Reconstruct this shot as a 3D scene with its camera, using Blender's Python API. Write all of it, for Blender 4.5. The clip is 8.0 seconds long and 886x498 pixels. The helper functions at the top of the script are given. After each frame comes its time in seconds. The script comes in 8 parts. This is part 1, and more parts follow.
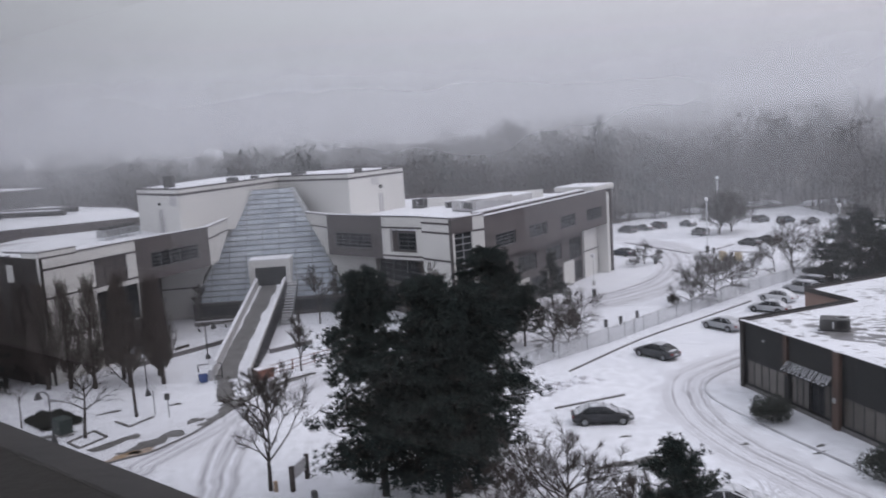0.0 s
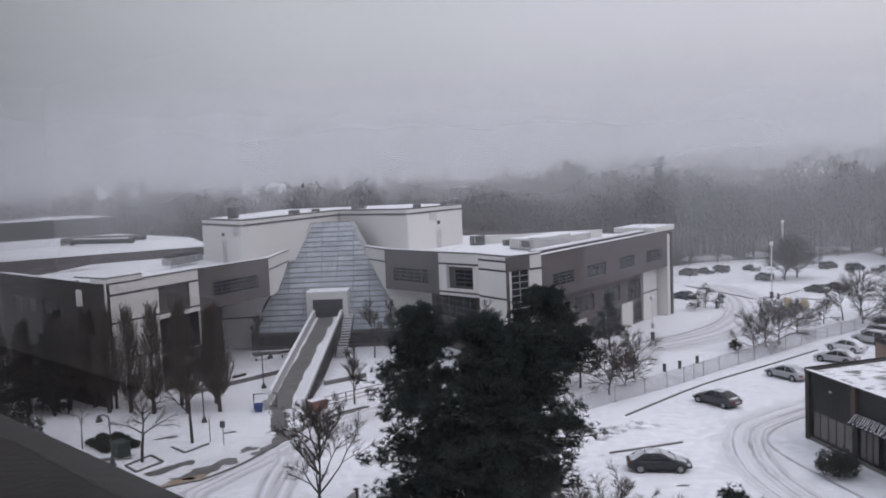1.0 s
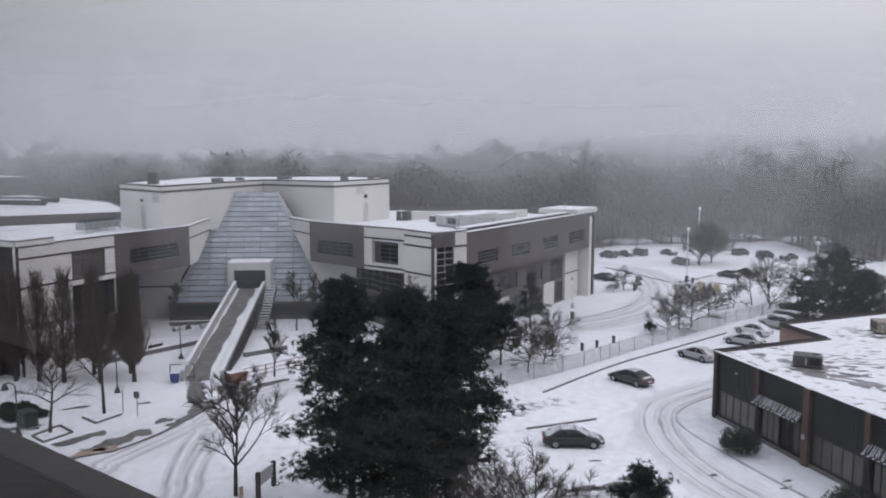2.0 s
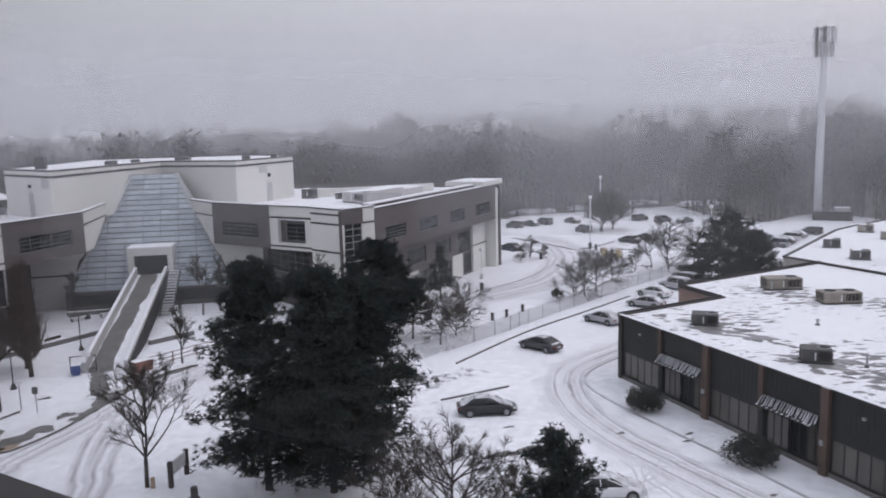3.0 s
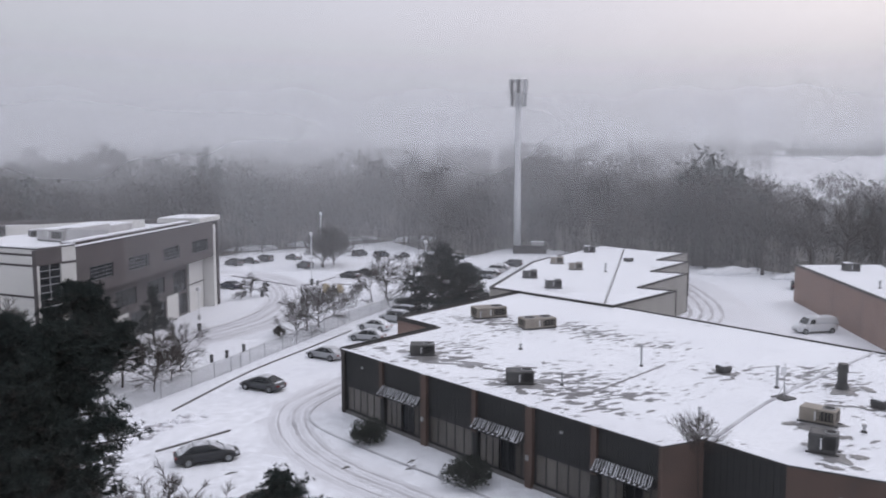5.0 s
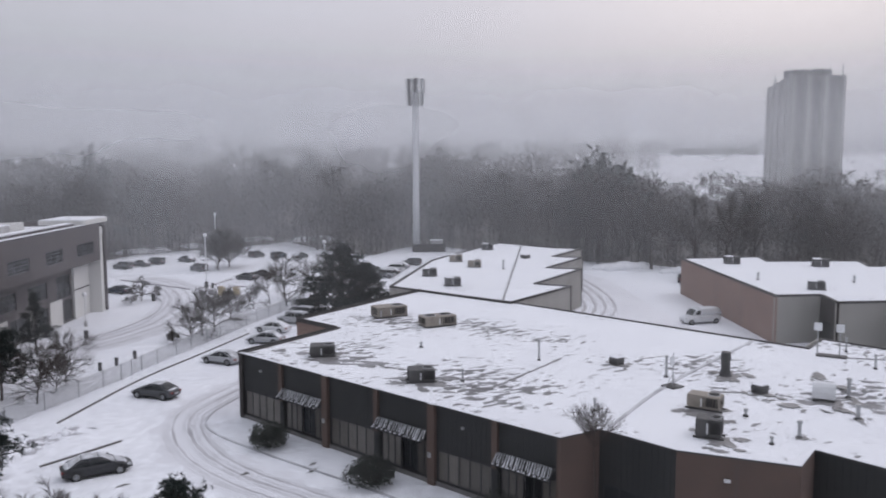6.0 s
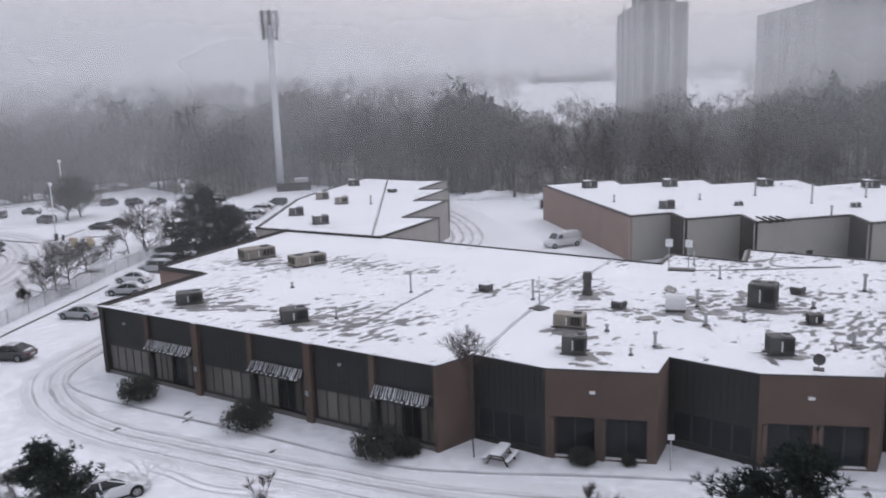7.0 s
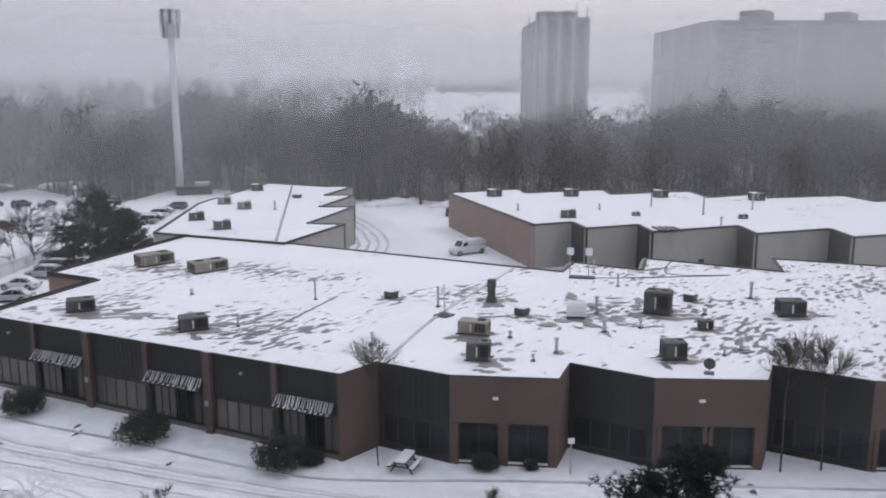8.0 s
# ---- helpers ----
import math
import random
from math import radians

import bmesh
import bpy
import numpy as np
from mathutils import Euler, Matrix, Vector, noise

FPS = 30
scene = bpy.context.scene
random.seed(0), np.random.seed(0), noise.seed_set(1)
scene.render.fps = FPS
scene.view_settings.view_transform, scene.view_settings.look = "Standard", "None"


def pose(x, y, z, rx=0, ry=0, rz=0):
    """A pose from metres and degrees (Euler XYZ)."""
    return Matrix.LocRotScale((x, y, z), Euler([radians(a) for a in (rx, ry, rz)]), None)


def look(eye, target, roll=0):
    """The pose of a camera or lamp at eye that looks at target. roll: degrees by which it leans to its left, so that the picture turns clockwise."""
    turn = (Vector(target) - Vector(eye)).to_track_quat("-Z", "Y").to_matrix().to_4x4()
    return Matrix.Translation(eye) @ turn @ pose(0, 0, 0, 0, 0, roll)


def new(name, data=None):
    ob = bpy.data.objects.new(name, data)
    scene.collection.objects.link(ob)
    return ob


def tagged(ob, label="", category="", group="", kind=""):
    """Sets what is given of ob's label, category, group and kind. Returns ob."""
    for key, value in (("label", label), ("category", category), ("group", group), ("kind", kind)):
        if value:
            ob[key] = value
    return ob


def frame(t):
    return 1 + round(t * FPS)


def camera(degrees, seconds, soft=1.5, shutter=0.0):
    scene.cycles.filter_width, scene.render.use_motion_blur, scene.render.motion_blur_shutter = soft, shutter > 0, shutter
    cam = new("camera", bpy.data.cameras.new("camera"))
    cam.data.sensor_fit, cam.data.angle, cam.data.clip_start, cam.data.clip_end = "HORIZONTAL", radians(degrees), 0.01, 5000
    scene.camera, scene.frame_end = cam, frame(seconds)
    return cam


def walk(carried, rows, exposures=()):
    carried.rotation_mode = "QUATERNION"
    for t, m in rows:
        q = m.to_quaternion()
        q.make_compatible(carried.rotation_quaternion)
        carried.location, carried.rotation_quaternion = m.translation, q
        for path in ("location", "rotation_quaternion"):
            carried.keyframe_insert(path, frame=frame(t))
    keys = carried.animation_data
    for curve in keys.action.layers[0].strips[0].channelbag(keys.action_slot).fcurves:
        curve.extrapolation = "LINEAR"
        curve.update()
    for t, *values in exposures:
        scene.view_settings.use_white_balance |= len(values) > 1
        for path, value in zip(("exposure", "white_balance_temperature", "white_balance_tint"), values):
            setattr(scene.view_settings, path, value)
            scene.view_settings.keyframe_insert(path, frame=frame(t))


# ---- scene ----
EYE = (0.0, 0.0, 22.5)
cam = camera(57.64, 8.0, soft=1.75, shutter=0.3)
PATH = [
    (0.0, pose(*EYE, 82.40, 3.67, -0.49)),
    (0.5, pose(*EYE, 84.34, 3.90, 3.39)),
    (1.0, pose(*EYE, 85.24, 2.49, 3.71)),
    (1.5, pose(*EYE, 84.81, 0.08, 1.73)),
    (1.7, pose(*EYE, 84.33, -0.28, 0.70)),
    (2.8, pose(*EYE, 81.48, 1.54, -7.00)),
    (3.0, pose(*EYE, 81.52, 1.45, -8.09)),
    (3.5, pose(*EYE, 82.33, 1.31, -12.51)),
    (4.0, pose(*EYE, 82.72, 1.68, -18.00)),
    (4.5, pose(*EYE, 83.17, 0.87, -22.99)),
    (4.7, pose(*EYE, 83.45, 0.52, -25.11)),
    (5.8, pose(*EYE, 84.11, -0.23, -33.17)),
    (6.0, pose(*EYE, 83.77, 0.11, -34.90)),
    (6.5, pose(*EYE, 81.54, 1.13, -39.97)),
    (7.0, pose(*EYE, 78.98, 1.79, -44.60)),
    (7.5, pose(*EYE, 78.02, 1.61, -47.68)),
    (7.9, pose(*EYE, 78.97, 0.25, -50.38)),
    (8.0, pose(*EYE, 79.37, 0.14, -51.11)),
]
walk(cam, PATH, [(0.0, 0.22), (1.0, 0.16), (1.5, 0.22), (3.0, 0.26), (4.5, 0.28), (6.0, 0.12), (6.5, 0.18), (7.0, 0.26), (7.5, 0.22), (8.0, 0.22)])

# ---- world and light: an overcast snowy morning ----
world = bpy.data.worlds.new("overcast_sky")
scene.world = world
world.use_nodes = True
wn, wl = world.node_tree.nodes, world.node_tree.links
wn.clear()
w_out = wn.new("ShaderNodeOutputWorld")
w_bg = wn.new("ShaderNodeBackground")
w_sky = wn.new("ShaderNodeTexSky")
w_sky.sky_type = "NISHITA"
w_sky.sun_disc = False
w_sky.sun_elevation = radians(28)
w_sky.sun_rotation = radians(60)
w_sky.dust_density = 6.0
w_scale = wn.new("ShaderNodeVectorMath")
w_scale.operation = "SCALE"
w_scale.inputs["Scale"].default_value = 0.007
w_geo = wn.new("ShaderNodeTexCoord")
w_sep = wn.new("ShaderNodeSeparateXYZ")
w_ramp = wn.new("ShaderNodeValToRGB")
w_ramp.color_ramp.elements[0].position = 0.47
w_ramp.color_ramp.elements[0].color = (0.33, 0.335, 0.365, 1)
w_ramp.color_ramp.elements[1].position = 1.0
w_ramp.color_ramp.elements[1].color = (0.82, 0.83, 0.92, 1)
for pos, col in ((0.515, (0.36, 0.365, 0.40, 1)), (0.545, (0.475, 0.478, 0.518, 1)), (0.60, (0.55, 0.55, 0.596, 1))):
    w_el = w_ramp.color_ramp.elements.new(pos)
    w_el.color = col
w_half = wn.new("ShaderNodeMath")
w_half.operation = "MULTIPLY_ADD"
w_half.inputs[1].default_value = 0.5
w_half.inputs[2].default_value = 0.5
w_noise = wn.new("ShaderNodeTexNoise")
w_noise.inputs["Scale"].default_value = 1.6
w_noise.inputs["Detail"].default_value = 3.0
w_cl = wn.new("ShaderNodeMapRange")
w_cl.inputs[1].default_value, w_cl.inputs[2].default_value = 0.3, 0.7
w_cl.inputs[3].default_value, w_cl.inputs[4].default_value = 0.94, 1.06
w_warm = wn.new("ShaderNodeMapRange")
w_warm.inputs[1].default_value, w_warm.inputs[2].default_value = -0.3, 0.9
w_tint = wn.new("ShaderNodeMix")
w_tint.data_type = "RGBA"
w_tint.inputs[6].default_value = (0.98, 1.0, 1.025, 1)
w_tint.inputs[7].default_value = (1.20, 1.18, 1.275, 1)
w_mul = wn.new("ShaderNodeMix")
w_mul.data_type, w_mul.blend_type = "RGBA", "MULTIPLY"
w_mul.inputs[0].default_value = 1.0
w_mul2 = wn.new("ShaderNodeVectorMath")
w_mul2.operation = "SCALE"
w_add = wn.new("ShaderNodeVectorMath")
w_add.operation = "ADD"
wl.new(w_geo.outputs["Generated"], w_sep.inputs[0])
wl.new(w_sep.outputs["Z"], w_half.inputs[0])
wl.new(w_half.outputs[0], w_ramp.inputs[0])
wl.new(w_sep.outputs["X"], w_warm.inputs[0])
wl.new(w_warm.outputs[0], w_tint.inputs[0])
wl.new(w_ramp.outputs[0], w_mul.inputs[6])
wl.new(w_tint.outputs[2], w_mul.inputs[7])
wl.new(w_geo.outputs["Generated"], w_noise.inputs["Vector"])
wl.new(w_noise.outputs[0], w_cl.inputs[0])
wl.new(w_mul.outputs[2], w_mul2.inputs[0])
wl.new(w_cl.outputs[0], w_mul2.inputs["Scale"])
wl.new(w_sky.outputs[0], w_scale.inputs[0])
wl.new(w_scale.outputs[0], w_add.inputs[0])
wl.new(w_mul2.outputs[0], w_add.inputs[1])
wl.new(w_add.outputs[0], w_bg.inputs["Color"])
wl.new(w_bg.outputs[0], w_out.inputs[0])

sun_data = bpy.data.lights.new("sun", "SUN")
sun_data.energy, sun_data.angle, sun_data.color = 0.55, radians(40), (1.0, 0.96, 0.94)
sun = new("sun", sun_data)
sun.matrix_world = look((60, 40, 80), (0, 60, 0))

# ---- mesh helpers ----


class Shape:
    """Points and faces of one mesh in the making."""

    def __init__(self):
        self.v, self.f = [], []

    def add(self, pts, faces):
        n = len(self.v)
        self.v += [tuple(p) for p in pts]
        self.f += [tuple(n + i for i in q) for q in faces]
        return self

    def hexa(self, p):
        """Eight points: four below, four above, each ring counter-clockwise."""
        return self.add(p, ((3, 2, 1, 0), (4, 5, 6, 7), (0, 1, 5, 4), (1, 2, 6, 5), (2, 3, 7, 6), (3, 0, 4, 7)))

    def box(self, x0, y0, z0, x1, y1, z1):
        return self.hexa(((x0, y0, z0), (x1, y0, z0), (x1, y1, z0), (x0, y1, z0), (x0, y0, z1), (x1, y0, z1), (x1, y1, z1), (x0, y1, z1)))

    def cut_box(self, x0, y0, z0, x1, y1, z1, c):
        """A box with its upper and upright edges cut off by c."""
        lo = [(x0 + c, y0), (x1 - c, y0), (x1, y0 + c), (x1, y1 - c), (x1 - c, y1), (x0 + c, y1), (x0, y1 - c), (x0, y0 + c)]
        cx, cy = (x0 + x1) / 2, (y0 + y1) / 2
        hi = [(cx + (x - cx) * (1 - 2 * c / (x1 - x0)), cy + (y - cy) * (1 - 2 * c / (y1 - y0))) for x, y in lo]
        return self.loft([[(x, y, z0) for x, y in lo], [(x, y, z1 - c) for x, y in lo], [(x, y, z1) for x, y in hi]])

    def loft(self, rings, caps=True):
        n, k = len(self.v), len(rings[0])
        for r in rings:
            self.v += [tuple(p) for p in r]
        for i in range(len(rings) - 1):
            for j in range(k):
                a, b = n + i * k + j, n + i * k + (j + 1) % k
                self.f.append((a, b, b + k, a + k))
        if caps:
            self.f.append(tuple(n + j for j in reversed(range(k))))
            self.f.append(tuple(n + (len(rings) - 1) * k + j for j in range(k)))
        return self

    def prism(self, poly, z0, z1):
        area = sum(a[0] * b[1] - b[0] * a[1] for a, b in zip(poly, poly[1:] + poly[:1]))
        if area < 0:
            poly = poly[::-1]
        hi = z1 if isinstance(z1, (list, tuple)) else [z1] * len(poly)
        if area < 0 and isinstance(z1, (list, tuple)):
            hi = hi[::-1]
        return self.loft([[(x, y, z0) for x, y in poly], [(x, y, z) for (x, y), z in zip(poly, hi)]])

    def tube(self, p, q, r0, r1, n=6, caps=True):
        p, q = Vector(p), Vector(q)
        d = (q - p).normalized()
        a = d.orthogonal().normalized()
        b = d.cross(a)
        cs = [(math.cos(2 * math.pi * i / n), math.sin(2 * math.pi * i / n)) for i in range(n)]
        return self.loft([[p + (a * c + b * s) * r0 for c, s in cs], [q + (a * c + b * s) * r1 for c, s in cs]], caps)

    def dome(self, c, rx, ry, rz, rings=4, n=10, bottom=0.0, rnd=None, rough=0.0):
        """The upper part of a rounded heap; bottom: how far below its middle it starts, in parts of rz."""
        out = []
        a0 = -math.asin(bottom) if bottom else 0.0
        for i in range(rings):
            a = a0 + (math.pi / 2 - a0) * i / rings
            ring = []
            for j in range(n):
                t = 2 * math.pi * j / n
                k = 1 + (rnd.uniform(-rough, rough) if rnd else 0)
                ring.append((c[0] + rx * k * math.cos(a) * math.cos(t), c[1] + ry * k * math.cos(a) * math.sin(t), c[2] + rz * math.sin(a) * (1 if i == 0 else k)))
            out.append(ring)
        out.append([(c[0] + 0.05 * rx * math.cos(2 * math.pi * j / n), c[1] + 0.05 * ry * math.sin(2 * math.pi * j / n), c[2] + rz) for j in range(n)])
        return self.loft(out)


ORIGIN = {}


def mesh_of(name, shape, material, offset=(0, 0, 0), smooth=False):
    me = bpy.data.meshes.new(name)
    pts = np.array(shape.v, dtype=float).reshape(-1, 3) - np.array(offset)
    me.from_pydata(pts.tolist(), [], shape.f)
    if material:
        me.materials.append(material)
    if smooth:
        me.shade_smooth()
    me.update()
    return me


def thing(name, at=(0, 0, 0), rz=0.0, label="", category="", group="", kind="", world_points=False):
    """An Empty at the base of a thing; with world_points its parts are given in the world's metres."""
    ob = new(name)
    ob.empty_display_size = 0.2
    ob.matrix_basis = pose(*at, 0, 0, rz)
    if world_points:
        ORIGIN[ob.name] = tuple(at)
    return tagged(ob, label, category, group, kind)


def part(name, shape, material, parent, label="", smooth=False):
    off = ORIGIN.get(parent.name, (0, 0, 0))
    ob = new(name, mesh_of(name, shape, material, off, smooth))
    if parent.name in ORIGIN and parent.type != "EMPTY":
        ORIGIN[ob.name] = off
    elif parent.name in ORIGIN:
        ORIGIN[ob.name] = off
    ob.parent = parent
    if label:
        ob["label"] = label
    return ob


def single(name, shape, material, label="", category="", group="", kind="", smooth=False, at=(0, 0, 0)):
    ob = new(name, mesh_of(name, shape, material, at, smooth))
    ob.location = at
    return tagged(ob, label, category, group, kind)


class Facade:
    """A wall line from a to b on plan; s runs along it, d out of it, towards the side named by a point outside."""

    def __init__(self, a, b, outside=(0, 0)):
        self.a, self.b = Vector(a), Vector(b)
        self.u = (self.b - self.a).normalized()
        self.n = Vector((self.u.y, -self.u.x))
        if (Vector(outside) - self.a).dot(self.n) < 0:
            self.n = -self.n
        self.len = (self.b - self.a).length

    def p(self, s, d, z):
        q = self.a + self.u * s + self.n * d
        return (q.x, q.y, z)

    def box(self, shape, s0, s1, z0, z1, d0, d1):
        pts = [self.p(s0, d0, z0), self.p(s1, d0, z0), self.p(s1, d1, z0), self.p(s0, d1, z0)]
        pts += [self.p(s0, d0, z1), self.p(s1, d0, z1), self.p(s1, d1, z1), self.p(s0, d1, z1)]
        if self.u.x * self.n.y - self.u.y * self.n.x < 0:
            pts = [pts[i] for i in (3, 2, 1, 0, 7, 6, 5, 4)]
        return shape.hexa(pts)

    def wall(self, shape, s0, s1, z0, z1, thick, openings=(), d=0.0):
        """A wall with openings (s0, s1, z0, z1) through it, as one joined skin."""
        ss = sorted({s0, s1, *(min(max(o[k], s0), s1) for o in openings for k in (0, 1))})
        zs = sorted({z0, z1, *(min(max(o[k], z0), z1) for o in openings for k in (2, 3))})
        solid = [[not any(o[0] < (ss[i] + ss[i + 1]) / 2 < o[1] and o[2] < (zs[j] + zs[j + 1]) / 2 < o[3] for o in openings) for j in range(len(zs) - 1)] for i in range(len(ss) - 1)]
        flip = self.u.x * self.n.y - self.u.y * self.n.x > 0
        ids = {}

        def at(i, j, k):
            if (i, j, k) not in ids:
                ids[i, j, k] = len(shape.v)
                shape.v.append(self.p(ss[i], d if k else d - thick, zs[j]))
            return ids[i, j, k]

        def face(*q):
            q = tuple(at(*c) for c in q)
            shape.f.append(q[::-1] if flip else q)

        def filled(i, j):
            return 0 <= i < len(ss) - 1 and 0 <= j < len(zs) - 1 and solid[i][j]

        for i in range(len(ss) - 1):
            for j in range(len(zs) - 1):
                if not solid[i][j]:
                    continue
                face((i, j, 1), (i + 1, j, 1), (i + 1, j + 1, 1), (i, j + 1, 1))
                face((i, j, 0), (i, j + 1, 0), (i + 1, j + 1, 0), (i + 1, j, 0))
                if not filled(i - 1, j):
                    face((i, j, 0), (i, j, 1), (i, j + 1, 1), (i, j + 1, 0))
                if not filled(i + 1, j):
                    face((i + 1, j, 1), (i + 1, j, 0), (i + 1, j + 1, 0), (i + 1, j + 1, 1))
                if not filled(i, j - 1):
                    face((i, j, 0), (i + 1, j, 0), (i + 1, j, 1), (i, j, 1))
                if not filled(i, j + 1):
                    face((i, j + 1, 1), (i + 1, j + 1, 1), (i + 1, j + 1, 0), (i, j + 1, 0))
        return shape

    def sheet(self, shape, corners, thick, d=0.0):
        """An upright slab with a free outline, given as (s, z) corners."""
        back = [self.p(a, d - thick, z) for a, z in corners]
        face = [self.p(a, d, z) for a, z in corners]
        return shape.loft([back, face])

    def window(self, parent, o, nx, nz, frame_mat, glass_mat, depth=0.15, bar=0.07, name="window", d=0.0):
        """A window in the opening o: frame with bars, and a pane for each field."""
        s0, s1, z0, z1 = o
        fields = []
        for i in range(nx):
            for j in range(nz):
                a0, a1 = s0 + (s1 - s0) * i / nx, s0 + (s1 - s0) * (i + 1) / nx
                c0, c1 = z0 + (z1 - z0) * j / nz, z0 + (z1 - z0) * (j + 1) / nz
                fields.append((a0 + bar * (1.0 if i == 0 else 0.5), a1 - bar * (1.0 if i == nx - 1 else 0.5), c0 + bar * (1.0 if j == 0 else 0.5), c1 - bar * (1.0 if j == nz - 1 else 0.5)))
        win = part(name, self.wall(Shape(), s0, s1, z0, z1, 0.1, fields, d - depth + 0.05), frame_mat, parent)
        for q in fields:
            part("pane", self.box(Shape(), *q, d - depth - 0.02, d - depth + 0.01), glass_mat, win)
        return win


def smooth_line(pts, step=1.0):
    """Points along a soft curve through pts."""
    pts = [Vector(p) for p in pts]
    ext = [pts[0] * 2 - pts[1]] + pts + [pts[-1] * 2 - pts[-2]]
    out = []
    for i in range(1, len(ext) - 2):
        p0, p1, p2, p3 = ext[i - 1:i + 3]
        n = max(2, int((p2 - p1).length / step))
        for k in range(n):
            t = k / n
            out.append(0.5 * (2 * p1 + (p2 - p0) * t + (2 * p0 - 5 * p1 + 4 * p2 - p3) * t * t + (3 * p1 - p0 - 3 * p2 + p3) * t * t * t))
    out.append(pts[-1])
    return out


def ribbon(shape, pts, width, z, thick=0.0, offset=0.0, rnd=None, rough=0.0, step=1.0):
    """A strip along a soft curve; thick makes it a step with sides."""
    line = smooth_line(pts, step)
    rows = []
    for i, p in enumerate(line):
        d = (line[min(i + 1, len(line) - 1)] - line[max(i - 1, 0)]).normalized()
        n = Vector((-d.y, d.x))
        o = offset + (rnd.uniform(-rough, rough) if rnd else 0)
        w0 = width / 2 * (1 + (rnd.uniform(-0.35, 0.35) if rnd else 0))
        rows.append((p + n * (o - w0), p + n * (o + w0)))
    k = len(shape.v)
    if not thick:
        for a, b in rows:
            shape.v += [(a.x, a.y, z), (b.x, b.y, z)]
        shape.f += [(k + 2 * i, k + 2 * i + 2, k + 2 * i + 3, k + 2 * i + 1) for i in range(len(rows) - 1)]
    else:
        for a, b in rows:
            shape.v += [(a.x, a.y, z), (b.x, b.y, z), (b.x, b.y, z + thick), (a.x, a.y, z + thick)]
        for i in range(len(rows) - 1):
            for j in range(4):
                shape.f.append((k + 4 * i + j, k + 4 * i + (j + 1) % 4, k + 4 * i + 4 + (j + 1) % 4, k + 4 * i + 4 + j)[::-1])
        shape.f += [(k, k + 1, k + 2, k + 3), tuple(k + 4 * (len(rows) - 1) + j for j in (3, 2, 1, 0))]
    return shape


# ---- materials ----


def material(name, base, rough=0.8, dark=None, scale=3.0, detail=5.0, amount=0.5, fine=40.0, bump=0.15, metal=0.0, stretch=(1, 1, 1), spec=0.5, per_object=0.0, coords="Object"):
    """A surface with stains at one scale and grain at a finer one."""
    m = bpy.data.materials.new(name)
    m.use_nodes = True
    n, l = m.node_tree.nodes, m.node_tree.links
    b = n["Principled BSDF"]
    b.inputs["Roughness"].default_value = rough
    b.inputs["Metallic"].default_value = metal
    b.inputs["Specular IOR Level"].default_value = spec
    dark = dark or tuple(c * 0.7 for c in base)
    tc = n.new("ShaderNodeTexCoord")
    mp = n.new("ShaderNodeMapping")
    mp.inputs["Scale"].default_value = stretch
    if coords == "World":
        gp = n.new("ShaderNodeNewGeometry")
        l.new(gp.outputs["Position"], mp.inputs[0])
    else:
        l.new(tc.outputs[coords], mp.inputs[0])
    big = n.new("ShaderNodeTexNoise")
    big.inputs["Scale"].default_value, big.inputs["Detail"].default_value = 1.0 / scale, detail
    l.new(mp.outputs[0], big.inputs["Vector"])
    rmp = n.new("ShaderNodeMapRange")
    rmp.inputs[1].default_value, rmp.inputs[2].default_value = 0.35, 0.7
    rmp.inputs[4].default_value = amount
    l.new(big.outputs[0], rmp.inputs[0])
    fn = n.new("ShaderNodeTexNoise")
    fn.inputs["Scale"].default_value, fn.inputs["Detail"].default_value = fine, 3.0
    l.new(mp.outputs[0], fn.inputs["Vector"])
    mix = n.new("ShaderNodeMix")
    mix.data_type = "RGBA"
    mix.inputs[6].default_value, mix.inputs[7].default_value = (*base, 1), (*dark, 1)
    l.new(rmp.outputs[0], mix.inputs[0])
    gr = n.new("ShaderNodeMix")
    gr.data_type, gr.blend_type = "RGBA", "MULTIPLY"
    gr.inputs[0].default_value = 1.0
    gm = n.new("ShaderNodeMapRange")
    gm.inputs[1].default_value, gm.inputs[2].default_value = 0.3, 0.7
    gm.inputs[3].default_value, gm.inputs[4].default_value = 0.86, 1.08
    l.new(fn.outputs[0], gm.inputs[0])
    l.new(mix.outputs[2], gr.inputs[6])
    l.new(gm.outputs[0], gr.inputs[7])
    last = gr
    if per_object:
        oi = n.new("ShaderNodeObjectInfo")
        om = n.new("ShaderNodeMapRange")
        om.inputs[3].default_value, om.inputs[4].default_value = 1 - per_object, 1 + per_object
        l.new(oi.outputs["Random"], om.inputs[0])
        pm = n.new("ShaderNodeMix")
        pm.data_type, pm.blend_type = "RGBA", "MULTIPLY"
        pm.inputs[0].default_value = 1.0
        l.new(gr.outputs[2], pm.inputs[6])
        l.new(om.outputs[0], pm.inputs[7])
        last = pm
    l.new(last.outputs[2], b.inputs["Base Color"])
    if bump:
        bp = n.new("ShaderNodeBump")
        bp.inputs["Strength"].default_value = bump
        bp.inputs["Distance"].default_value = 0.03
        l.new(fn.outputs[0], bp.inputs["Height"])
        l.new(bp.outputs[0], b.inputs["Normal"])
    return m


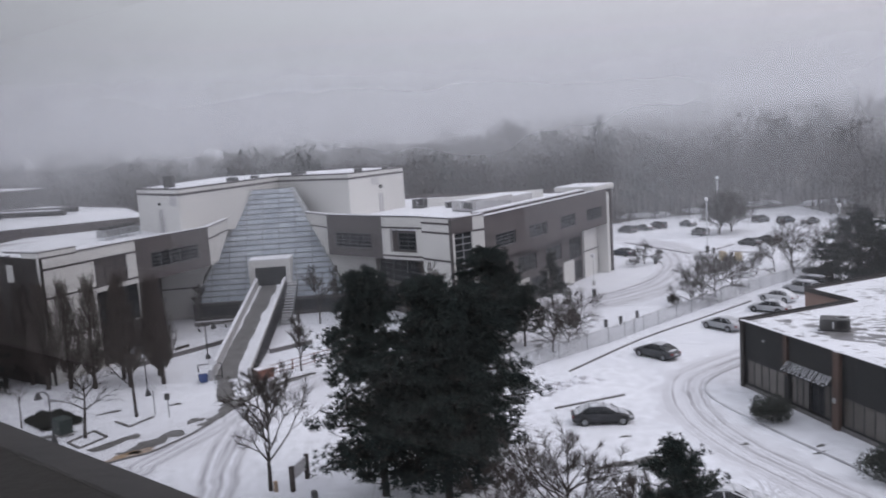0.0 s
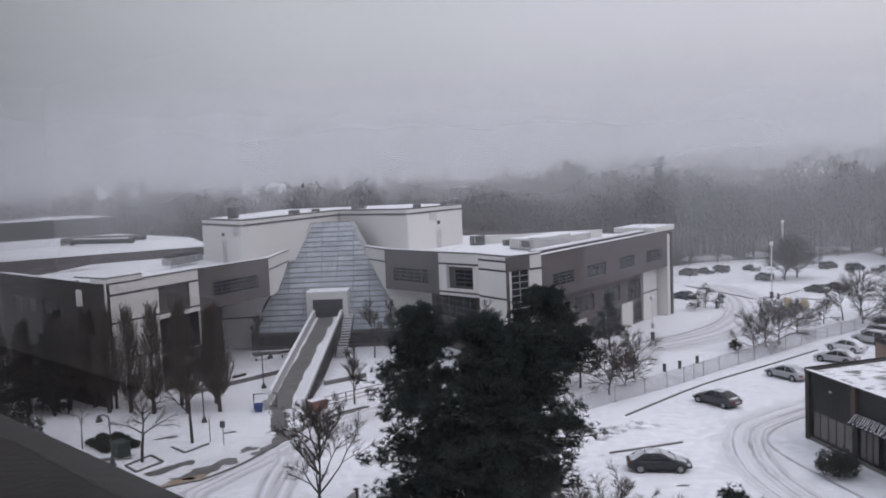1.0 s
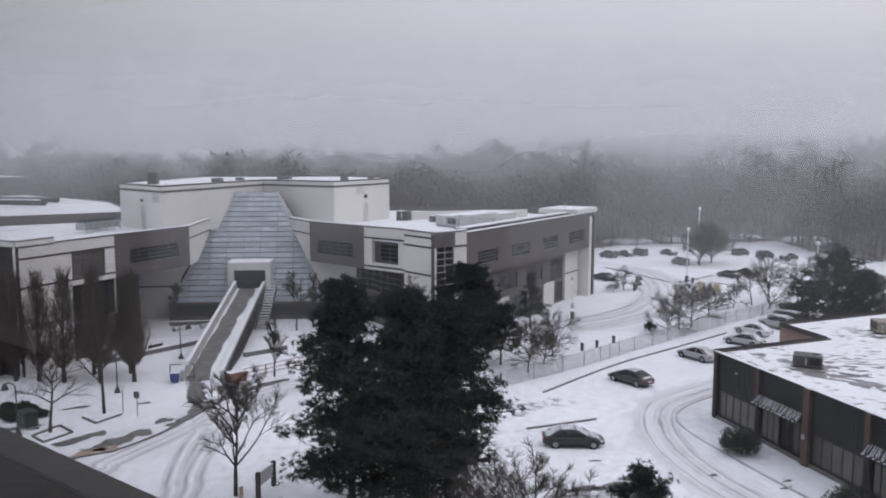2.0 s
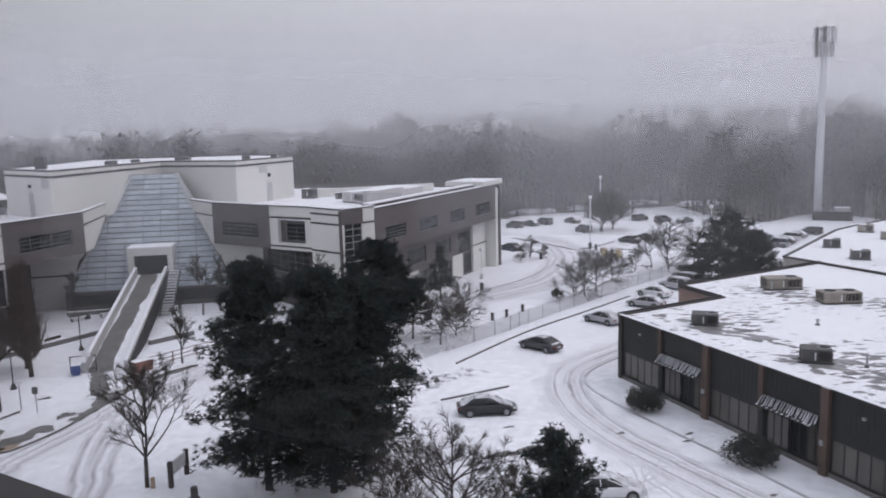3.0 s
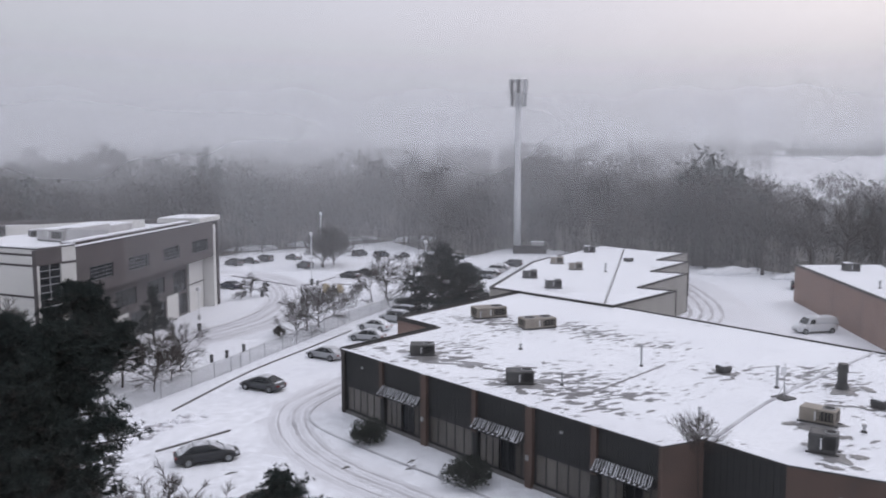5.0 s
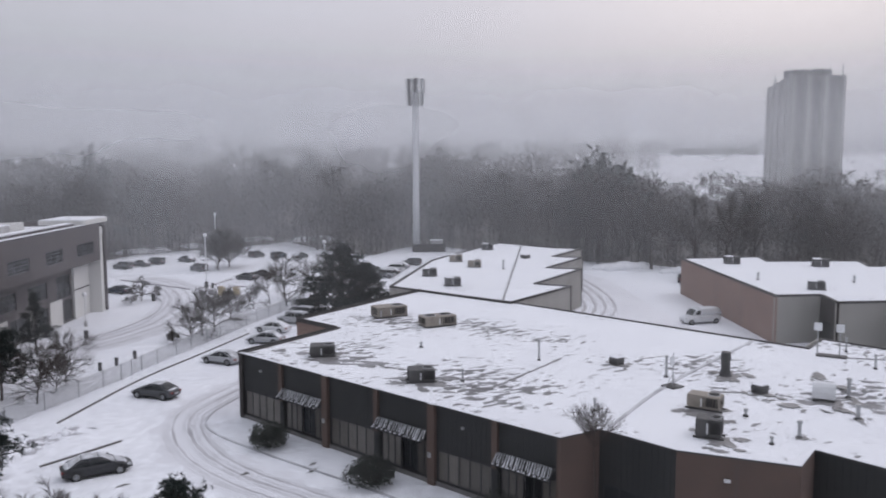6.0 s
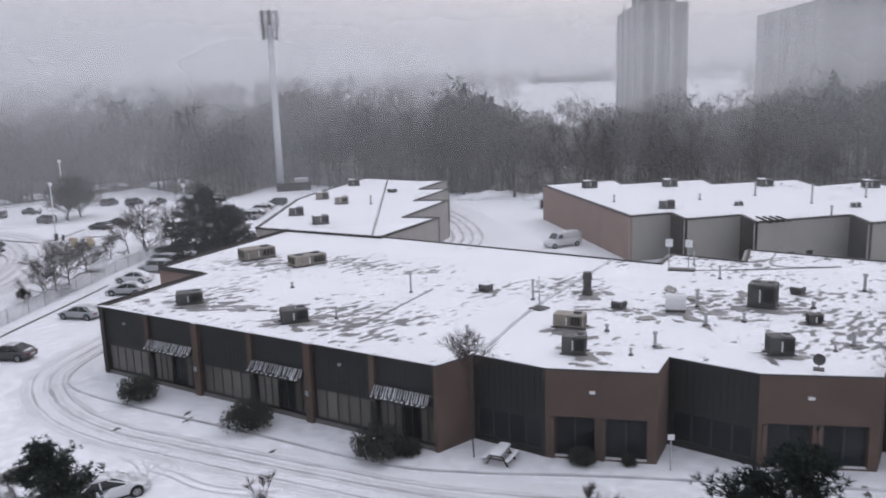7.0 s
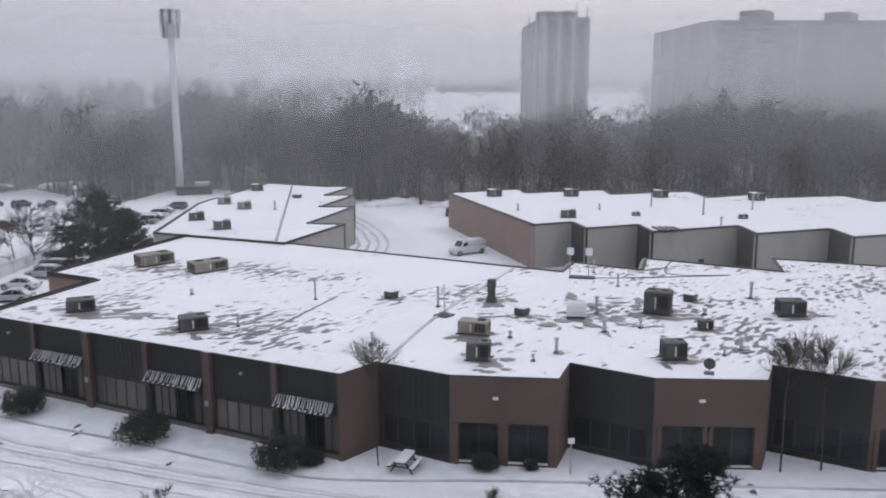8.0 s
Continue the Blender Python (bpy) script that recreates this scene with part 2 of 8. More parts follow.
SNOW = material("snow", (0.86, 0.87, 0.91), 0.75, (0.78, 0.79, 0.84), 9.0, 8.0, 0.7, 1.2, 0.10, spec=0.2, coords="World")
SNOW_CAP = material("settled_snow", (0.87, 0.875, 0.91), 0.75, (0.76, 0.77, 0.81), 1.2, 5.0, 0.6, 14.0, 0.3, spec=0.2, coords="World")
PACKED = material("packed_snow", (0.80, 0.805, 0.845), 0.7, (0.68, 0.68, 0.72), 4.0, 8.0, 0.75, 5.0, 0.3, stretch=(1, 0.6, 1), coords="World")
TRACK = material("tyre_pressed_slush", (0.60, 0.595, 0.63), 0.6, (0.34, 0.335, 0.355), 3.5, 8.0, 0.85, 6.0, 0.3, coords="World")
ASPHALT = material("wet_asphalt", (0.11, 0.105, 0.10), 0.5, (0.20, 0.195, 0.195), 1.2, 8.0, 0.8, 25.0, 0.4, coords="World")
FAINT = material("lightly_pressed_snow", (0.72, 0.72, 0.76), 0.65, (0.56, 0.56, 0.59), 2.0, 8.0, 0.8, 6.0, 0.3, coords="World")
DECK_WET = material("wet_grey_roofing", (0.19, 0.185, 0.185), 0.5, (0.30, 0.295, 0.30), 1.2, 8.0, 0.9, 8.0, 0.2, coords="World")
THIN_SNOW = material("thin_grey_roof_snow", (0.36, 0.355, 0.36), 0.7, (0.62, 0.62, 0.65), 2.2, 8.0, 0.9, 8.0, 0.2, coords="World")
MUD = material("salted_brown_slush", (0.36, 0.24, 0.14), 0.6, (0.42, 0.37, 0.33), 0.9, 8.0, 0.8, 12.0, 0.4, coords="World")
SNOWY_KERB = material("snow_dusted_kerb", (0.36, 0.36, 0.38), 0.8, (0.72, 0.725, 0.76), 3.0, 8.0, 0.9, 12.0, 0.3, coords="World")
ROOF_WET = material("wet_roof_membrane", (0.15, 0.145, 0.15), 0.55, (0.33, 0.33, 0.345), 1.6, 8.0, 0.9, 12.0, 0.2, coords="World")
DUSTED = material("thin_car_snow", (0.80, 0.81, 0.85), 0.7, (0.30, 0.305, 0.32), 0.7, 8.0, 0.85, 14.0, 0.2, coords="World")
BARRIER_RED = material("faded_red_barrier", (0.20, 0.085, 0.065), 0.6, (0.28, 0.16, 0.13), 0.7, 5.0, 0.6, 12.0, 0.1)
KERB = material("concrete_kerb", (0.13, 0.125, 0.125), 0.85, (0.22, 0.21, 0.21), 1.0, 6.0, 0.7, 30.0, 0.3, coords="World")
CONCRETE = material("pale_concrete", (0.52, 0.51, 0.51), 0.8, (0.36, 0.35, 0.35), 2.0, 8.0, 0.7, 30.0, 0.25, stretch=(1, 1, 0.4))
STUCCO = material("white_stucco", (0.70, 0.69, 0.665), 0.85, (0.60, 0.59, 0.57), 5.0, 8.0, 0.7, 35.0, 0.15, stretch=(1, 1, 0.35))
GREY_PANEL = material("grey_brown_cladding", (0.118, 0.105, 0.106), 0.75, (0.088, 0.079, 0.08), 3.0, 8.0, 0.8, 30.0, 0.15, stretch=(1, 1, 0.4))
STRIPE = material("dark_reveal", (0.09, 0.08, 0.085), 0.8, None, 2.0, 5.0, 0.5, 30.0, 0.1)
DARK_SIDING = material("dark_ribbed_siding", (0.0185, 0.0200, 0.0210), 0.7, (0.028, 0.0295, 0.0305), 2.0, 8.0, 0.7, 20.0, 0.2, stretch=(1, 1, 0.3))
BROWN_BRICK = material("brown_brick", (0.120, 0.082, 0.069), 0.85, (0.08, 0.057, 0.049), 1.6, 8.0, 0.7, 8.0, 0.35)
PALE_BLOCK = material("beige_block", (0.36, 0.345, 0.325), 0.85, (0.27, 0.26, 0.245), 2.0, 8.0, 0.7, 10.0, 0.25, stretch=(1, 1, 0.4))
RED_BRICK = material("faded_red_brick", (0.29, 0.205, 0.175), 0.85, (0.22, 0.155, 0.135), 2.5, 8.0, 0.7, 8.0, 0.3)
DARK_BRICK = material("dark_brown_brick", (0.034, 0.030, 0.029), 0.85, (0.048, 0.042, 0.041), 2.0, 8.0, 0.7, 10.0, 0.3)
GLASS = material("dark_window_glass", (0.022, 0.025, 0.029), 0.12, (0.036, 0.04, 0.044), 2.0, 3.0, 0.6, 4.0, 0.02, per_object=0.3, spec=0.16)
BLIND_GLASS = material("window_with_drawn_blinds", (0.125, 0.116, 0.104), 0.35, (0.08, 0.074, 0.066), 1.0, 4.0, 0.6, 10.0, 0.05, per_object=0.3)
FRAME = material("dark_aluminium", (0.06, 0.06, 0.065), 0.5, None, 1.0, 4.0, 0.5, 30.0, 0.05, metal=0.3)
PALE_FRAME = material("pale_aluminium", (0.42, 0.43, 0.44), 0.5, None, 1.0, 4.0, 0.5, 30.0, 0.05, metal=0.3)
SNOWY_GLASS = material("snow_dusted_glass", (0.31, 0.35, 0.395), 0.45, (0.47, 0.505, 0.55), 2.2, 8.0, 0.9, 6.0, 0.25, stretch=(1, 1, 2), per_object=0.12)
COPING = material("dark_metal_coping", (0.05, 0.047, 0.047), 0.6, None, 1.0, 5.0, 0.5, 30.0, 0.1)
STEEL = material("galvanised_steel", (0.45, 0.46, 0.47), 0.5, (0.34, 0.34, 0.35), 0.8, 6.0, 0.6, 20.0, 0.1, metal=0.5)
WHITE_PAINT = material("white_paint", (0.74, 0.75, 0.77), 0.5, (0.62, 0.62, 0.63), 2.0, 6.0, 0.6, 20.0, 0.05, stretch=(1, 1, 0.2))
UNIT_GREY = material("weathered_unit_grey", (0.062, 0.062, 0.064), 0.6, (0.115, 0.112, 0.11), 0.6, 6.0, 0.8, 20.0, 0.1, per_object=0.15)
UNIT_TAN = material("tan_unit_paint", (0.31, 0.275, 0.235), 0.6, (0.21, 0.19, 0.17), 0.7, 6.0, 0.8, 20.0, 0.1, per_object=0.12)
BLACK = material("black_rubber", (0.018, 0.018, 0.019), 0.8, None, 1.0, 3.0, 0.3, 20.0, 0.1)
BARK = material("dark_wet_bark", (0.045, 0.037, 0.034), 0.9, (0.075, 0.064, 0.058), 0.4, 6.0, 0.7, 14.0, 0.5)
WITHERED = material("brown_upright_twigs", (0.062, 0.050, 0.046), 0.9, (0.095, 0.076, 0.068), 1.0, 4.0, 0.6, 8.0, 0.0)
FAR_GREEN = material("far_evergreen", (0.040, 0.048, 0.046), 0.95, (0.060, 0.066, 0.062), 12.0, 5.0, 0.8, 1.0, 0.0)
FLOOR_SHADE = material("woods_floor_shade", (0.14, 0.115, 0.10), 0.95, (0.34, 0.33, 0.33), 7.0, 6.0, 0.8, 2.0, 0.3)
TWIG = material("bare_twigs", (0.065, 0.054, 0.05), 0.9, (0.10, 0.085, 0.08), 1.0, 4.0, 0.6, 8.0, 0.0)
WOODS = material("bare_woods", (0.096, 0.084, 0.081), 0.95, (0.040, 0.038, 0.039), 22.0, 4.0, 1.0, 0.16, 0.0)
NEEDLES = material("dark_pine_needles", (0.020, 0.029, 0.028), 0.9, (0.034, 0.046, 0.043), 1.2, 5.0, 0.8, 6.0, 0.0, spec=0.12)
YEW = material("dark_evergreen_shrub", (0.050, 0.058, 0.052), 0.8, (0.085, 0.09, 0.082), 0.5, 5.0, 0.8, 8.0, 0.0, spec=0.25)
LAMP_GLASS = material("milky_globe", (0.82, 0.82, 0.84), 0.35, None, 1.0, 2.0, 0.2, 10.0, 0.0)
BLUE = material("blue_plastic", (0.035, 0.07, 0.21), 0.5, None, 0.5, 4.0, 0.5, 10.0, 0.05)
TOWER_WALL = material("tower_concrete", (0.15, 0.147, 0.144), 0.85, (0.12, 0.117, 0.115), 6.0, 6.0, 0.7, 2.0, 0.1, stretch=(1, 1, 0.2))
TOWER_PALE = material("tower_pale_concrete", (0.30, 0.294, 0.288), 0.85, (0.24, 0.235, 0.23), 6.0, 6.0, 0.7, 2.0, 0.1, stretch=(1, 1, 0.2))
GLAZING_BAR = material("weathered_glazing_bar", (0.20, 0.21, 0.225), 0.5, None, 1.0, 4.0, 0.5, 30.0, 0.05, metal=0.3)
TOWER_WINDOW = material("tower_window_band", (0.04, 0.04, 0.045), 0.4, (0.07, 0.07, 0.07), 6.0, 4.0, 0.6, 2.0, 0.0)
SILL = material("dark_window_ledge", (0.026, 0.023, 0.022), 0.55, (0.040, 0.034, 0.032), 0.6, 6.0, 0.6, 20.0, 0.1)
UTILITY_GREEN = material("dark_green_enamel", (0.022, 0.038, 0.034), 0.5, (0.03, 0.045, 0.042), 0.7, 5.0, 0.6, 14.0, 0.05)
YELLOW = material("faded_yellow_paint", (0.50, 0.42, 0.29), 0.6, None, 0.5, 4.0, 0.5, 10.0, 0.05)
ROOM = material("room_plaster", (0.35, 0.34, 0.33), 0.9, None, 2.0, 4.0, 0.5, 20.0, 0.05)


def thin_twigs(m, colour):
    """Twigs too thin to have a dark side: light passes round them."""
    n, l = m.node_tree.nodes, m.node_tree.links
    b = n["Principled BSDF"]
    out = b.outputs[0].links[0].to_socket
    tl = n.new("ShaderNodeBsdfTranslucent")
    mx = n.new("ShaderNodeMixShader")
    if b.inputs["Base Color"].links:
        l.new(b.inputs["Base Color"].links[0].from_socket, tl.inputs[0])
    else:
        tl.inputs[0].default_value = (*colour, 1)
    l.new(b.outputs[0], mx.inputs[1])
    l.new(tl.outputs[0], mx.inputs[2])
    l.new(mx.outputs[0], out)


thin_twigs(WOODS, (0.08, 0.07, 0.068))
thin_twigs(TWIG, (0.08, 0.068, 0.062))


def roof_material(name, streak, cover, seed, deep=False):
    """Blown snow with bare dark membrane showing in streaks."""
    m = material(name, (0.86, 0.87, 0.905), 0.75, (0.79, 0.80, 0.84), 6.0, 8.0, 0.7, 4.0, 0.12, spec=0.2, coords="World")
    n, l = m.node_tree.nodes, m.node_tree.links
    b = n["Principled BSDF"]
    src = b.inputs["Base Color"].links[0].from_socket
    gp = n.new("ShaderNodeNewGeometry")
    mp = n.new("ShaderNodeMapping")
    mp.inputs["Rotation"].default_value = (0, 0, radians(41))
    mp.inputs["Scale"].default_value = (streak, 1.0, 1.0)
    mp.inputs["Location"].default_value = (seed, seed * 0.7, 0)
    l.new(gp.outputs["Position"], mp.inputs[0])
    n1 = n.new("ShaderNodeTexNoise")
    n1.inputs["Scale"].default_value, n1.inputs["Detail"].default_value = 1.9, 3.4
    n2 = n.new("ShaderNodeTexNoise")
    n2.inputs["Scale"].default_value, n2.inputs["Detail"].default_value = 0.11, 2.0
    l.new(mp.outputs[0], n1.inputs["Vector"])
    l.new(gp.outputs["Position"], n2.inputs["Vector"])
    add = n.new("ShaderNodeMath")
    add.operation = "MULTIPLY_ADD"
    add.inputs[1].default_value = 0.68
    l.new(n2.outputs[0], add.inputs[0])
    l.new(n1.outputs[0], add.inputs[2])
    cut = n.new("ShaderNodeMapRange")
    cut.interpolation_type = "SMOOTHSTEP"
    cut.inputs[1].default_value, cut.inputs[2].default_value = cover, cover + 0.09
    cut.inputs[4].default_value = 0.9
    held = add
    if deep:
        # snow lies whole on the back of the roof, away from the street and beyond the expansion joint
        held = n.new("ShaderNodeMath")
        held.operation = "SUBTRACT"
        terms = []
        for way, lo, hi in (((0.971, 0.238, 0), 59.5, 72.0), ((-0.33, 1.0, 0), 23.0, 28.0)):
            dot = n.new("ShaderNodeVectorMath")
            dot.operation = "DOT_PRODUCT"
            dot.inputs[1].default_value = way
            rng = n.new("ShaderNodeMapRange")
            rng.interpolation_type = "SMOOTHSTEP"
            rng.inputs[1].default_value, rng.inputs[2].default_value = lo, hi
            l.new(gp.outputs["Position"], dot.inputs[0])
            l.new(dot.outputs["Value"], rng.inputs[0])
            terms.append(rng)
        both = n.new("ShaderNodeMath")
        both.operation = "MULTIPLY"
        l.new(terms[0].outputs[0], both.inputs[0])
        l.new(terms[1].outputs[0], both.inputs[1])
        part_ = n.new("ShaderNodeMath")
        part_.operation = "MULTIPLY"
        part_.inputs[1].default_value = 0.14
        l.new(both.outputs[0], part_.inputs[0])
        l.new(add.outputs[0], held.inputs[0])
        l.new(part_.outputs[0], held.inputs[1])
    l.new(held.outputs[0], cut.inputs[0])
    mix = n.new("ShaderNodeMix")
    mix.data_type = "RGBA"
    mix.inputs[7].default_value = (0.14, 0.136, 0.14, 1)
    l.new(cut.outputs[0], mix.inputs[0])
    l.new(src, mix.inputs[6])
    l.new(mix.outputs[2], b.inputs["Base Color"])
    return m


ROOF_PATCHY = roof_material("blown_roof_snow", 0.46, 0.922, 3.0, True)
ROOF_SNOW = roof_material("deep_roof_snow", 0.42, 1.03, 9.0)


def veil_material(name, density, seed, low=60.0, high=110.0):
    """Thin drifting mist: mostly clear, scattering daylight both ways."""
    m = bpy.data.materials.new(name)
    m.use_nodes = True
    n, l = m.node_tree.nodes, m.node_tree.links
    n.clear()
    out = n.new("ShaderNodeOutputMaterial")
    mix = n.new("ShaderNodeMixShader")
    tr = n.new("ShaderNodeBsdfTransparent")
    half = n.new("ShaderNodeMixShader")
    df = n.new("ShaderNodeBsdfDiffuse")
    tl = n.new("ShaderNodeBsdfTranslucent")
    df.inputs[0].default_value = tl.inputs[0].default_value = (0.918, 0.93, 0.952, 1)
    l.new(df.outputs[0], half.inputs[1])
    l.new(tl.outputs[0], half.inputs[2])
    gp = n.new("ShaderNodeNewGeometry")
    sp = n.new("ShaderNodeSeparateXYZ")
    l.new(gp.outputs["Position"], sp.inputs[0])
    hr = n.new("ShaderNodeMapRange")
    hr.interpolation_type = "SMOOTHSTEP"
    hr.inputs[1].default_value, hr.inputs[2].default_value = -5.0, 34.0
    hr.inputs[3].default_value, hr.inputs[4].default_value = density * 0.66, min(0.95, density * 1.12)
    l.new(sp.outputs["Z"], hr.inputs[0])
    ft = n.new("ShaderNodeMapRange")
    ft.interpolation_type = "SMOOTHSTEP"
    ft.inputs[1].default_value, ft.inputs[2].default_value = low, high
    ft.inputs[3].default_value, ft.inputs[4].default_value = 1.0, 0.0
    l.new(sp.outputs["Z"], ft.inputs[0])
    nz = n.new("ShaderNodeTexNoise")
    nz.inputs["Scale"].default_value, nz.inputs["Detail"].default_value = 0.012, 4.0
    mp = n.new("ShaderNodeMapping")
    mp.inputs["Location"].default_value = (seed * 40, seed * 17, 0)
    l.new(gp.outputs["Position"], mp.inputs[0])
    l.new(mp.outputs[0], nz.inputs["Vector"])
    nr = n.new("ShaderNodeMapRange")
    nr.inputs[1].default_value, nr.inputs[2].default_value = 0.3, 0.7
    nr.inputs[3].default_value, nr.inputs[4].default_value = 0.65, 1.3
    l.new(nz.outputs[0], nr.inputs[0])
    m1 = n.new("ShaderNodeMath")
    m1.operation = "MULTIPLY"
    m2 = n.new("ShaderNodeMath")
    m2.operation, m2.use_clamp = "MULTIPLY", True
    l.new(hr.outputs[0], m1.inputs[0])
    l.new(nr.outputs[0], m1.inputs[1])
    wx = n.new("ShaderNodeMapRange")
    wx.interpolation_type = "SMOOTHSTEP"
    wx.inputs[1].default_value, wx.inputs[2].default_value = -90.0, 190.0
    wx.inputs[3].default_value, wx.inputs[4].default_value = 1.25, 1.12
    l.new(sp.outputs["X"], wx.inputs[0])
    m3 = n.new("ShaderNodeMath")
    m3.operation = "MULTIPLY"
    l.new(m1.outputs[0], m3.inputs[0])
    l.new(wx.outputs[0], m3.inputs[1])
    l.new(m3.outputs[0], m2.inputs[0])
    l.new(ft.outputs[0], m2.inputs[1])
    l.new(m2.outputs[0], mix.inputs[0])
    l.new(tr.outputs[0], mix.inputs[1])
    l.new(half.outputs[0], mix.inputs[2])
    l.new(mix.outputs[0], out.inputs[0])
    return m

# ---- ground, roads and mist ----


def land(x, y):
    """Height of the ground: level round the buildings, rising on the far side of the wooded valley."""
    return float(np.interp(math.hypot(x, y), [420, 550, 700, 1200, 1600, 2500, 4600], [0, 5, 14.5, 31, 48, 75, 80]))


def build_ground():
    g = Shape()
    rings = [0, 12, 25, 40, 55, 70, 85, 100, 120, 140, 165, 190, 220, 260, 310, 370, 420, 480, 550, 640, 750, 880, 1030, 1200, 1400, 1650, 1950, 2400, 3200, 4600]
    n = 96
    g.v.append((0, 0, 0))
    for r in rings[1:]:
        for j in range(n):
            a = 2 * math.pi * j / n
            x, y = r * math.sin(a), r * math.cos(a)
            g.v.append((x, y, land(x, y)))
    for j in range(n):
        g.f.append((0, 1 + (j + 1) % n, 1 + j))
    for i in range(len(rings) - 2):
        for j in range(n):
            a, b = 1 + i * n + j, 1 + i * n + (j + 1) % n
            g.f.append((a, b, b + n, a + n))
    single("ground", g, SNOW, "snow-covered ground reaching into the foggy distance", "ground", kind="structure", smooth=True)


build_ground()
rnd = random.Random(5)

# lanes of packed snow
single("road_1", ribbon(Shape(), [(60, 93), (34, 79.4), (24.9, 73.2), (20.2, 68), (18.9, 62.5), (19.0, 57.5), (20.3, 52), (23.0, 44.5), (28.0, 32.4), (33.8, 23.2), (46, 5)], 4.6, 0.012, 0, 0, rnd, 0.3), PACKED, "lane of packed snow with tyre ruts along the shops", "road", kind="structure")
single("road_2", ribbon(Shape(), [(-16, 74), (2, 92.5), (12.3, 100.8), (18.6, 104.3), (25.5, 108.6), (32, 115.2), (38.6, 127.9), (41.4, 138), (42.4, 150), (40, 160), (30, 170)], 8.5, 0.012), PACKED, "curving access road of packed snow beside the offices", "road", kind="structure")
single("road_3", ribbon(Shape(), [(-44, 42), (-31, 54), (-22, 62.5), (-16, 70.5), (-7, 80)], 8.0, 0.02), PACKED, "drive of packed snow before the entrance ramp", "road", kind="structure")
single("road_4", ribbon(Shape(), [(39, 136), (46, 140), (60, 151), (80, 165)], 7.0, 0.02), PACKED, "snowy aisle into the far car park", "road", kind="structure")
single("road_5", ribbon(Shape(), [(112, 128), (109, 110), (98, 92), (88, 76), (80, 60)], 9.0, 0.012), PACKED, "snowy loading yard between the low buildings", "road", kind="structure")

# tyre tracks pressed into the lanes
tracks = Shape()
LANE = [(36, 80.5), (27.0, 74.8), (24.6, 72.9), (21.9, 70.4), (20.4, 67.3), (19.5, 63.1), (19.4, 58.4), (20.3, 53.4), (21.5, 49.9), (22.6, 46.7), (25.6, 38.6), (28.9, 30.6), (33.9, 22.8), (45.6, 5.8)]
for off, wid in ((1.0, 0.20), (0.0, 0.32), (-1.35, 0.18)):
    ribbon(tracks, LANE, wid, 0.024 + 0.001 * off, 0.0, off, rnd, 0.05, 0.8)
faint = Shape()
for off, wid in ((1.3, 0.3), (-0.4, 0.3), (-1.75, 0.4), (0.45, 0.3), (-2.1, 0.2)):
    ribbon(faint, LANE, wid, 0.018 + 0.001 * off, 0.0, off, rnd, 0.08, 0.8)
single("tyre_tracks", faint, FAINT, "faint older tyre tracks in the lane along the shops", "tyre tracks", kind="stuff")
single("tyre_tracks", tracks, TRACK, "grey tyre tracks pressed into the lane along the shops", "tyre tracks", kind="stuff")
tracks = Shape()
CURVE = [(2, 92.5), (12.3, 100.8), (18.6, 104.3), (25.5, 108.6), (32, 115.2), (38.6, 127.9), (41.4, 138), (42.4, 150), (40, 160)]
for off, wid in ((-2.3, 0.3), (-0.8, 0.3), (0.9, 0.35), (2.3, 0.25)):
    ribbon(tracks, CURVE, wid, 0.026 + 0.001 * off, 0.0, off, rnd, 0.05, 1.0)
faint = Shape()
for off, wid in ((-3.2, 0.7), (-2.2, 1.0), (-0.9, 1.1), (1.0, 1.2), (2.3, 0.9), (3.2, 0.5)):
    ribbon(faint, CURVE, wid, 0.020 + 0.0005 * off, 0.0, off)
single("tyre_tracks", faint, FAINT, "broad faint tyre tracks curving beside the offices", "tyre tracks", kind="stuff")
single("tyre_tracks", tracks, TRACK, "grey tyre tracks curving beside the offices", "tyre tracks", kind="stuff")
tracks, soft, lane_z = Shape(), Shape(), 0.026
for line, rows_ in (([(-9.5, 83.0), (-18.9, 69.2), (-19.6, 66.4), (-20.7, 63.4), (-22.2, 60.2), (-23.5, 57.3), (-24.2, 55.3), (-36.0, 47.0)], ((-0.9, 0.5), (0.0, 0.35), (0.9, 0.6))), ([(-9.0, 82.0), (-18.1, 67.6), (-18.4, 64.2), (-18.4, 60.9), (-18.0, 57.1), (-17.4, 53.6), (-16.8, 50.7), (-18.6, 38.0)], ((-0.5, 0.5), (0.5, 0.6))), ([(-8.0, 80.5), (-16.5, 72.1), (-16.8, 65.6), (-16.9, 61.4), (-16.8, 57.9), (-16.5, 54.9), (-15.9, 51.2), (-16.6, 38.0)], ((-0.4, 0.45), (0.6, 0.55)))):
    for off, wid in rows_:
        lane_z += 0.0012
        ribbon(soft, line, wid * 1.3, lane_z, 0.0, off, None, 0.0, 1.0)
        ribbon(tracks, line, wid * 0.45, lane_z + 0.0006, 0.0, off + 0.08, rnd, 0.015, 1.0)
single("tyre_tracks", soft, FAINT, "wide faint tyre tracks sweeping over the entrance drive", "tyre tracks", kind="stuff")
single("tyre_tracks", tracks, TRACK, "grey tyre tracks on the entrance drive", "tyre tracks", kind="stuff")
tracks = Shape()
for off in (-3.6, -2.2, -0.6, 0.9, 2.4):
    ribbon(tracks, [(113, 126), (108, 113), (101, 101), (95, 92.5), (88, 85), (80, 80)], 0.5, 0.024 + 0.001 * off, 0.0, off, rnd, 0.08, 1.5)
single("tyre_tracks", tracks, TRACK, "grey tyre tracks in the loading yard", "tyre tracks", kind="stuff")
tracks = Shape()
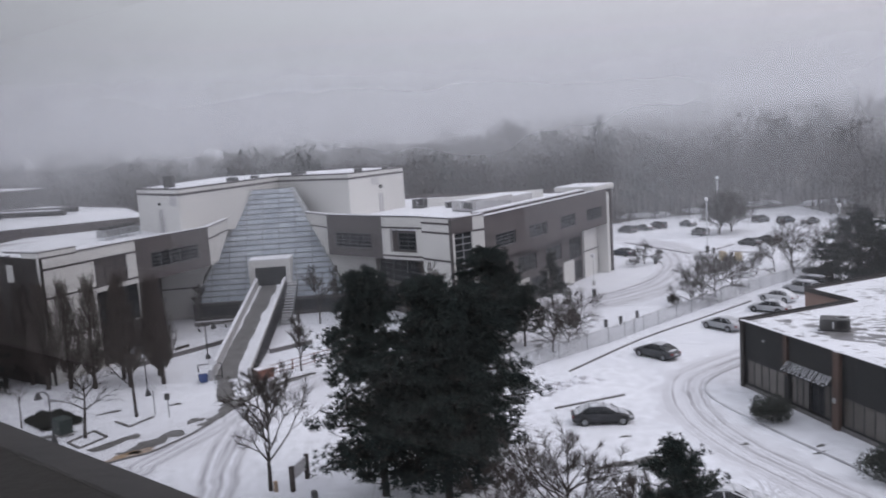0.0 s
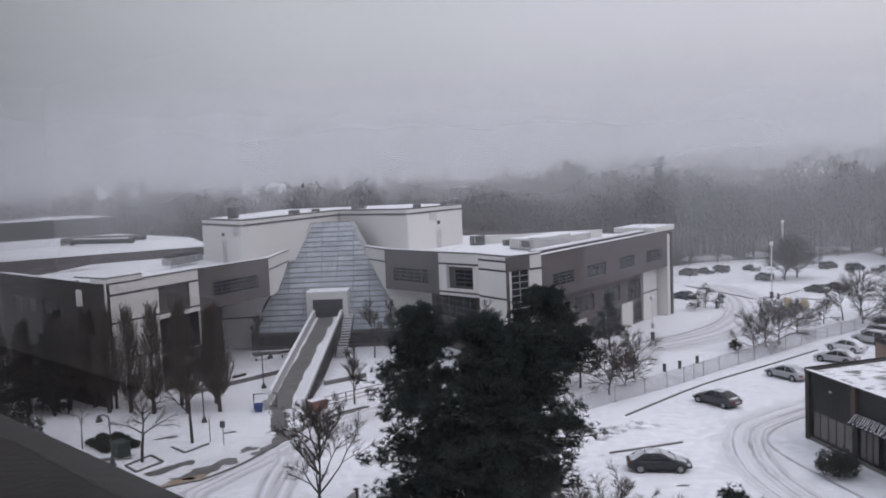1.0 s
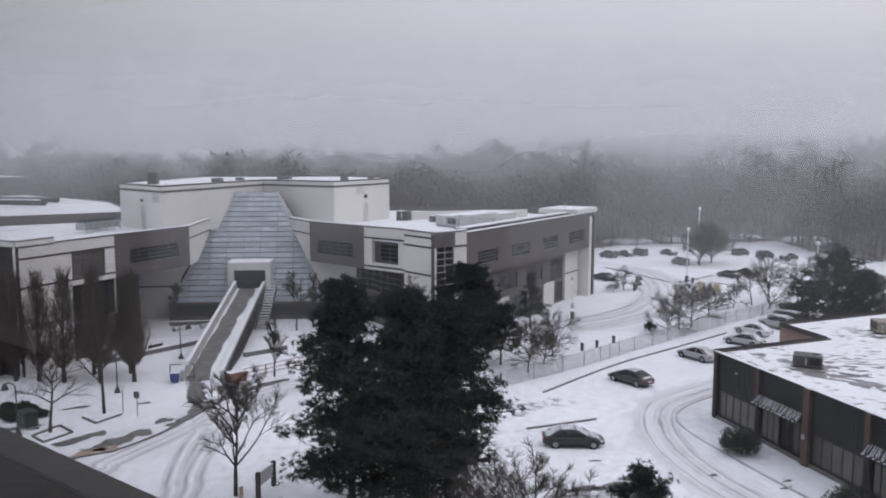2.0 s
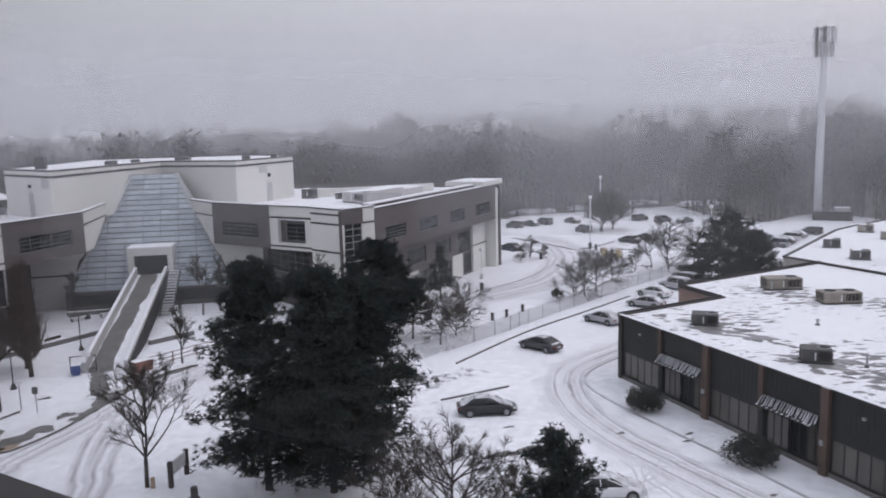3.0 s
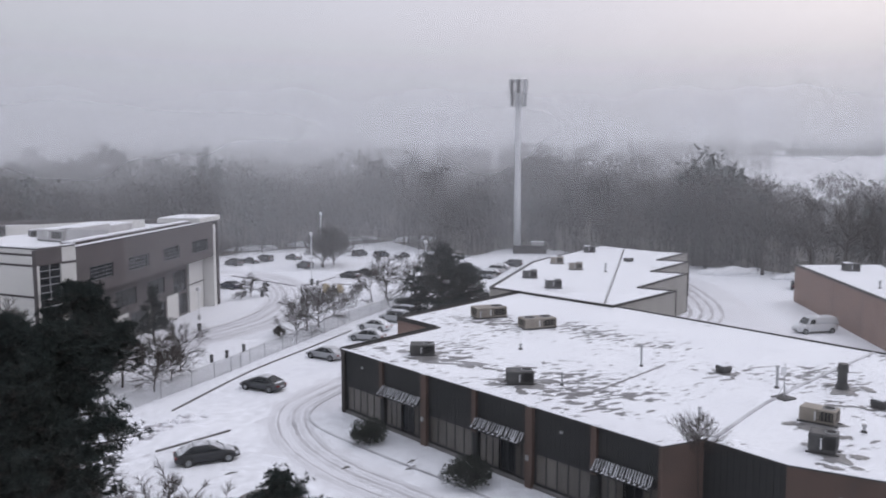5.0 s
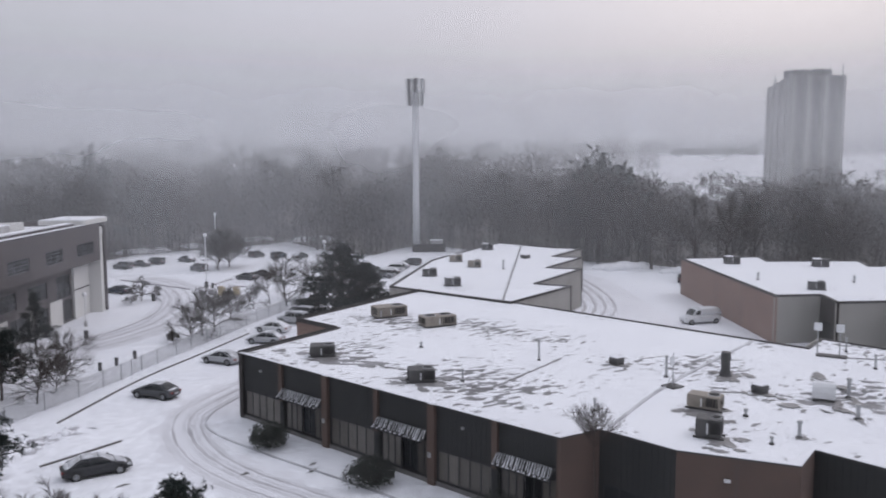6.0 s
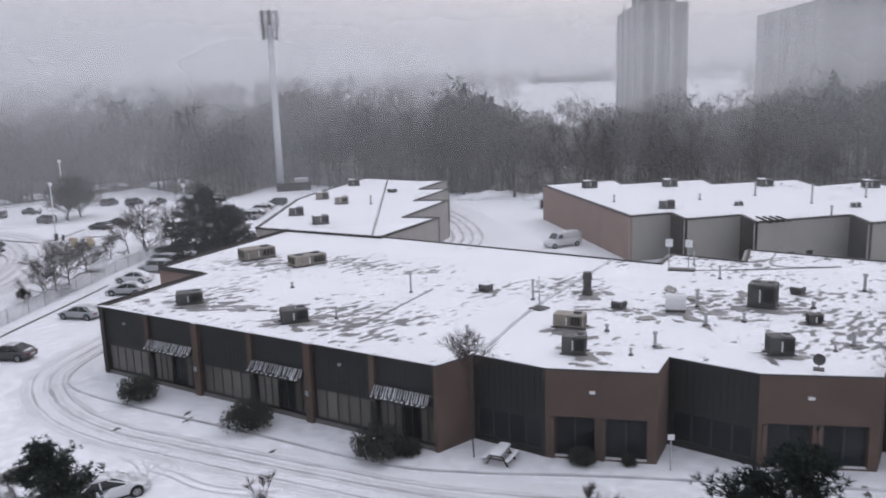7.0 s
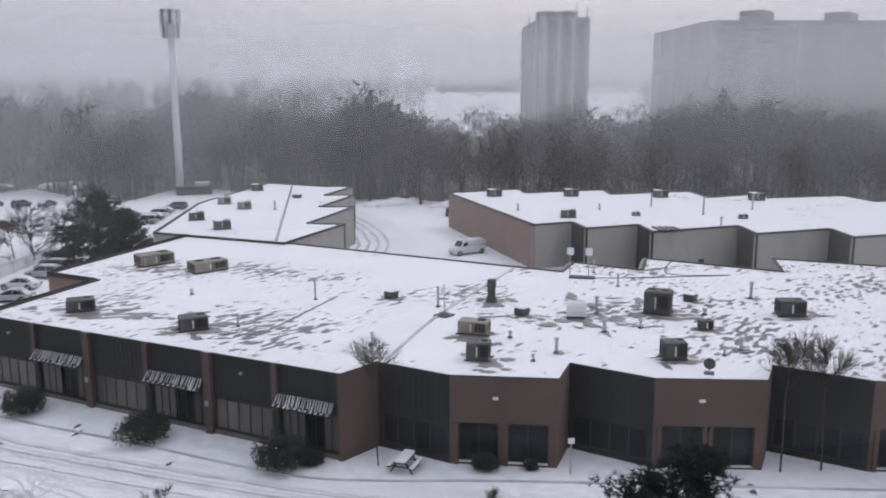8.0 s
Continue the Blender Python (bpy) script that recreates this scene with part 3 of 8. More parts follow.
for k, line in enumerate(([(17.9, 45.7), (19.1, 46.3), (20.4, 47.2), (20.9, 48.9)], [(18.3, 45.0), (19.8, 45.5), (20.7, 46.6), (20.3, 48.2), (19.4, 49.8)], [(20.6, 48.8), (19.8, 48.6), (19.3, 47.6), (19.2, 46.1), (19.6, 44.8), (19.9, 42.6), (20.6, 40.6), (22.5, 37.5)], [(21.2, 48.2), (20.2, 48.0), (19.8, 47.0), (19.8, 45.9), (20.2, 44.7), (20.5, 42.6), (21.2, 40.8), (23.0, 38.0)], [(18.7, 49.6), (18.9, 48.2), (18.6, 46.6), (18.0, 45.9)], [(18.6, 45.6), (19.5, 47.2), (20.7, 47.9), (22.0, 48.0)])):
    ribbon(tracks, line, 0.15, 0.03 + 0.001 * k, step=0.4)
single("tyre_tracks", tracks, FAINT, "looping tyre tracks where a car turned in the snow", "tyre tracks", kind="stuff")


def blotch(shape, cx, cy, rx, ry, rot, z, rnd, n=22):
    """A bare patch with a ragged rim, a few millimetres over the snow."""
    k = len(shape.v)
    ph = [rnd.uniform(0, 6.28) for _ in range(4)]
    for j in range(n):
        a = 2 * math.pi * j / n
        q = 1 + 0.22 * math.sin(3 * a + ph[0]) + 0.16 * math.sin(5 * a + ph[1]) + 0.12 * math.sin(9 * a + ph[2]) + rnd.uniform(-0.08, 0.08)
        x, y = rx * q * math.cos(a), ry * q * math.sin(a)
        shape.v.append((cx + x * math.cos(rot) - y * math.sin(rot), cy + x * math.sin(rot) + y * math.cos(rot), z))
    shape.f.append(tuple(range(k, k + n)))


bare = Shape()
ribbon(bare, [(-28.9, 61.3), (-27.7, 62.7), (-26.1, 64.5)], 1.0, 0.0325, 0, 0, rnd, 0.2, 0.5)
ribbon(bare, [(-25.9, 59.9), (-25.2, 60.9), (-24.5, 62.1), (-23.6, 63.7), (-22.4, 64.4)], 1.5, 0.034, 0, 0, rnd, 0.25, 0.5)
ribbon(bare, [(-21.1, 65.6), (-20.6, 67.8), (-20.2, 70.3), (-19.1, 72.8), (-17.2, 75.8), (-15.1, 78.6), (-13.9, 79.5)], 1.0, 0.035, 0, 0, rnd, 0.2, 0.5)
ribbon(bare, [(-20.0, 70.6), (-21.3, 73.9), (-22.6, 77.6), (-23.5, 81.6)], 1.5, 0.0365, 0, 0, rnd, 0.3, 0.5)
for k, (cx, cy, rx, ry, rot) in enumerate(((-22.3, 67.2, 0.8, 0.6, 0.7), (-25.6, 72.2, 0.6, 0.25, 0.5), (-31.2, 71.0, 1.1, 0.3, 0.5), (-33.5, 65.6, 1.6, 0.6, 0.3))):
    blotch(bare, cx, cy, rx, ry, rot, 0.038 + 0.0008 * k, rnd)
for cx, cy, rx, ry, rot in ((21.6, 80.5, 0.5, 0.15, 0.2), (24.6, 52.0, 0.5, 0.16, 0.4), (25.2, 53.2, 0.4, 0.14, 0.4), (20.4, 54.3, 0.35, 0.2, 0.3), (12.6, 57.2, 0.5, 0.12, 0.1), (25.8, 42.9, 0.3, 0.15, 0.3), (44.9, 13.2, 0.3, 0.2, 0.4), (45.6, 13.6, 0.25, 0.15, 0.1), (31.6, 86.8, 0.5, 0.14, 0.1), (13.2, 52.6, 2.0, 0.5, 0.2), (10.8, 52.2, 1.2, 0.4, 0.3)):
    blotch(bare, cx, cy, rx, ry, rot, 0.038, rnd)
single("bare_patches", bare, ASPHALT, "ragged patches of bare wet asphalt in the snow", "bare asphalt", kind="stuff")
# flat grey marks painted for dirt, footprints and shadows between snow lumps
lumps = Shape()
for k in range(46):
    u = rnd.gauss(0, 1)
    blotch(lumps, 9.6 + 1.7 * u + rnd.gauss(0, 0.5), 69.6 + 1.0 * u + rnd.gauss(0, 0.7), rnd.uniform(0.10, 0.42), rnd.uniform(0.05, 0.13), rnd.uniform(-0.2, 0.9), 0.034 + 0.0004 * k, rnd, 14)
for k in range(14):
    blotch(lumps, 9.5 + rnd.gauss(0, 2.5), 63.8 + rnd.gauss(0, 0.8), rnd.uniform(0.1, 0.5), rnd.uniform(0.04, 0.08), rnd.uniform(0.1, 0.6), 0.034 + 0.0004 * k, rnd, 14)
single("dirt_and_lump_shadows", lumps, TRACK, "grey marks for trodden dirt and shadows of lumpy snow on the lot", "trodden snow", kind="stuff")
mud = Shape()
for cx, cy, rx, ry, rot in ((-25.4, 59.9, 1.6, 0.5, 0.55), (-24.8, 60.6, 1.0, 0.35, 0.6)):
    blotch(mud, cx, cy, rx, ry, rot, 0.042, rnd)
single("salted_slush", mud, MUD, "brown salted slush at the edge of the drive", "slush", kind="stuff")

# kerbs, each a real step with snow lying behind
KERBS = [
    [(27.6, 73.4), (23.6, 70.0), (21.7, 66.8), (21.7, 63.0), (23.4, 56.2), (25.9, 48.2), (29.3, 36.4), (32.3, 31.2), (37.3, 24.8), (47.9, 10.0), (53, 3)],
    [(11.3, 74.5), (20.8, 84.7), (30.2, 92.7), (38.5, 99.8)],
    [(-33, 52.5), (-25.7, 58.9), (-24.0, 59.8), (-22.7, 61.7), (-21.6, 63.7), (-20.7, 66.3), (-19.8, 68.9), (-19.2, 71.0), (-17.6, 75.1), (-16.1, 77.9), (-13.7, 79.7)],
    [(2, 98.6), (15.2, 102.4), (19.1, 107.8), (24.0, 111.4), (29.6, 117.2), (32.9, 122.4), (35.0, 127.3), (36.4, 132.9), (36.3, 139.6)],
    [(36.6, 160.2), (39.6, 152.0), (41.9, 146.2), (43.7, 140.9)],
    [(8.4, 64.3), (11.5, 65.4), (14.7, 66.6)],
    [(-31.7, 63.6), (-30.1, 62.1)],
    [(-30.1, 62.1), (-28.8, 64.4)],
    [(-28.8, 64.4), (-30.6, 66.1)],
    [(-30.6, 66.1), (-31.7, 63.6)],
    [(-29.6, 68.2), (-27.8, 66.6)],
    [(-27.8, 66.6), (-26.5, 68.9)],
    [(45.1, 141.1), (48.2, 142.9)],
    [(48.2, 142.9), (54.2, 148.7)],
    [(51.1, 140.3), (53.3, 137.9)],
]
for i, line in enumerate(KERBS):
    single("kerb", ribbon(Shape(), line, 0.16, 0.0, 0.13 if i else 0.09, step=0.8), SNOWY_KERB if i in (0, 3) else KERB, "concrete kerb standing out of the snow", "kerb", "kerbs", "structure")


def heap(at, rx, ry, h, seed, label):
    r = random.Random(seed)
    t = thing("snow_heap", at, 0, label, "snow heap", "snow heaps")
    for k in range(9):
        a, q = r.uniform(0, 6.28), r.uniform(0, 0.75)
        s = Shape()
        s.dome((rx * q * math.cos(a), ry * q * math.sin(a), -0.06), rx * r.uniform(0.3, 0.55), ry * r.uniform(0.3, 0.6), h * r.uniform(0.5, 1.0), 3, 9, 0.0, r, 0.12)
        part("snow_lump", s, SNOW_CAP, t, smooth=True)
    return t




def rubble(at, rx, ry, count, seed, label):
    """Ploughed snow broken into angular lumps, some of them dirty."""
    r = random.Random(seed)
    t = thing("snow_heap", at, 35, label, "snow heap", "snow heaps")
    for k in range(count):
        a, q = r.uniform(0, 6.28), r.uniform(0, 1) ** 0.6
        w, h = r.uniform(0.16, 0.5), r.uniform(0.10, 0.34)
        part("snow_lump", Shape().dome((rx * q * math.cos(a), ry * q * math.sin(a), -0.04), w, w * r.uniform(0.5, 0.9), h, 2, 6, 0.0, r, 0.3), TRACK if k % 4 == 0 else SNOW_CAP, t)
    return t


rubble((9.2, 69.9, 0), 1.9, 1.0, 34, 1, "low heap of broken ploughed snow on the lot")
rubble((11.4, 71.6, 0), 1.6, 0.8, 26, 2, "low heap of broken ploughed snow on the lot")
for k, (x, y, rx) in enumerate(((70, 209, 9), (86, 217, 9), (52, 206, 8), (112, 141, 9), (120, 130, 8), (128, 117, 8), (134, 105, 7), (101, 208, 7))):
    heap((x, y, 0), rx, 4.0, 1.5, 10 + k, "long bank of ploughed snow against the woods")


def build_mist():
    for i, (r, dens) in enumerate(((104, 0.085), (168, 0.125), (205, 0.18), (244, 0.21), (330, 0.19), (560, 0.22), (1260, 0.46))):
        s = Shape()
        n = 60
        low, high = 24 + 0.026 * r, 34 + 0.125 * r
        for j in range(n + 1):
            a = radians(-75 + 200 * j / n)
            for q in (0.0, 0.35, 0.7, 1.0):
                z0 = -4 + (0 if r < 420 else land(0, r))
                s.v.append((r * math.sin(a), r * math.cos(a), z0 + q * (high - z0)))
        for j in range(n):
            for k in range(3):
                a = 4 * j + k
                s.f.append((a, a + 4, a + 5, a + 1))
        single("snow_mist", s, veil_material("snow_mist_%s" % "abcdefgh"[i], dens, i + 1, low, high), "thin veil of snow mist hanging over the woods", "mist", kind="stuff", smooth=True)


build_mist()

# ---- the viewer's own building: the dark ledge below the window, and the room behind ----
own = Facade((-9.0, 9.0), (7.0, -4.05), (20, 30))
s = Shape()
own.box(s, -8, own.len + 8, 21.30, 21.5, -0.92, 0.0)
single("window_ledge", s, SILL, "dark window ledge of the viewer's own building", "window ledge", kind="structure")
s = Shape()
own.box(s, -8, own.len + 8, 0.0, 21.30, -0.9, -0.05)
single("wall_own", s, CONCRETE, "plain concrete wall below the viewer's window", "wall", kind="structure")
s = Shape()
own.box(s, -8, own.len + 8, 20.3, 20.5, -7.0, -0.92)
single("floor_own", s, ROOM, "plain floor of the viewer's room", "floor", kind="structure")
s = Shape()
own.box(s, -8, own.len + 8, 25.2, 25.4, -7.0, 0.0)
single("ceiling_own", s, ROOM, "plain ceiling of the viewer's room", "ceiling", kind="structure")
s = Shape()
own.box(s, -8, own.len + 8, 20.5, 25.2, -7.2, -7.0)
single("wall_room_back", s, ROOM, "plain back wall of the viewer's room", "wall", kind="structure")
for name, s0, s1 in (("wall_room_end", -8.2, -8.0), ("wall_room_end", own.len + 8, own.len + 8.2)):
    s = Shape()
    own.box(s, s0, s1, 20.5, 25.2, -7.0, 0.0)
    single(name, s, ROOM, "plain side wall of the viewer's room", "wall", kind="structure")

PANE = bpy.data.materials.new("window_pane_glass")
PANE.use_nodes = True
n, l = PANE.node_tree.nodes, PANE.node_tree.links
n.clear()
pane_out, pane_glass = n.new("ShaderNodeOutputMaterial"), n.new("ShaderNodeBsdfGlass")
pane_glass.inputs["Color"].default_value = (0.9885, 0.990, 0.990, 1)
pane_glass.inputs["Roughness"].default_value = 0.0
pane_glass.inputs["IOR"].default_value = 1.5
l.new(pane_glass.outputs[0], pane_out.inputs[0])
window = thing("window_1", (-1, 2.5, 21.5), 0, "wide clear double-glazed window the viewer looks out of", "window", kind="structure", world_points=True)
for d0 in (-0.14, -0.12):
    sheet = part("pane", own.box(Shape(), -8, own.len + 8, 21.5, 25.2, d0 - 0.006, d0), PANE, window)
    sheet.visible_shadow = False

# ---- the row of shops with the snowy roof ----
ZS = 5.8
SHOP_FRONT = [(24.9, 67.2), (32.85, 34.7), (36.0, 34.5), (36.9, 29.3), (40.5, 23.7), (43.5, 24.7), (44.2, 19.2), (48.1, 13.75), (51.1, 14.4), (51.9, 8.7), (55.8, 3.2), (58.9, 4.0)]
SHOP_BACK = [(62.0, -6.0), (93.0, 4.0), (88.2, 20.7), (86.8, 25.4), (80.8, 22.7), (78.7, 36.0), (73.1, 33.8), (72.2, 41.0), (67.5, 39.6), (61.0, 73.9), (57.1, 86.9), (35.6, 78.4), (37.0, 71.8)]
shops = thing("shop_row", (45, 45, 0), 0, "long low brick and dark-clad shop row with a snow-covered flat roof", "building", world_points=True)
outline = SHOP_FRONT + SHOP_BACK


def inset_poly(poly, d):
    out = []
    area = sum(a[0] * b[1] - b[0] * a[1] for a, b in zip(poly, poly[1:] + poly[:1]))
    sg = 1 if area > 0 else -1
    for i, p in enumerate(poly):
        a, b = Vector(poly[i - 1]), Vector(poly[(i + 1) % len(poly)])
        p = Vector(p)
        u, v = (p - a).normalized(), (b - p).normalized()
        n1, n2 = Vector((-u.y, u.x)) * sg, Vector((-v.y, v.x)) * sg
        m = (n1 + n2)
        m = m / max(0.35, m.length_squared / 2)
        q = p + m * d
        out.append((q.x, q.y))
    return out


inner = inset_poly(outline, 0.3)
part("roof", Shape().prism(inner, 5.0, ZS - 0.12), ROOF_PATCHY, shops, "flat roof under wind-blown snow with bare streaks")
cop = Shape()
n = len(outline)
for i in range(n):
    a, b, c, d = outline[i], outline[(i + 1) % n], inner[(i + 1) % n], inner[i]
    cop.add([(*a, ZS - 0.1), (*b, ZS - 0.1), (*c, ZS - 0.1), (*d, ZS - 0.1), (*a, ZS), (*b, ZS), (*c, ZS), (*d, ZS)], ((3, 2, 1, 0), (4, 5, 6, 7), (0, 1, 5, 4), (1, 2, 6, 5), (2, 3, 7, 6), (3, 0, 4, 7)))
part("coping", cop, COPING, shops, "dark metal roof edging")
lip = Shape()
for i in range(1, 11):
    a, b = Vector(outline[i - 1]), Vector(outline[i])
    ia, ib = Vector(inner[i - 1]), Vector(inner[i])
    p, q = a.lerp(ia, 0.04), b.lerp(ib, 0.04)
    lip.add([(p.x, p.y, ZS), (q.x, q.y, ZS), (ib.x, ib.y, ZS), (ia.x, ia.y, ZS), (p.x, p.y, ZS + 0.05), (q.x, q.y, ZS + 0.05), (ib.x, ib.y, ZS + 0.05), (ia.x, ia.y, ZS + 0.05)], ((3, 2, 1, 0), (4, 5, 6, 7), (0, 1, 5, 4), (1, 2, 6, 5), (2, 3, 7, 6), (3, 0, 4, 7)))
part("edge_snow", lip, SNOW_CAP, shops, "line of snow lying on the roof edge")
for i in (n - 3, n - 2, n - 1):
    f = Facade(outline[i], outline[(i + 1) % n], (0, 70) if i != n - 2 else (0, 80))
    part("edge_fascia", f.box(Shape(), 0.0, f.len, ZS - 0.3, ZS + 0.16, 0.003, 0.09), COPING, shops, "dark metal upstand along the roof edge")
# plain outer walls away from the street
for i in range(11, n):
    f = Facade(outline[i], outline[(i + 1) % n], (0, 70) if i >= n - 3 else (140, 60))
    part("wall", f.wall(Shape(), 0, f.len, 0, ZS - 0.11, 0.3), RED_BRICK if i >= n - 3 else PALE_BLOCK, shops)

front = Facade(SHOP_FRONT[0], SHOP_FRONT[1])
PIER = [0.25, 5.9, 11.62, 17.3, 22.9, 28.4, front.len]
for k in range(6):
    s0, s1 = PIER[k], PIER[k + 1]
    door_bay = k % 2 == 1
    a0, a1 = s0 + 0.25, s1 - 0.25
    top = 2.55 if not door_bay else 2.95
    op = [(a0 + 0.1, a1 - 0.1, 0.35, top)]
    part("bay_wall", front.wall(Shape(), a0, a1, 0, ZS - 0.11, 0.35, op, -0.18), DARK_SIDING, shops, "dark ribbed fascia over the shop window")
    ribs = Shape()
    r = a0 + 0.2
    while r < a1 - 0.1:
        front.box(ribs, r, r + 0.05, top + 0.15, ZS - 0.12, -0.18, -0.168)
        r += 0.42
    part("fascia_ribs", ribs, DARK_SIDING, shops)
    if not door_bay:
        front.window(shops, op[0], 5, 1, FRAME, BLIND_GLASS, 0.12, 0.09, "shop_window", -0.18)
    else:
        mid0, mid1 = a0 + 0.42 * (a1 - a0), a0 + 0.72 * (a1 - a0)
        front.window(shops, (a0 + 0.1, mid0, 0.35, top), 3, 1, FRAME, BLIND_GLASS, 0.16, 0.09, "shop_window", -0.18)
        front.window(shops, (mid0, mid1, 0.35, top), 2, 1, FRAME, GLASS, 0.3, 0.09, "shop_door", -0.18)
        front.window(shops, (mid1, a1 - 0.1, 0.35, top), 2, 1, FRAME, BLIND_GLASS, 0.16, 0.09, "shop_window", -0.18)
    part("plinth", front.box(Shape(), a0, a1, 0.0, 0.30, -0.18, -0.08), KERB, shops)
    if door_bay:
        aw = part("awning_frame", front.box(Shape(), a0 - 0.2, a1 - 0.05, 3.62, 3.72, -0.18, -0.02), FRAME, shops, "awning over a shop door")
        ar = random.Random(60 + k)
        cnt = 11
        step_ = (a1 - a0 - 0.1) / cnt
        flute = Shape()
        for j in range(cnt):
            b0 = a0 - 0.12 + j * step_
            hi_, lo_ = [], []
            for q in range(6):
                a = math.pi * q / 5
                hi_.append(front.p(b0 + step_ * (0.5 - 0.5 * math.cos(a)), -0.1 + 0.02, 3.58 + 0.10 * math.sin(a)))
                lo_.append(front.p(b0 + step_ * (0.5 - 0.5 * math.cos(a)), 0.62, 3.02 + 0.10 * math.sin(a)))
            flute.loft([[*hi_], [*lo_]])
            for g in range(2):
                w0 = ar.uniform(0.10, 0.24) * step_
                at_ = b0 + 0.03 + g * step_ * ar.uniform(0.38, 0.5)
                lo = ar.uniform(0.40, 0.66)
                tilt = ar.uniform(0.12, 0.22)
                zl = 3.69 - 0.80 * (lo + 0.06)
                sl = Shape()
                q = [front.p(at_, -0.06, 3.70), front.p(at_ + w0, -0.06, 3.72), front.p(at_ + tilt + w0 * 1.2, lo, zl + 0.02), front.p(at_ + tilt, lo, zl)]
                sl.hexa([q[3], q[2], q[1], q[0], *[(x, y, z + 0.05) for x, y, z in (q[3], q[2], q[1], q[0])]])
                part("snow_strip", sl, DUSTED, aw)
            lump = Shape().dome(front.p(b0 + 0.2, 0.6, 3.16), 0.10, 0.10, 0.08, 3, 8, 0.0, ar, 0.15)
            part("snow_lump", lump, DUSTED, aw)
        part("awning_canvas", flute, DARK_SIDING, aw, "dark fluted awning canvas")
    elif k != 2:
        part("wall_lamp", front.box(Shape(), (s0 + s1) / 2 - 0.1, (s0 + s1) / 2 + 0.1, 4.55, 4.72, -0.18, -0.02), STEEL, shops)
part("corner_pier", front.box(Shape(), 0.0, 0.5, 0, ZS - 0.11, -0.6, 0.0), DARK_BRICK, shops)
for k in range(1, 7):
    c = PIER[k]
    if k == 6:
        part("brick_pier", front.box(Shape(), c - 0.25, c, 0, ZS - 0.11, -0.4, 0.0), BROWN_BRICK, shops)
        continue
    tall = k % 2 == 0
    w_ = 0.31 if tall else 0.22
    part("brick_pier", front.box(Shape(), c - w_, c + w_, 0 if tall else 2.6, ZS - 0.02, -0.4, 0.14 if tall else 0.04), BROWN_BRICK, shops)
    if not tall:
        part("recessed_pier", front.box(Shape(), c - w_, c + w_, 0, 2.58, -0.4, -0.14), DARK_SIDING, shops)
    else:
        part("meter_box", front.box(Shape(), c - 0.2, c + 0.06, 2.0, 2.35, 0.14, 0.24), PALE_FRAME, shops)
    part("pier_snow", front.box(Shape(), c - w_ + 0.02, c + w_ - 0.02, ZS - 0.018, ZS + 0.09, -0.45, 0.10 if tall else 0.02), SNOW_CAP, shops)
f = Facade(SHOP_FRONT[1], SHOP_FRONT[2], (30, 20))
part("return_wall", f.wall(Shape(), 0, f.len, 0, ZS - 0.11, 0.3), BROWN_BRICK, shops)

for u in range(3):
    a, b, c, d = SHOP_FRONT[2 + 3 * u:6 + 3 * u]
    f = Facade(a, b)
    op = (0.25, f.len - 0.25, 0.35, 2.42)
    part("bay_wall", f.wall(Shape(), 0, f.len, 0, ZS - 0.11, 0.35, [op], 0.0), DARK_SIDING, shops, "dark ribbed fascia over the shop window")
    ribs = Shape()
    r = 0.3
    while r < f.len - 0.2:
        f.box(ribs, r, r + 0.05, 2.6, ZS - 0.12, 0.0, 0.025)
        r += 0.42
    part("fascia_ribs", ribs, DARK_SIDING, shops)
    f.window(shops, op, 4, 1, FRAME, GLASS, 0.12, 0.09, "shop_window")
    f = Facade(b, c)
    L = f.len
    ops = [(0.55, L / 2 - 0.3, 0.12, 2.75), (L / 2 + 0.3, L - 0.55, 0.12, 2.75)]
    part("brick_wall", f.wall(Shape(), 0, L, 0, ZS - 0.11, 0.5, ops), BROWN_BRICK, shops)
    for o in ops:
        f.window(shops, o, 2, 1, FRAME, GLASS, 0.42, 0.08, "shop_window")
        part("threshold", f.box(Shape(), o[0], o[1], 0.0, 0.14, -0.3, -0.02), SNOW_CAP, shops)
        part("pier_face", f.box(Shape(), o[0] - 0.28, o[0] - 0.02, 0, 2.7, 0.0, 0.12), BROWN_BRICK, shops)
    part("wall_lamp", f.box(Shape(), L * 0.4, L * 0.4 + 0.35, 4.35, 4.5, 0.0, 0.2), WHITE_PAINT, shops)
    part("joint", f.box(Shape(), L / 2 - 0.03, L / 2 + 0.03, 2.75, ZS - 0.33, 0.0, 0.006), STRIPE, shops)
    f = Facade(c, d, (30, 0) if u == 0 else (30, -10))
    part("return_wall", f.wall(Shape(), 0, f.len, 0, ZS - 0.11, 0.3), BROWN_BRICK, shops)
seam = Shape()
ribbon(seam, [(37.0, 34.6), (47.9, 38.9), (66.7, 44.3)], 0.24, ZS - 0.125, 0.09)
part("roof_joint", seam, SNOWY_KERB, shops, "raised expansion joint across the roof")
ridge = Shape()
ribbon(ridge, [(35.2, 45.6), (42, 47.8), (47, 49.6)], 0.25, ZS - 0.12, 0.012, 0, rnd, 0.08)
part("roof_pipe", ridge, ROOF_WET, shops, "pipe run half buried in roof snow")
part("roof_pipe", ribbon(Shape(), [(66, 36.5), (70, 32), (76, 26), (73, 31), (82, 34)], 0.10, ZS - 0.12, 0.06), UNIT_GREY, shops)
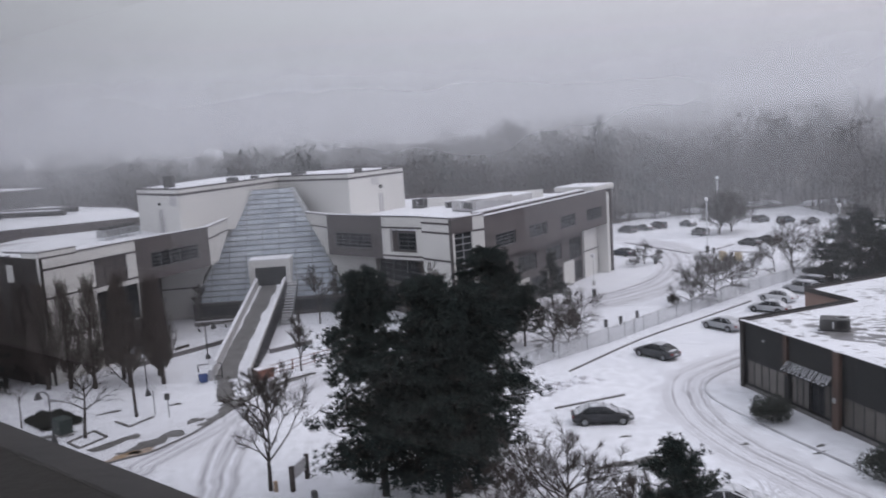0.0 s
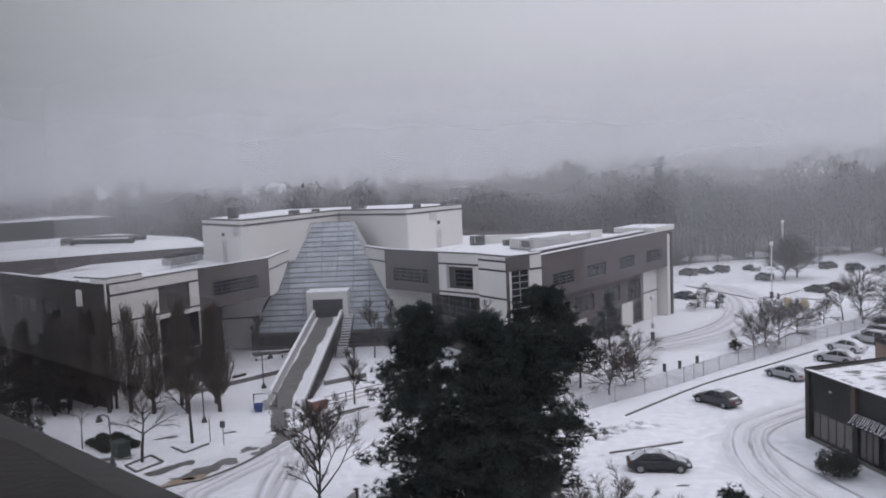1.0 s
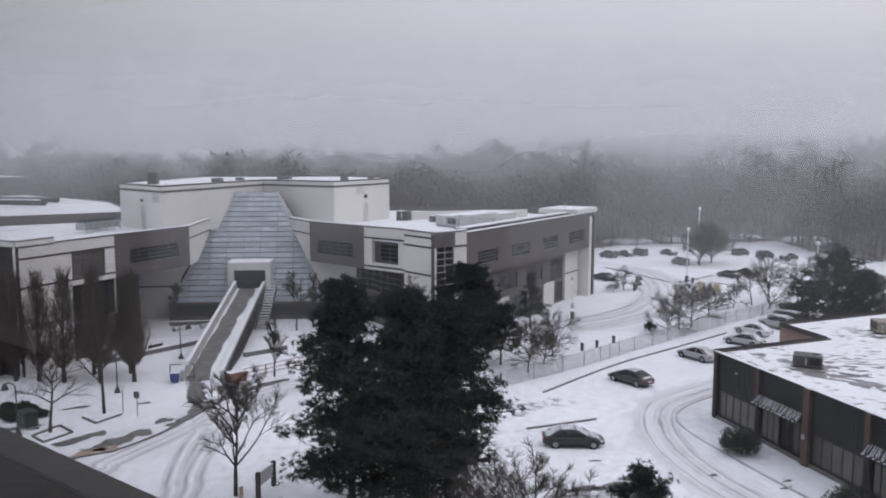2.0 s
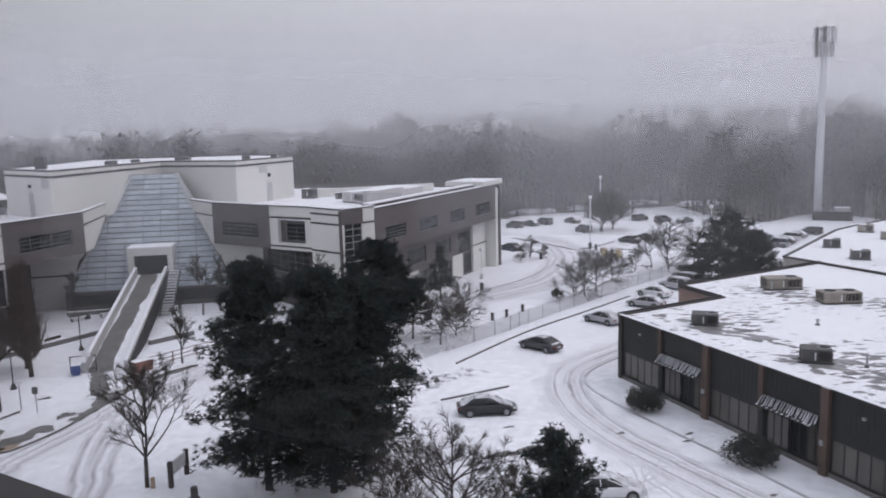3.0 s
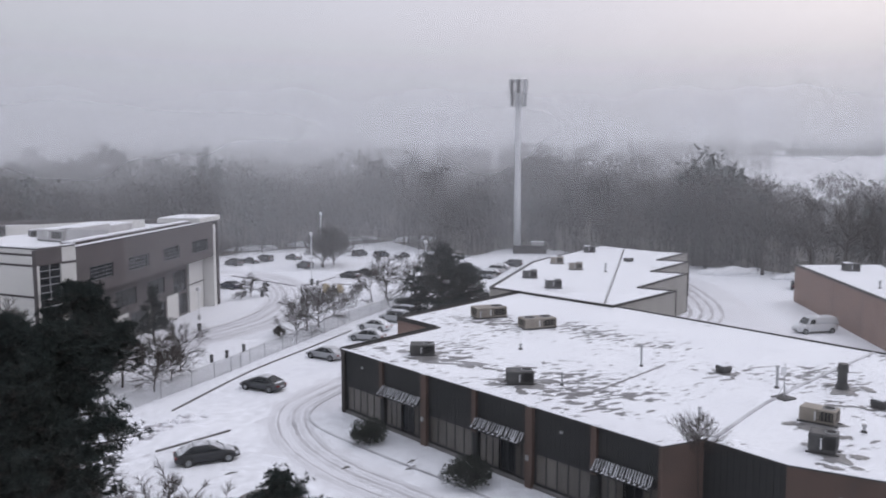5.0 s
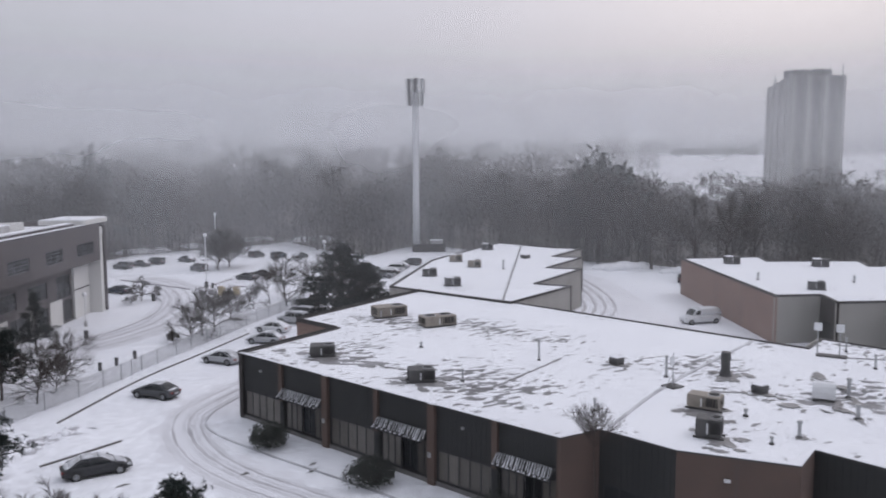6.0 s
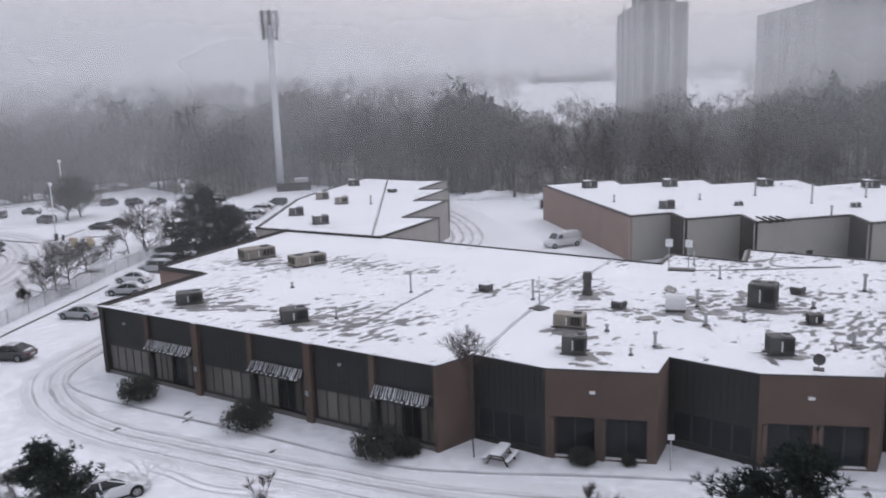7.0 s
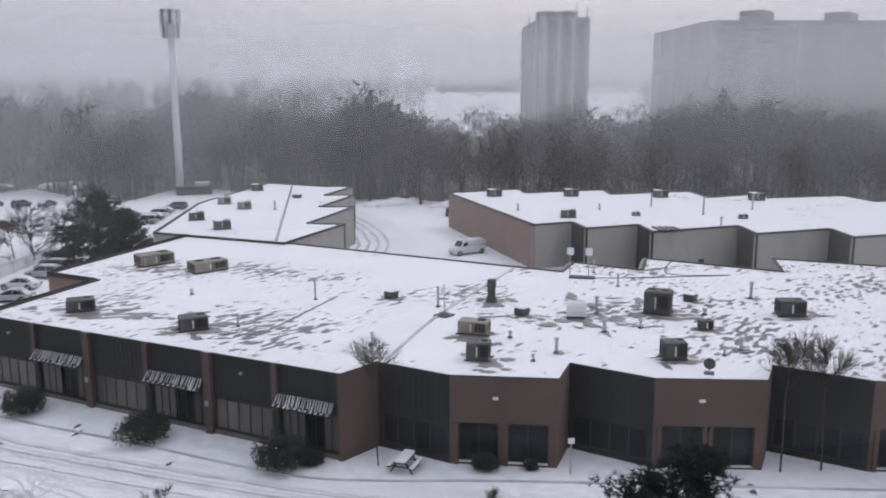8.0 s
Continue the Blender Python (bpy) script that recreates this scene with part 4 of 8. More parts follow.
# thawed membrane beside the units and along the pipe run
thaw_r, patches = random.Random(77), []
SPOTS = [(31.0, 63.0, 2.3, 5), (33.2, 58.6, 2.6, 7), (30.2, 60.0, 1.8, 4), (34.6, 55.0, 2.0, 5), (33.2, 50.8, 2.0, 5), (34.6, 48.4, 1.6, 4), (36.0, 46.0, 1.5, 5), (44.7, 74.4, 1.6, 2), (46.2, 67.3, 1.5, 2), (45.2, 33.6, 1.6, 4), (40.7, 29.9, 1.3, 4), (58.8, 25.6, 2.2, 6), (55.6, 27.8, 2.0, 5), (48.7, 20.0, 1.4, 4), (64.5, 17.2, 1.6, 4), (56.6, 20.9, 1.3, 4), (53.0, 31.0, 1.8, 5), (61.5, 28.5, 1.8, 4), (49.6, 36.0, 1.4, 3), (54.0, 24.8, 1.2, 3)]
SPOTS += [(36.0 + 1.5 * k, 45.9 + 0.52 * k, 0.5, 2) for k in range(9)]
for x, y, rr, cnt in SPOTS:
    for k in range(cnt):
        th = Shape()
        blotch(th, x + thaw_r.gauss(0, rr * 0.6), y + thaw_r.gauss(0, rr * 0.6), rr * thaw_r.uniform(0.25, 0.6), rr * thaw_r.uniform(0.10, 0.26), radians(-41) + thaw_r.uniform(-0.25, 0.25), ZS - 0.116 + 0.0003 * len(patches), thaw_r, 22)
        patches.append(part("thaw_patch", th, ROOF_WET, shops))

# ---- saw-toothed warehouse behind ----
ZW = 5.95
SAW = [(60.3, 72.4), (74.9, 77.4), (72.5, 81.9), (88.3, 89.0), (85.1, 93.3), (99.1, 99.7), (96.0, 103.9), (108.7, 109.9), (105.5, 114.5), (103.0, 127.8), (81.7, 115.7), (75.5, 111.7), (55.0, 91.4)]
ware = thing("saw_tooth_warehouse", (80, 98, 0), 0, "beige block warehouse with a saw-toothed side and snowy roof", "building", world_points=True)
sin_ = inset_poly(SAW, 0.3)
part("roof", Shape().prism(sin_, 5.2, ZW - 0.15), ROOF_SNOW, ware, "snow-covered flat roof")
n = len(SAW)
for i in range(n):
    f = Facade(SAW[i], SAW[(i + 1) % n], (130, 60) if i < 8 else (20, 130))
    part("wall", f.wall(Shape(), 0, f.len, 0, ZW - 0.2, 0.3), PALE_BLOCK if i % 2 == 0 else DARK_BRICK if i < 8 else RED_BRICK, ware)
    part("coping", f.box(Shape(), -0.05, f.len + 0.05, ZW - 0.2, ZW, -0.32, 0.06), COPING, ware)
    if i in (1, 3, 5, 7):
        part("loading_door", f.box(Shape(), 0.8, f.len - 0.8, 0.2, 3.2, 0.0, 0.05), DARK_SIDING, ware)
        part("dock_canopy", f.box(Shape(), 0.5, f.len - 0.5, 3.4, 3.7, 0.0, 1.2), COPING, ware)
seam = Shape()
for k in range(44):
    q0, q1 = Vector((61.0, 74.8)), Vector((103.4, 121.2))
    a, b = q0.lerp(q1, k / 44), q0.lerp(q1, (k + rnd.uniform(0.35, 0.62)) / 44)
    ribbon(seam, [(a.x, a.y), (b.x, b.y)], 0.34, ZW - 0.15, 0.03 + 0.0005 * k)
part("roof_joint", seam, UNIT_GREY, ware, "raised joint along the roof")

# ---- brick building with stepped front ----
ZB = 6.1
STEP = [(89.2, 56.7), (94.4, 53.9), (90.8, 49.8), (97.7, 45.9), (93.4, 42.0), (104.8, 35.2), (99.9, 31.3), (109.5, 25.2), (104.5, 21.4), (116, 13.5), (111, 9.5), (124, 1)]
STEP_BACK = [(152, 20), (143.2, 26.5), (148.5, 32.5), (137.6, 41.4), (142.1, 44.6), (132.0, 49.5), (138.9, 55.6), (126.2, 64.3), (131.6, 68.8), (118.8, 77.2), (123.2, 81.6), (110.6, 88.0)]
step = thing("stepped_brick_building", (110, 50, 0), 0, "low brick and beige building with a stepped front and snowy roof", "building", world_points=True)
poly = STEP + STEP_BACK
part("roof", Shape().prism(inset_poly(poly, 0.3), 5.3, ZB - 0.12), ROOF_SNOW, step, "snow-covered flat roof")
n = len(poly)
for i in range(n):
    f = Facade(poly[i], poly[(i + 1) % n], (60, 40) if i < 11 or i == n - 1 else (190, 90))
    long_ = i == n - 1
    mat_ = RED_BRICK if long_ else PALE_BLOCK if i % 2 == 0 else DARK_BRICK
    part("wall", f.wall(Shape(), 0, f.len, 0, ZB - 0.25, 0.3), mat_, step)
    part("coping", f.box(Shape(), -0.05, f.len + 0.05, ZB - 0.25, ZB, -0.32, 0.06), COPING, step)
    if i < 11 and i % 2 == 0 and i >= 4:
        for q in (0.35, 0.55):
            part("window", f.box(Shape(), f.len * q, f.len * q + 0.9, 1.2, 2.0, 0.0, 0.04), GLASS, step)
    if i < 11 and i % 2 == 1:
        part("loading_door", f.box(Shape(), 1.2, f.len - 1.4, 0.0, 3.0, 0.0, 0.06), DARK_SIDING, step, "dark loading door")
    if long_:
        for q in (0.45, 0.72):
            part("joint", f.box(Shape(), f.len * q, f.len * q + 0.06, 0, ZB - 0.27, 0.0, 0.02), STRIPE, step)

for k in range(4):
    q = Vector((97.0 + 0.55 * k, 43.5 - 0.6 * k))
    e = q + Vector((-3.3 + 0.25 * k, -3.2 + 0.15 * k))
    part("roof_rail", Shape().tube((q.x, q.y, ZB - 0.02), (e.x, e.y, ZB - 0.02), 0.12, 0.12, 6), BLACK, step, "dark rail lying on the roof snow")

# ---- the office building with the glass pyramid entrance ----
ZO, DECK = 13.4, 12.3
office = thing("office_building", (-18, 118, 0), 0, "white and grey-brown office building with a sloping glass entrance", "building", world_points=True)
L0, L1, T1, B1, B2 = (-62.6, 97.0), (-45.9, 83.9), (-41.0, 81.1), (-35.8, 93.3), (-30.4, 104.4)
I1, I2, S1, R0, R1, C1, C2 = (-15.9, 111.8), (-7.8, 104.1), (-2.5, 99.5), (-2.4, 95.7), (1.14, 91.1), (5.0, 94.4), (27.6, 129.2)
deck = [L0, L1, T1, B1, B2, (-31.6, 114.0), (-30.6, 121.5), (-28.6, 124.0), (-22.0, 125.0), (-19.2, 121.5), (-17.4, 115.5), I1, I2, S1, R0, R1, C1, C2, (22.0, 141.0), (0.0, 150.0), (-30.0, 155.0), (-62.0, 128.0)]
part("roof", Shape().prism(inset_poly(deck, 0.35), 11.6, DECK), ROOF_SNOW, office, "flat roof deck under deep snow")


def stripe(f, s0, s1, z, d=0.0, h=0.22):
    part("reveal_stripe", f.box(Shape(), s0, s1, z - h / 2, z + h / 2, d, d + 0.05), STRIPE, office)


def coping(f, s0, s1, z, d=0.0, snow=True):
    part("coping", f.box(Shape(), s0, s1, z - 0.02, z + 0.1, d - 0.5, d + 0.08), STRIPE, office)
    if snow:
        part("coping_snow", f.box(Shape(), s0, s1, z + 0.1, z + 0.2, d - 0.52, d + 0.03), SNOW_CAP, office)


# left wing: side wall, corner tower, window section, hanging bay
fs = Facade(L0, L1)
ops = [(4 + 4.2 * k, 6.2 + 4.2 * k, 9.2, 11.0) for k in range(4)]
part("wall", fs.wall(Shape(), 0, fs.len, 0, ZO, 0.35, ops), DARK_BRICK, office, "dark brown brick side wall")
for o in ops:
    fs.window(office, o, 2, 3, BLACK, GLASS, 0.1, 0.06)
coping(fs, 0, fs.len, ZO)
ft = Facade(L1, T1)
part("wall", ft.wall(Shape(), 0, ft.len, 0, ZO, 0.35), DARK_BRICK, office)
part("white_panel", ft.box(Shape(), 0.1, 1.2, 10.8, 12.6, 0.0, 0.06), STUCCO, office)
coping(ft, 0, ft.len, ZO + 0.5)
fl = Facade(T1, B1)
ops = [(7.0, 11.8, 9.2, 12.0), (6.9, 13.2, 4.3, 8.45)]
part("wall", fl.wall(Shape(), 0, fl.len, 0, ZO, 0.35, ops), STUCCO, office, "white stucco wing wall")
fl.window(office, ops[0], 3, 3, FRAME, GREY_PANEL, 0.2, 0.08)
fl.window(office, ops[1], 4, 4, FRAME, GLASS, 0.3, 0.08)
part("tower_parapet", fl.box(Shape(), 0, 4.75, ZO, ZO + 0.5, -2.4, 0.08), STUCCO, office)
coping(fl, 0, 4.75, ZO + 0.5)
coping(fl, 4.75, fl.len, ZO)
for z, s0, s1 in ((12.1, 0, 13.2), (9.1, 0, 13.2), (5.0, 0, 6.8), (13.35, 0, 4.75)):
    stripe(fl, s0, s1, z)
part("brown_panel", fl.box(Shape(), 6.9, 13.25, 0.2, 4.3, 0.0, 0.05), DARK_BRICK, office)


def hanging_bay(f, windows, z0):
    L = f.len
    part("bay_front", f.wall(Shape(), 0, L, z0, ZO, 0.3, windows), GREY_PANEL, office, "grey-brown clad hanging bay")
    part("bay_body", f.box(Shape(), 0.05, L - 0.05, z0 + 0.03, DECK - 0.1, -7.0, -0.5), GREY_PANEL, office)
    for o in windows:
        f.window(office, o, 5, 4, GLAZING_BAR, GLASS, 0.12, 0.06)
    coping(f, 0, L, ZO)


fb = Facade(B1, B2)
hanging_bay(fb, [(2.3, 10.3, 9.75, 11.6)], 8.4)
fr = Facade(I1, I2)
hanging_bay(fr, [(1.6, 9.0, 9.1, 11.1)], 7.9)
# white walls beside the glass, above and below the bays
fw = Facade(B2, (-31.0, 118.9), (-20, 100))
part("white_wall", fw.sheet(Shape(), [(0.1, 8.4), (4.2, 8.4), (13.6, 12.4), (14.2, ZO), (0.1, ZO)], 0.3), STUCCO, office)
part("reveal_stripe", fw.box(Shape(), 0.1, 12.4, 11.8, 12.0, 0.0, 0.05), STRIPE, office)
coping(fw, 0, 14.2, ZO)
fw = Facade((-39.6, 111.4), (-30.0, 112.6))
part("white_wall", fw.sheet(Shape(), [(0, 0), (4.6, 0), (4.7, 2.4), (5.85, 6.0), (7.6, 8.4), (8.0, 9.6), (0, 9.6)], 0.3), STUCCO, office)
stripe(fw, 0, 5.2, 4.4)
fw = Facade((-35.8, 93.5), (-39.5, 110.9), (-20, 95))
part("lower_wall", fw.wall(Shape(), 0, fw.len, 0, 8.4, 0.3, [(2, 15, 1.2, 6.8)]), DARK_BRICK, office)
fw.window(office, (2, 15, 1.2, 6.8), 8, 3, FRAME, GLASS, 0.2, 0.08)
fw = Facade(I1, (-19.9, 118.6))
part("white_wall", fw.sheet(Shape(), [(0.1, 7.9), (0.6, 7.9), (7.4, 12.6), (7.8, ZO), (0.1, ZO)], 0.3), STUCCO, office)
part("reveal_stripe", fw.box(Shape(), 0.1, 6.0, 11.6, 11.8, 0.0, 0.05), STRIPE, office)
coping(fw, 0, 7.8, ZO)
fw = Facade((-17.6, 113.4), (-9.5, 111.9))
part("white_wall", fw.sheet(Shape(), [(4.2, 0), (8.2, 0), (8.2, 8.6), (0.8, 8.6), (4.1, 2.4)], 0.3), STUCCO, office)
fw = Facade((-9.5, 111.8), (-2.6, 101.6))
part("lower_wall", fw.wall(Shape(), 0, fw.len, 0, 8.2, 0.3, [(0.8, fw.len - 0.6, 4.2, 7.4), (0.8, fw.len - 0.6, 0.8, 3.4)]), GREY_PANEL, office)
fw.window(office, (0.8, fw.len - 0.6, 4.2, 7.4), 6, 4, GLAZING_BAR, GLASS, 0.2, 0.06)
fw.window(office, (0.8, fw.len - 0.6, 0.8, 3.4), 6, 3, FRAME, GLASS, 0.2, 0.07)
# right wing: white window section, corner tower with glazed corner
fr2 = Facade(I2, S1)
part("white_section", fr2.wall(Shape(), 0, fr2.len, 7.9, ZO, 2.0, [(1.4, 6.0, 8.8, 11.85)]), STUCCO, office, "white stucco section with a deep window")
part("section_back", fr2.box(Shape(), 1.4, 6.0, 8.8, 11.85, -1.9, -0.55), GREY_PANEL, office)
fr2.window(office, (2.5, 5.95, 9.1, 11.3), 2, 4, GLAZING_BAR, GLASS, 0.45, 0.06)
stripe(fr2, 0, fr2.len, 12.0)
stripe(fr2, 0, fr2.len, 8.35)
coping(fr2, 0, fr2.len, ZO)
fq = Facade(S1, R0, (-20, 95))
part("return_wall", fq.wall(Shape(), 0, fq.len, 0, ZO + 0.3, 0.3), STUCCO, office)
fk = Facade(R0, R1)
part("tower_wall", fk.wall(Shape(), 0, fk.len - 0.02, 0, ZO + 0.3, 0.35), STUCCO, office, "white stucco corner tower")
for z in (12.0, 8.75, 4.6, 13.1):
    stripe(fk, 0, fk.len - 0.02, z)
coping(fk, 0, fk.len, ZO + 0.3)
fc = Facade(R1, C1)
glz = (0.35, 3.1, 0.8, 12.9)
part("tower_wall", fc.wall(Shape(), 0, fc.len, 0, ZO + 0.3, 0.35, [glz]), STUCCO, office)
fc.window(office, glz, 2, 16, PALE_FRAME, GLASS, 0.15, 0.09, "corner_glazing")
part("grey_band", fc.box(Shape(), 0.0, 3.2, 12.0, 13.65, 0.0, 0.05), GREY_PANEL, office)
for z in (12.0, 8.9):
    stripe(fc, 3.2, fc.len, z)
coping(fc, 0, fc.len, ZO + 0.3)
gl2 = Facade(R0, R1)
part("corner_glazing_frame", gl2.box(Shape(), gl2.len - 0.5, gl2.len + 0.05, 3.0, 13.6, 0.0, 0.07), GREY_PANEL, office)

# long side towards the car park
f4 = Facade(C1, C2)
ops = [(2.7, 7.9, 9.3, 10.95), (11.8, 17.2, 9.25, 10.95), (21.6, 26.7, 9.2, 11.0), (31.0, 36.95, 9.2, 11.0)]
part("upper_wall", f4.wall(Shape(), 0, 39.2, 7.95, ZO, 0.35, ops), GREY_PANEL, office, "overhanging grey-brown upper storey")
part("overhang_soffit", f4.box(Shape(), 0.05, 39.2, 7.95, 8.25, -2.4, -0.36), GREY_PANEL, office)
for o in ops:
    f4.window(office, o, 3, 4, GLAZING_BAR, GLASS, 0.12, 0.055)
coping(f4, 0, 40.6, ZO)
low = -2.0
lops = [(3.0, 8.5, 4.4, 6.6), (12.0, 17.5, 4.4, 6.6), (20.6, 25.8, 4.4, 6.6), (28.6, 33.0, 3.6, 6.8), (15.8, 20.6, 0.3, 3.2), (22.6, 25.8, 0.3, 3.2), (30.6, 33.2, 0.3, 3.2)]
part("lower_wall", f4.wall(Shape(), 0.3, 33.6, 0, 8.0, 0.35, lops, low), GREY_PANEL, office)
for o in lops:
    f4.window(office, o, 3, 3 if o[2] > 2 else 2, FRAME, GLASS, 0.15, 0.06, d=low)
for s0, s1, z1 in ((11.3, 14.9, 3.5), (20.7, 21.9, 3.4), (26.3, 30.0, 3.6), (1.0, 9.0, 3.4)):
    part("white_panel", f4.box(Shape(), s0, s1, 0.0, z1, low, low + 0.08), STUCCO, office)
part("end_column", f4.box(Shape(), 33.7, 39.0, 0.0, 7.9, low - 2.0, low + 0.25), STUCCO, office, "white stucco end bay")
part("end_column_reveal", f4.box(Shape(), 33.7, 39.0, 4.1, 4.3, low + 0.25, low + 0.31), STRIPE, office)
part("end_fin", f4.box(Shape(), 39.25, 40.3, 0.0, 12.9, -2.6, -0.05), STUCCO, office, "white end fin")
part("end_tower", f4.box(Shape(), 40.35, 41.6, 0.0, 12.8, -3.2, -0.4), DARK_BRICK, office)
part("end_canopy", f4.box(Shape(), 34.0, 42.2, ZO + 0.12, ZO + 0.75, -6.5, 0.1), STUCCO, office, "white roof canopy at the end of the wing")
part("end_canopy_snow", f4.box(Shape(), 34.1, 42.1, ZO + 0.75, ZO + 0.87, -6.4, 0.0), SNOW_CAP, office)
part("gooseneck", Shape().tube(f4.p(36, -3, ZO + 0.8), f4.p(36, -3, ZO + 2.0), 0.06, 0.06, 6), STEEL, office)
# back walls
for a, b in ((C2, (22.0, 141.0)), ((22.0, 141.0), (0.0, 150.0)), ((0.0, 150.0), (-30.0, 155.0)), ((-30.0, 155.0), (-62.0, 128.0)), ((-62.0, 128.0), L0)):
    f = Facade(a, b, (0, 300) if a[1] > 120 else (-150, 90))
    part("back_wall", f.wall(Shape(), 0, f.len, 0, ZO - 0.4, 0.35), GREY_PANEL, office)
# raised roof edges and skylights
part("skylight_ridge", f4.box(Shape(), 1.5, 33.5, DECK, ZO + 0.35, -2.6, -1.3), GREY_PANEL, office)
part("skylight_snow", f4.box(Shape(), 1.6, 33.4, ZO + 0.35, ZO + 0.5, -2.5, -1.4), SNOW_CAP, office)
part("plant_screen", f4.box(Shape(), 14.0, 24.0, DECK, ZO + 0.75, -9.0, -8.7), CONCRETE, office, "pale screen wall on the roof")
part("plant_screen", f4.box(Shape(), 13.7, 14.0, DECK, ZO + 0.75, -9.0, -3.5), CONCRETE, office)
part("roof_step", f4.box(Shape(), 20.0, 33.0, DECK, ZO + 0.2, -16.0, -10.0), CONCRETE, office)
part("roof_step_snow", f4.box(Shape(), 20.0, 33.0, ZO + 0.2, ZO + 0.34, -16.0, -10.0), SNOW_CAP, office)
part("roof_wall", Facade((-4.0, 128), (18, 134)).box(Shape(), 0, 22, DECK, ZO + 0.2, -0.4, 0.0), STUCCO, office)

# penthouse with its hollow front
PL, PLC, PA, PRC, PR = (-44.3, 118.5), (-34.8, 107.7), (-25.4, 128.6), (-13.2, 118.5), (-5.7, 131.8)
tops = [18.60, 18.57, 18.8, 18.84, 18.9, 18.85, 18.8]
pent = [PL, PLC, PA, PRC, PR, (-14.0, 146.0), (-40.0, 146.0)]
for i in range(7):
    a, b = pent[i], pent[(i + 1) % 7]
    f = Facade(a, b, (-20, 90) if i < 4 else (-25, 300))
    za, zb = tops[i], tops[(i + 1) % 7]
    for nm, lo, hi, d0, d1, m in (("penthouse_wall", None, -1.02, -0.35, 0.0, STUCCO), ("reveal_stripe", -1.0, -0.72, -0.3, 0.05, STRIPE), ("parapet_band", -0.70, -0.2, -0.35, 0.02, STUCCO), ("coping", -0.2, 0.0, -0.45, 0.08, STRIPE)):
        z0a, z0b = (DECK - 0.5, DECK - 0.5) if lo is None else (za + lo, zb + lo)
        L = f.len
        pts = [f.p(0, d0, z0a), f.p(L, d0, z0b), f.p(L, d1, z0b), f.p(0, d1, z0a), f.p(0, d0, za + hi), f.p(L, d0, zb + hi), f.p(L, d1, zb + hi), f.p(0, d1, za + hi)]
        if f.u.x * f.n.y - f.u.y * f.n.x < 0:
            pts = [pts[k] for k in (3, 2, 1, 0, 7, 6, 5, 4)]
        part(nm, Shape().hexa(pts), m, office)
inn = inset_poly(pent, 0.4)
part("penthouse_roof", Shape().prism(inn, 17.4, [z - 0.08 for z in tops]), ROOF_SNOW, office, "snow-covered penthouse roof")
f = Facade(PL, PLC)
part("service_door", f.box(Shape(), f.len * 0.52, f.len * 0.52 + 1.5, DECK, 15.6, 0.0, 0.05), CONCRETE, office, "grey service door")
part("vent_grille", f.box(Shape(), f.len * 0.80, f.len * 0.80 + 2.2, 16.2, 17.6, 0.0, 0.05), CONCRETE, office)
part("wall_lamp", f.box(Shape(), f.len * 0.55, f.len * 0.55 + 0.4, 16.2, 16.6, 0.0, 0.25), BLACK, office)
f = Facade(PRC, PR, (0, 110))
part("service_door", f.box(Shape(), f.len * 0.50, f.len * 0.50 + 1.3, DECK, 15.2, 0.0, 0.05), CONCRETE, office, "grey service door")
part("vent_grille", f.box(Shape(), f.len * 0.38, f.len * 0.38 + 2.0, 16.6, 17.8, 0.0, 0.05), CONCRETE, office)
part("wall_lamp", f.box(Shape(), f.len * 0.52, f.len * 0.52 + 0.5, 16.0, 16.5, 0.0, 0.25), BLACK, office)
for x, y, w_, h_ in ((-38.3, 115.2, 1.3, 1.5), (-31, 122, 1.5, 0.5), (-22.5, 131, 2.2, 0.5), (-12.2, 124, 1.2, 0.6), (-8.5, 129.5, 1.0, 0.6), (-29, 128, 1.2, 0.4)):
    part("roof_vent", Shape().cut_box(x - w_ / 2, y - w_ / 2, 18.4, x + w_ / 2, y + w_ / 2, 18.7 + h_, 0.08), UNIT_GREY, office)

# the sloping glass front
G0, G1, G2, G3 = Vector((-34.9, 110.0, 2.4)), Vector((-13.7, 110.9, 2.4)), Vector((-22.6, 122.9, 17.05)), Vector((-28.4, 121.9, 17.05))
pyr = part("glass_frame", Shape().hexa([G0 + Vector((0, 0.5, -0.1)), G1 + Vector((0, 0.5, -0.1)), G1 + Vector((0, 3, 0)), G0 + Vector((0, 3, 0)), G3 + Vector((0, 0.4, -0.3)), G2 + Vector((0, 0.4, -0.3)), G2 + Vector((0, 2.5, -0.3)), G3 + Vector((0, 2.5, -0.3))]), STRIPE, office, "dark structure behind the sloping glass")
nrm = (G1 - G0).cross(G3 - G0).normalized()
if nrm.y > 0:
    nrm = -nrm
NR = 21
axu = (G1 - G0).normalized()


def slope_point(s, t):
    """s: metres along the slope's foot from its middle; t: 0 at the foot, 1 at the top."""
    mid = ((G0 + G1) / 2).lerp((G3 + G2) / 2, t)
    return mid + axu * s


def half_width(t):
    return ((G1 - G0).length * (1 - t) + (G2 - G3).length * t) / 2


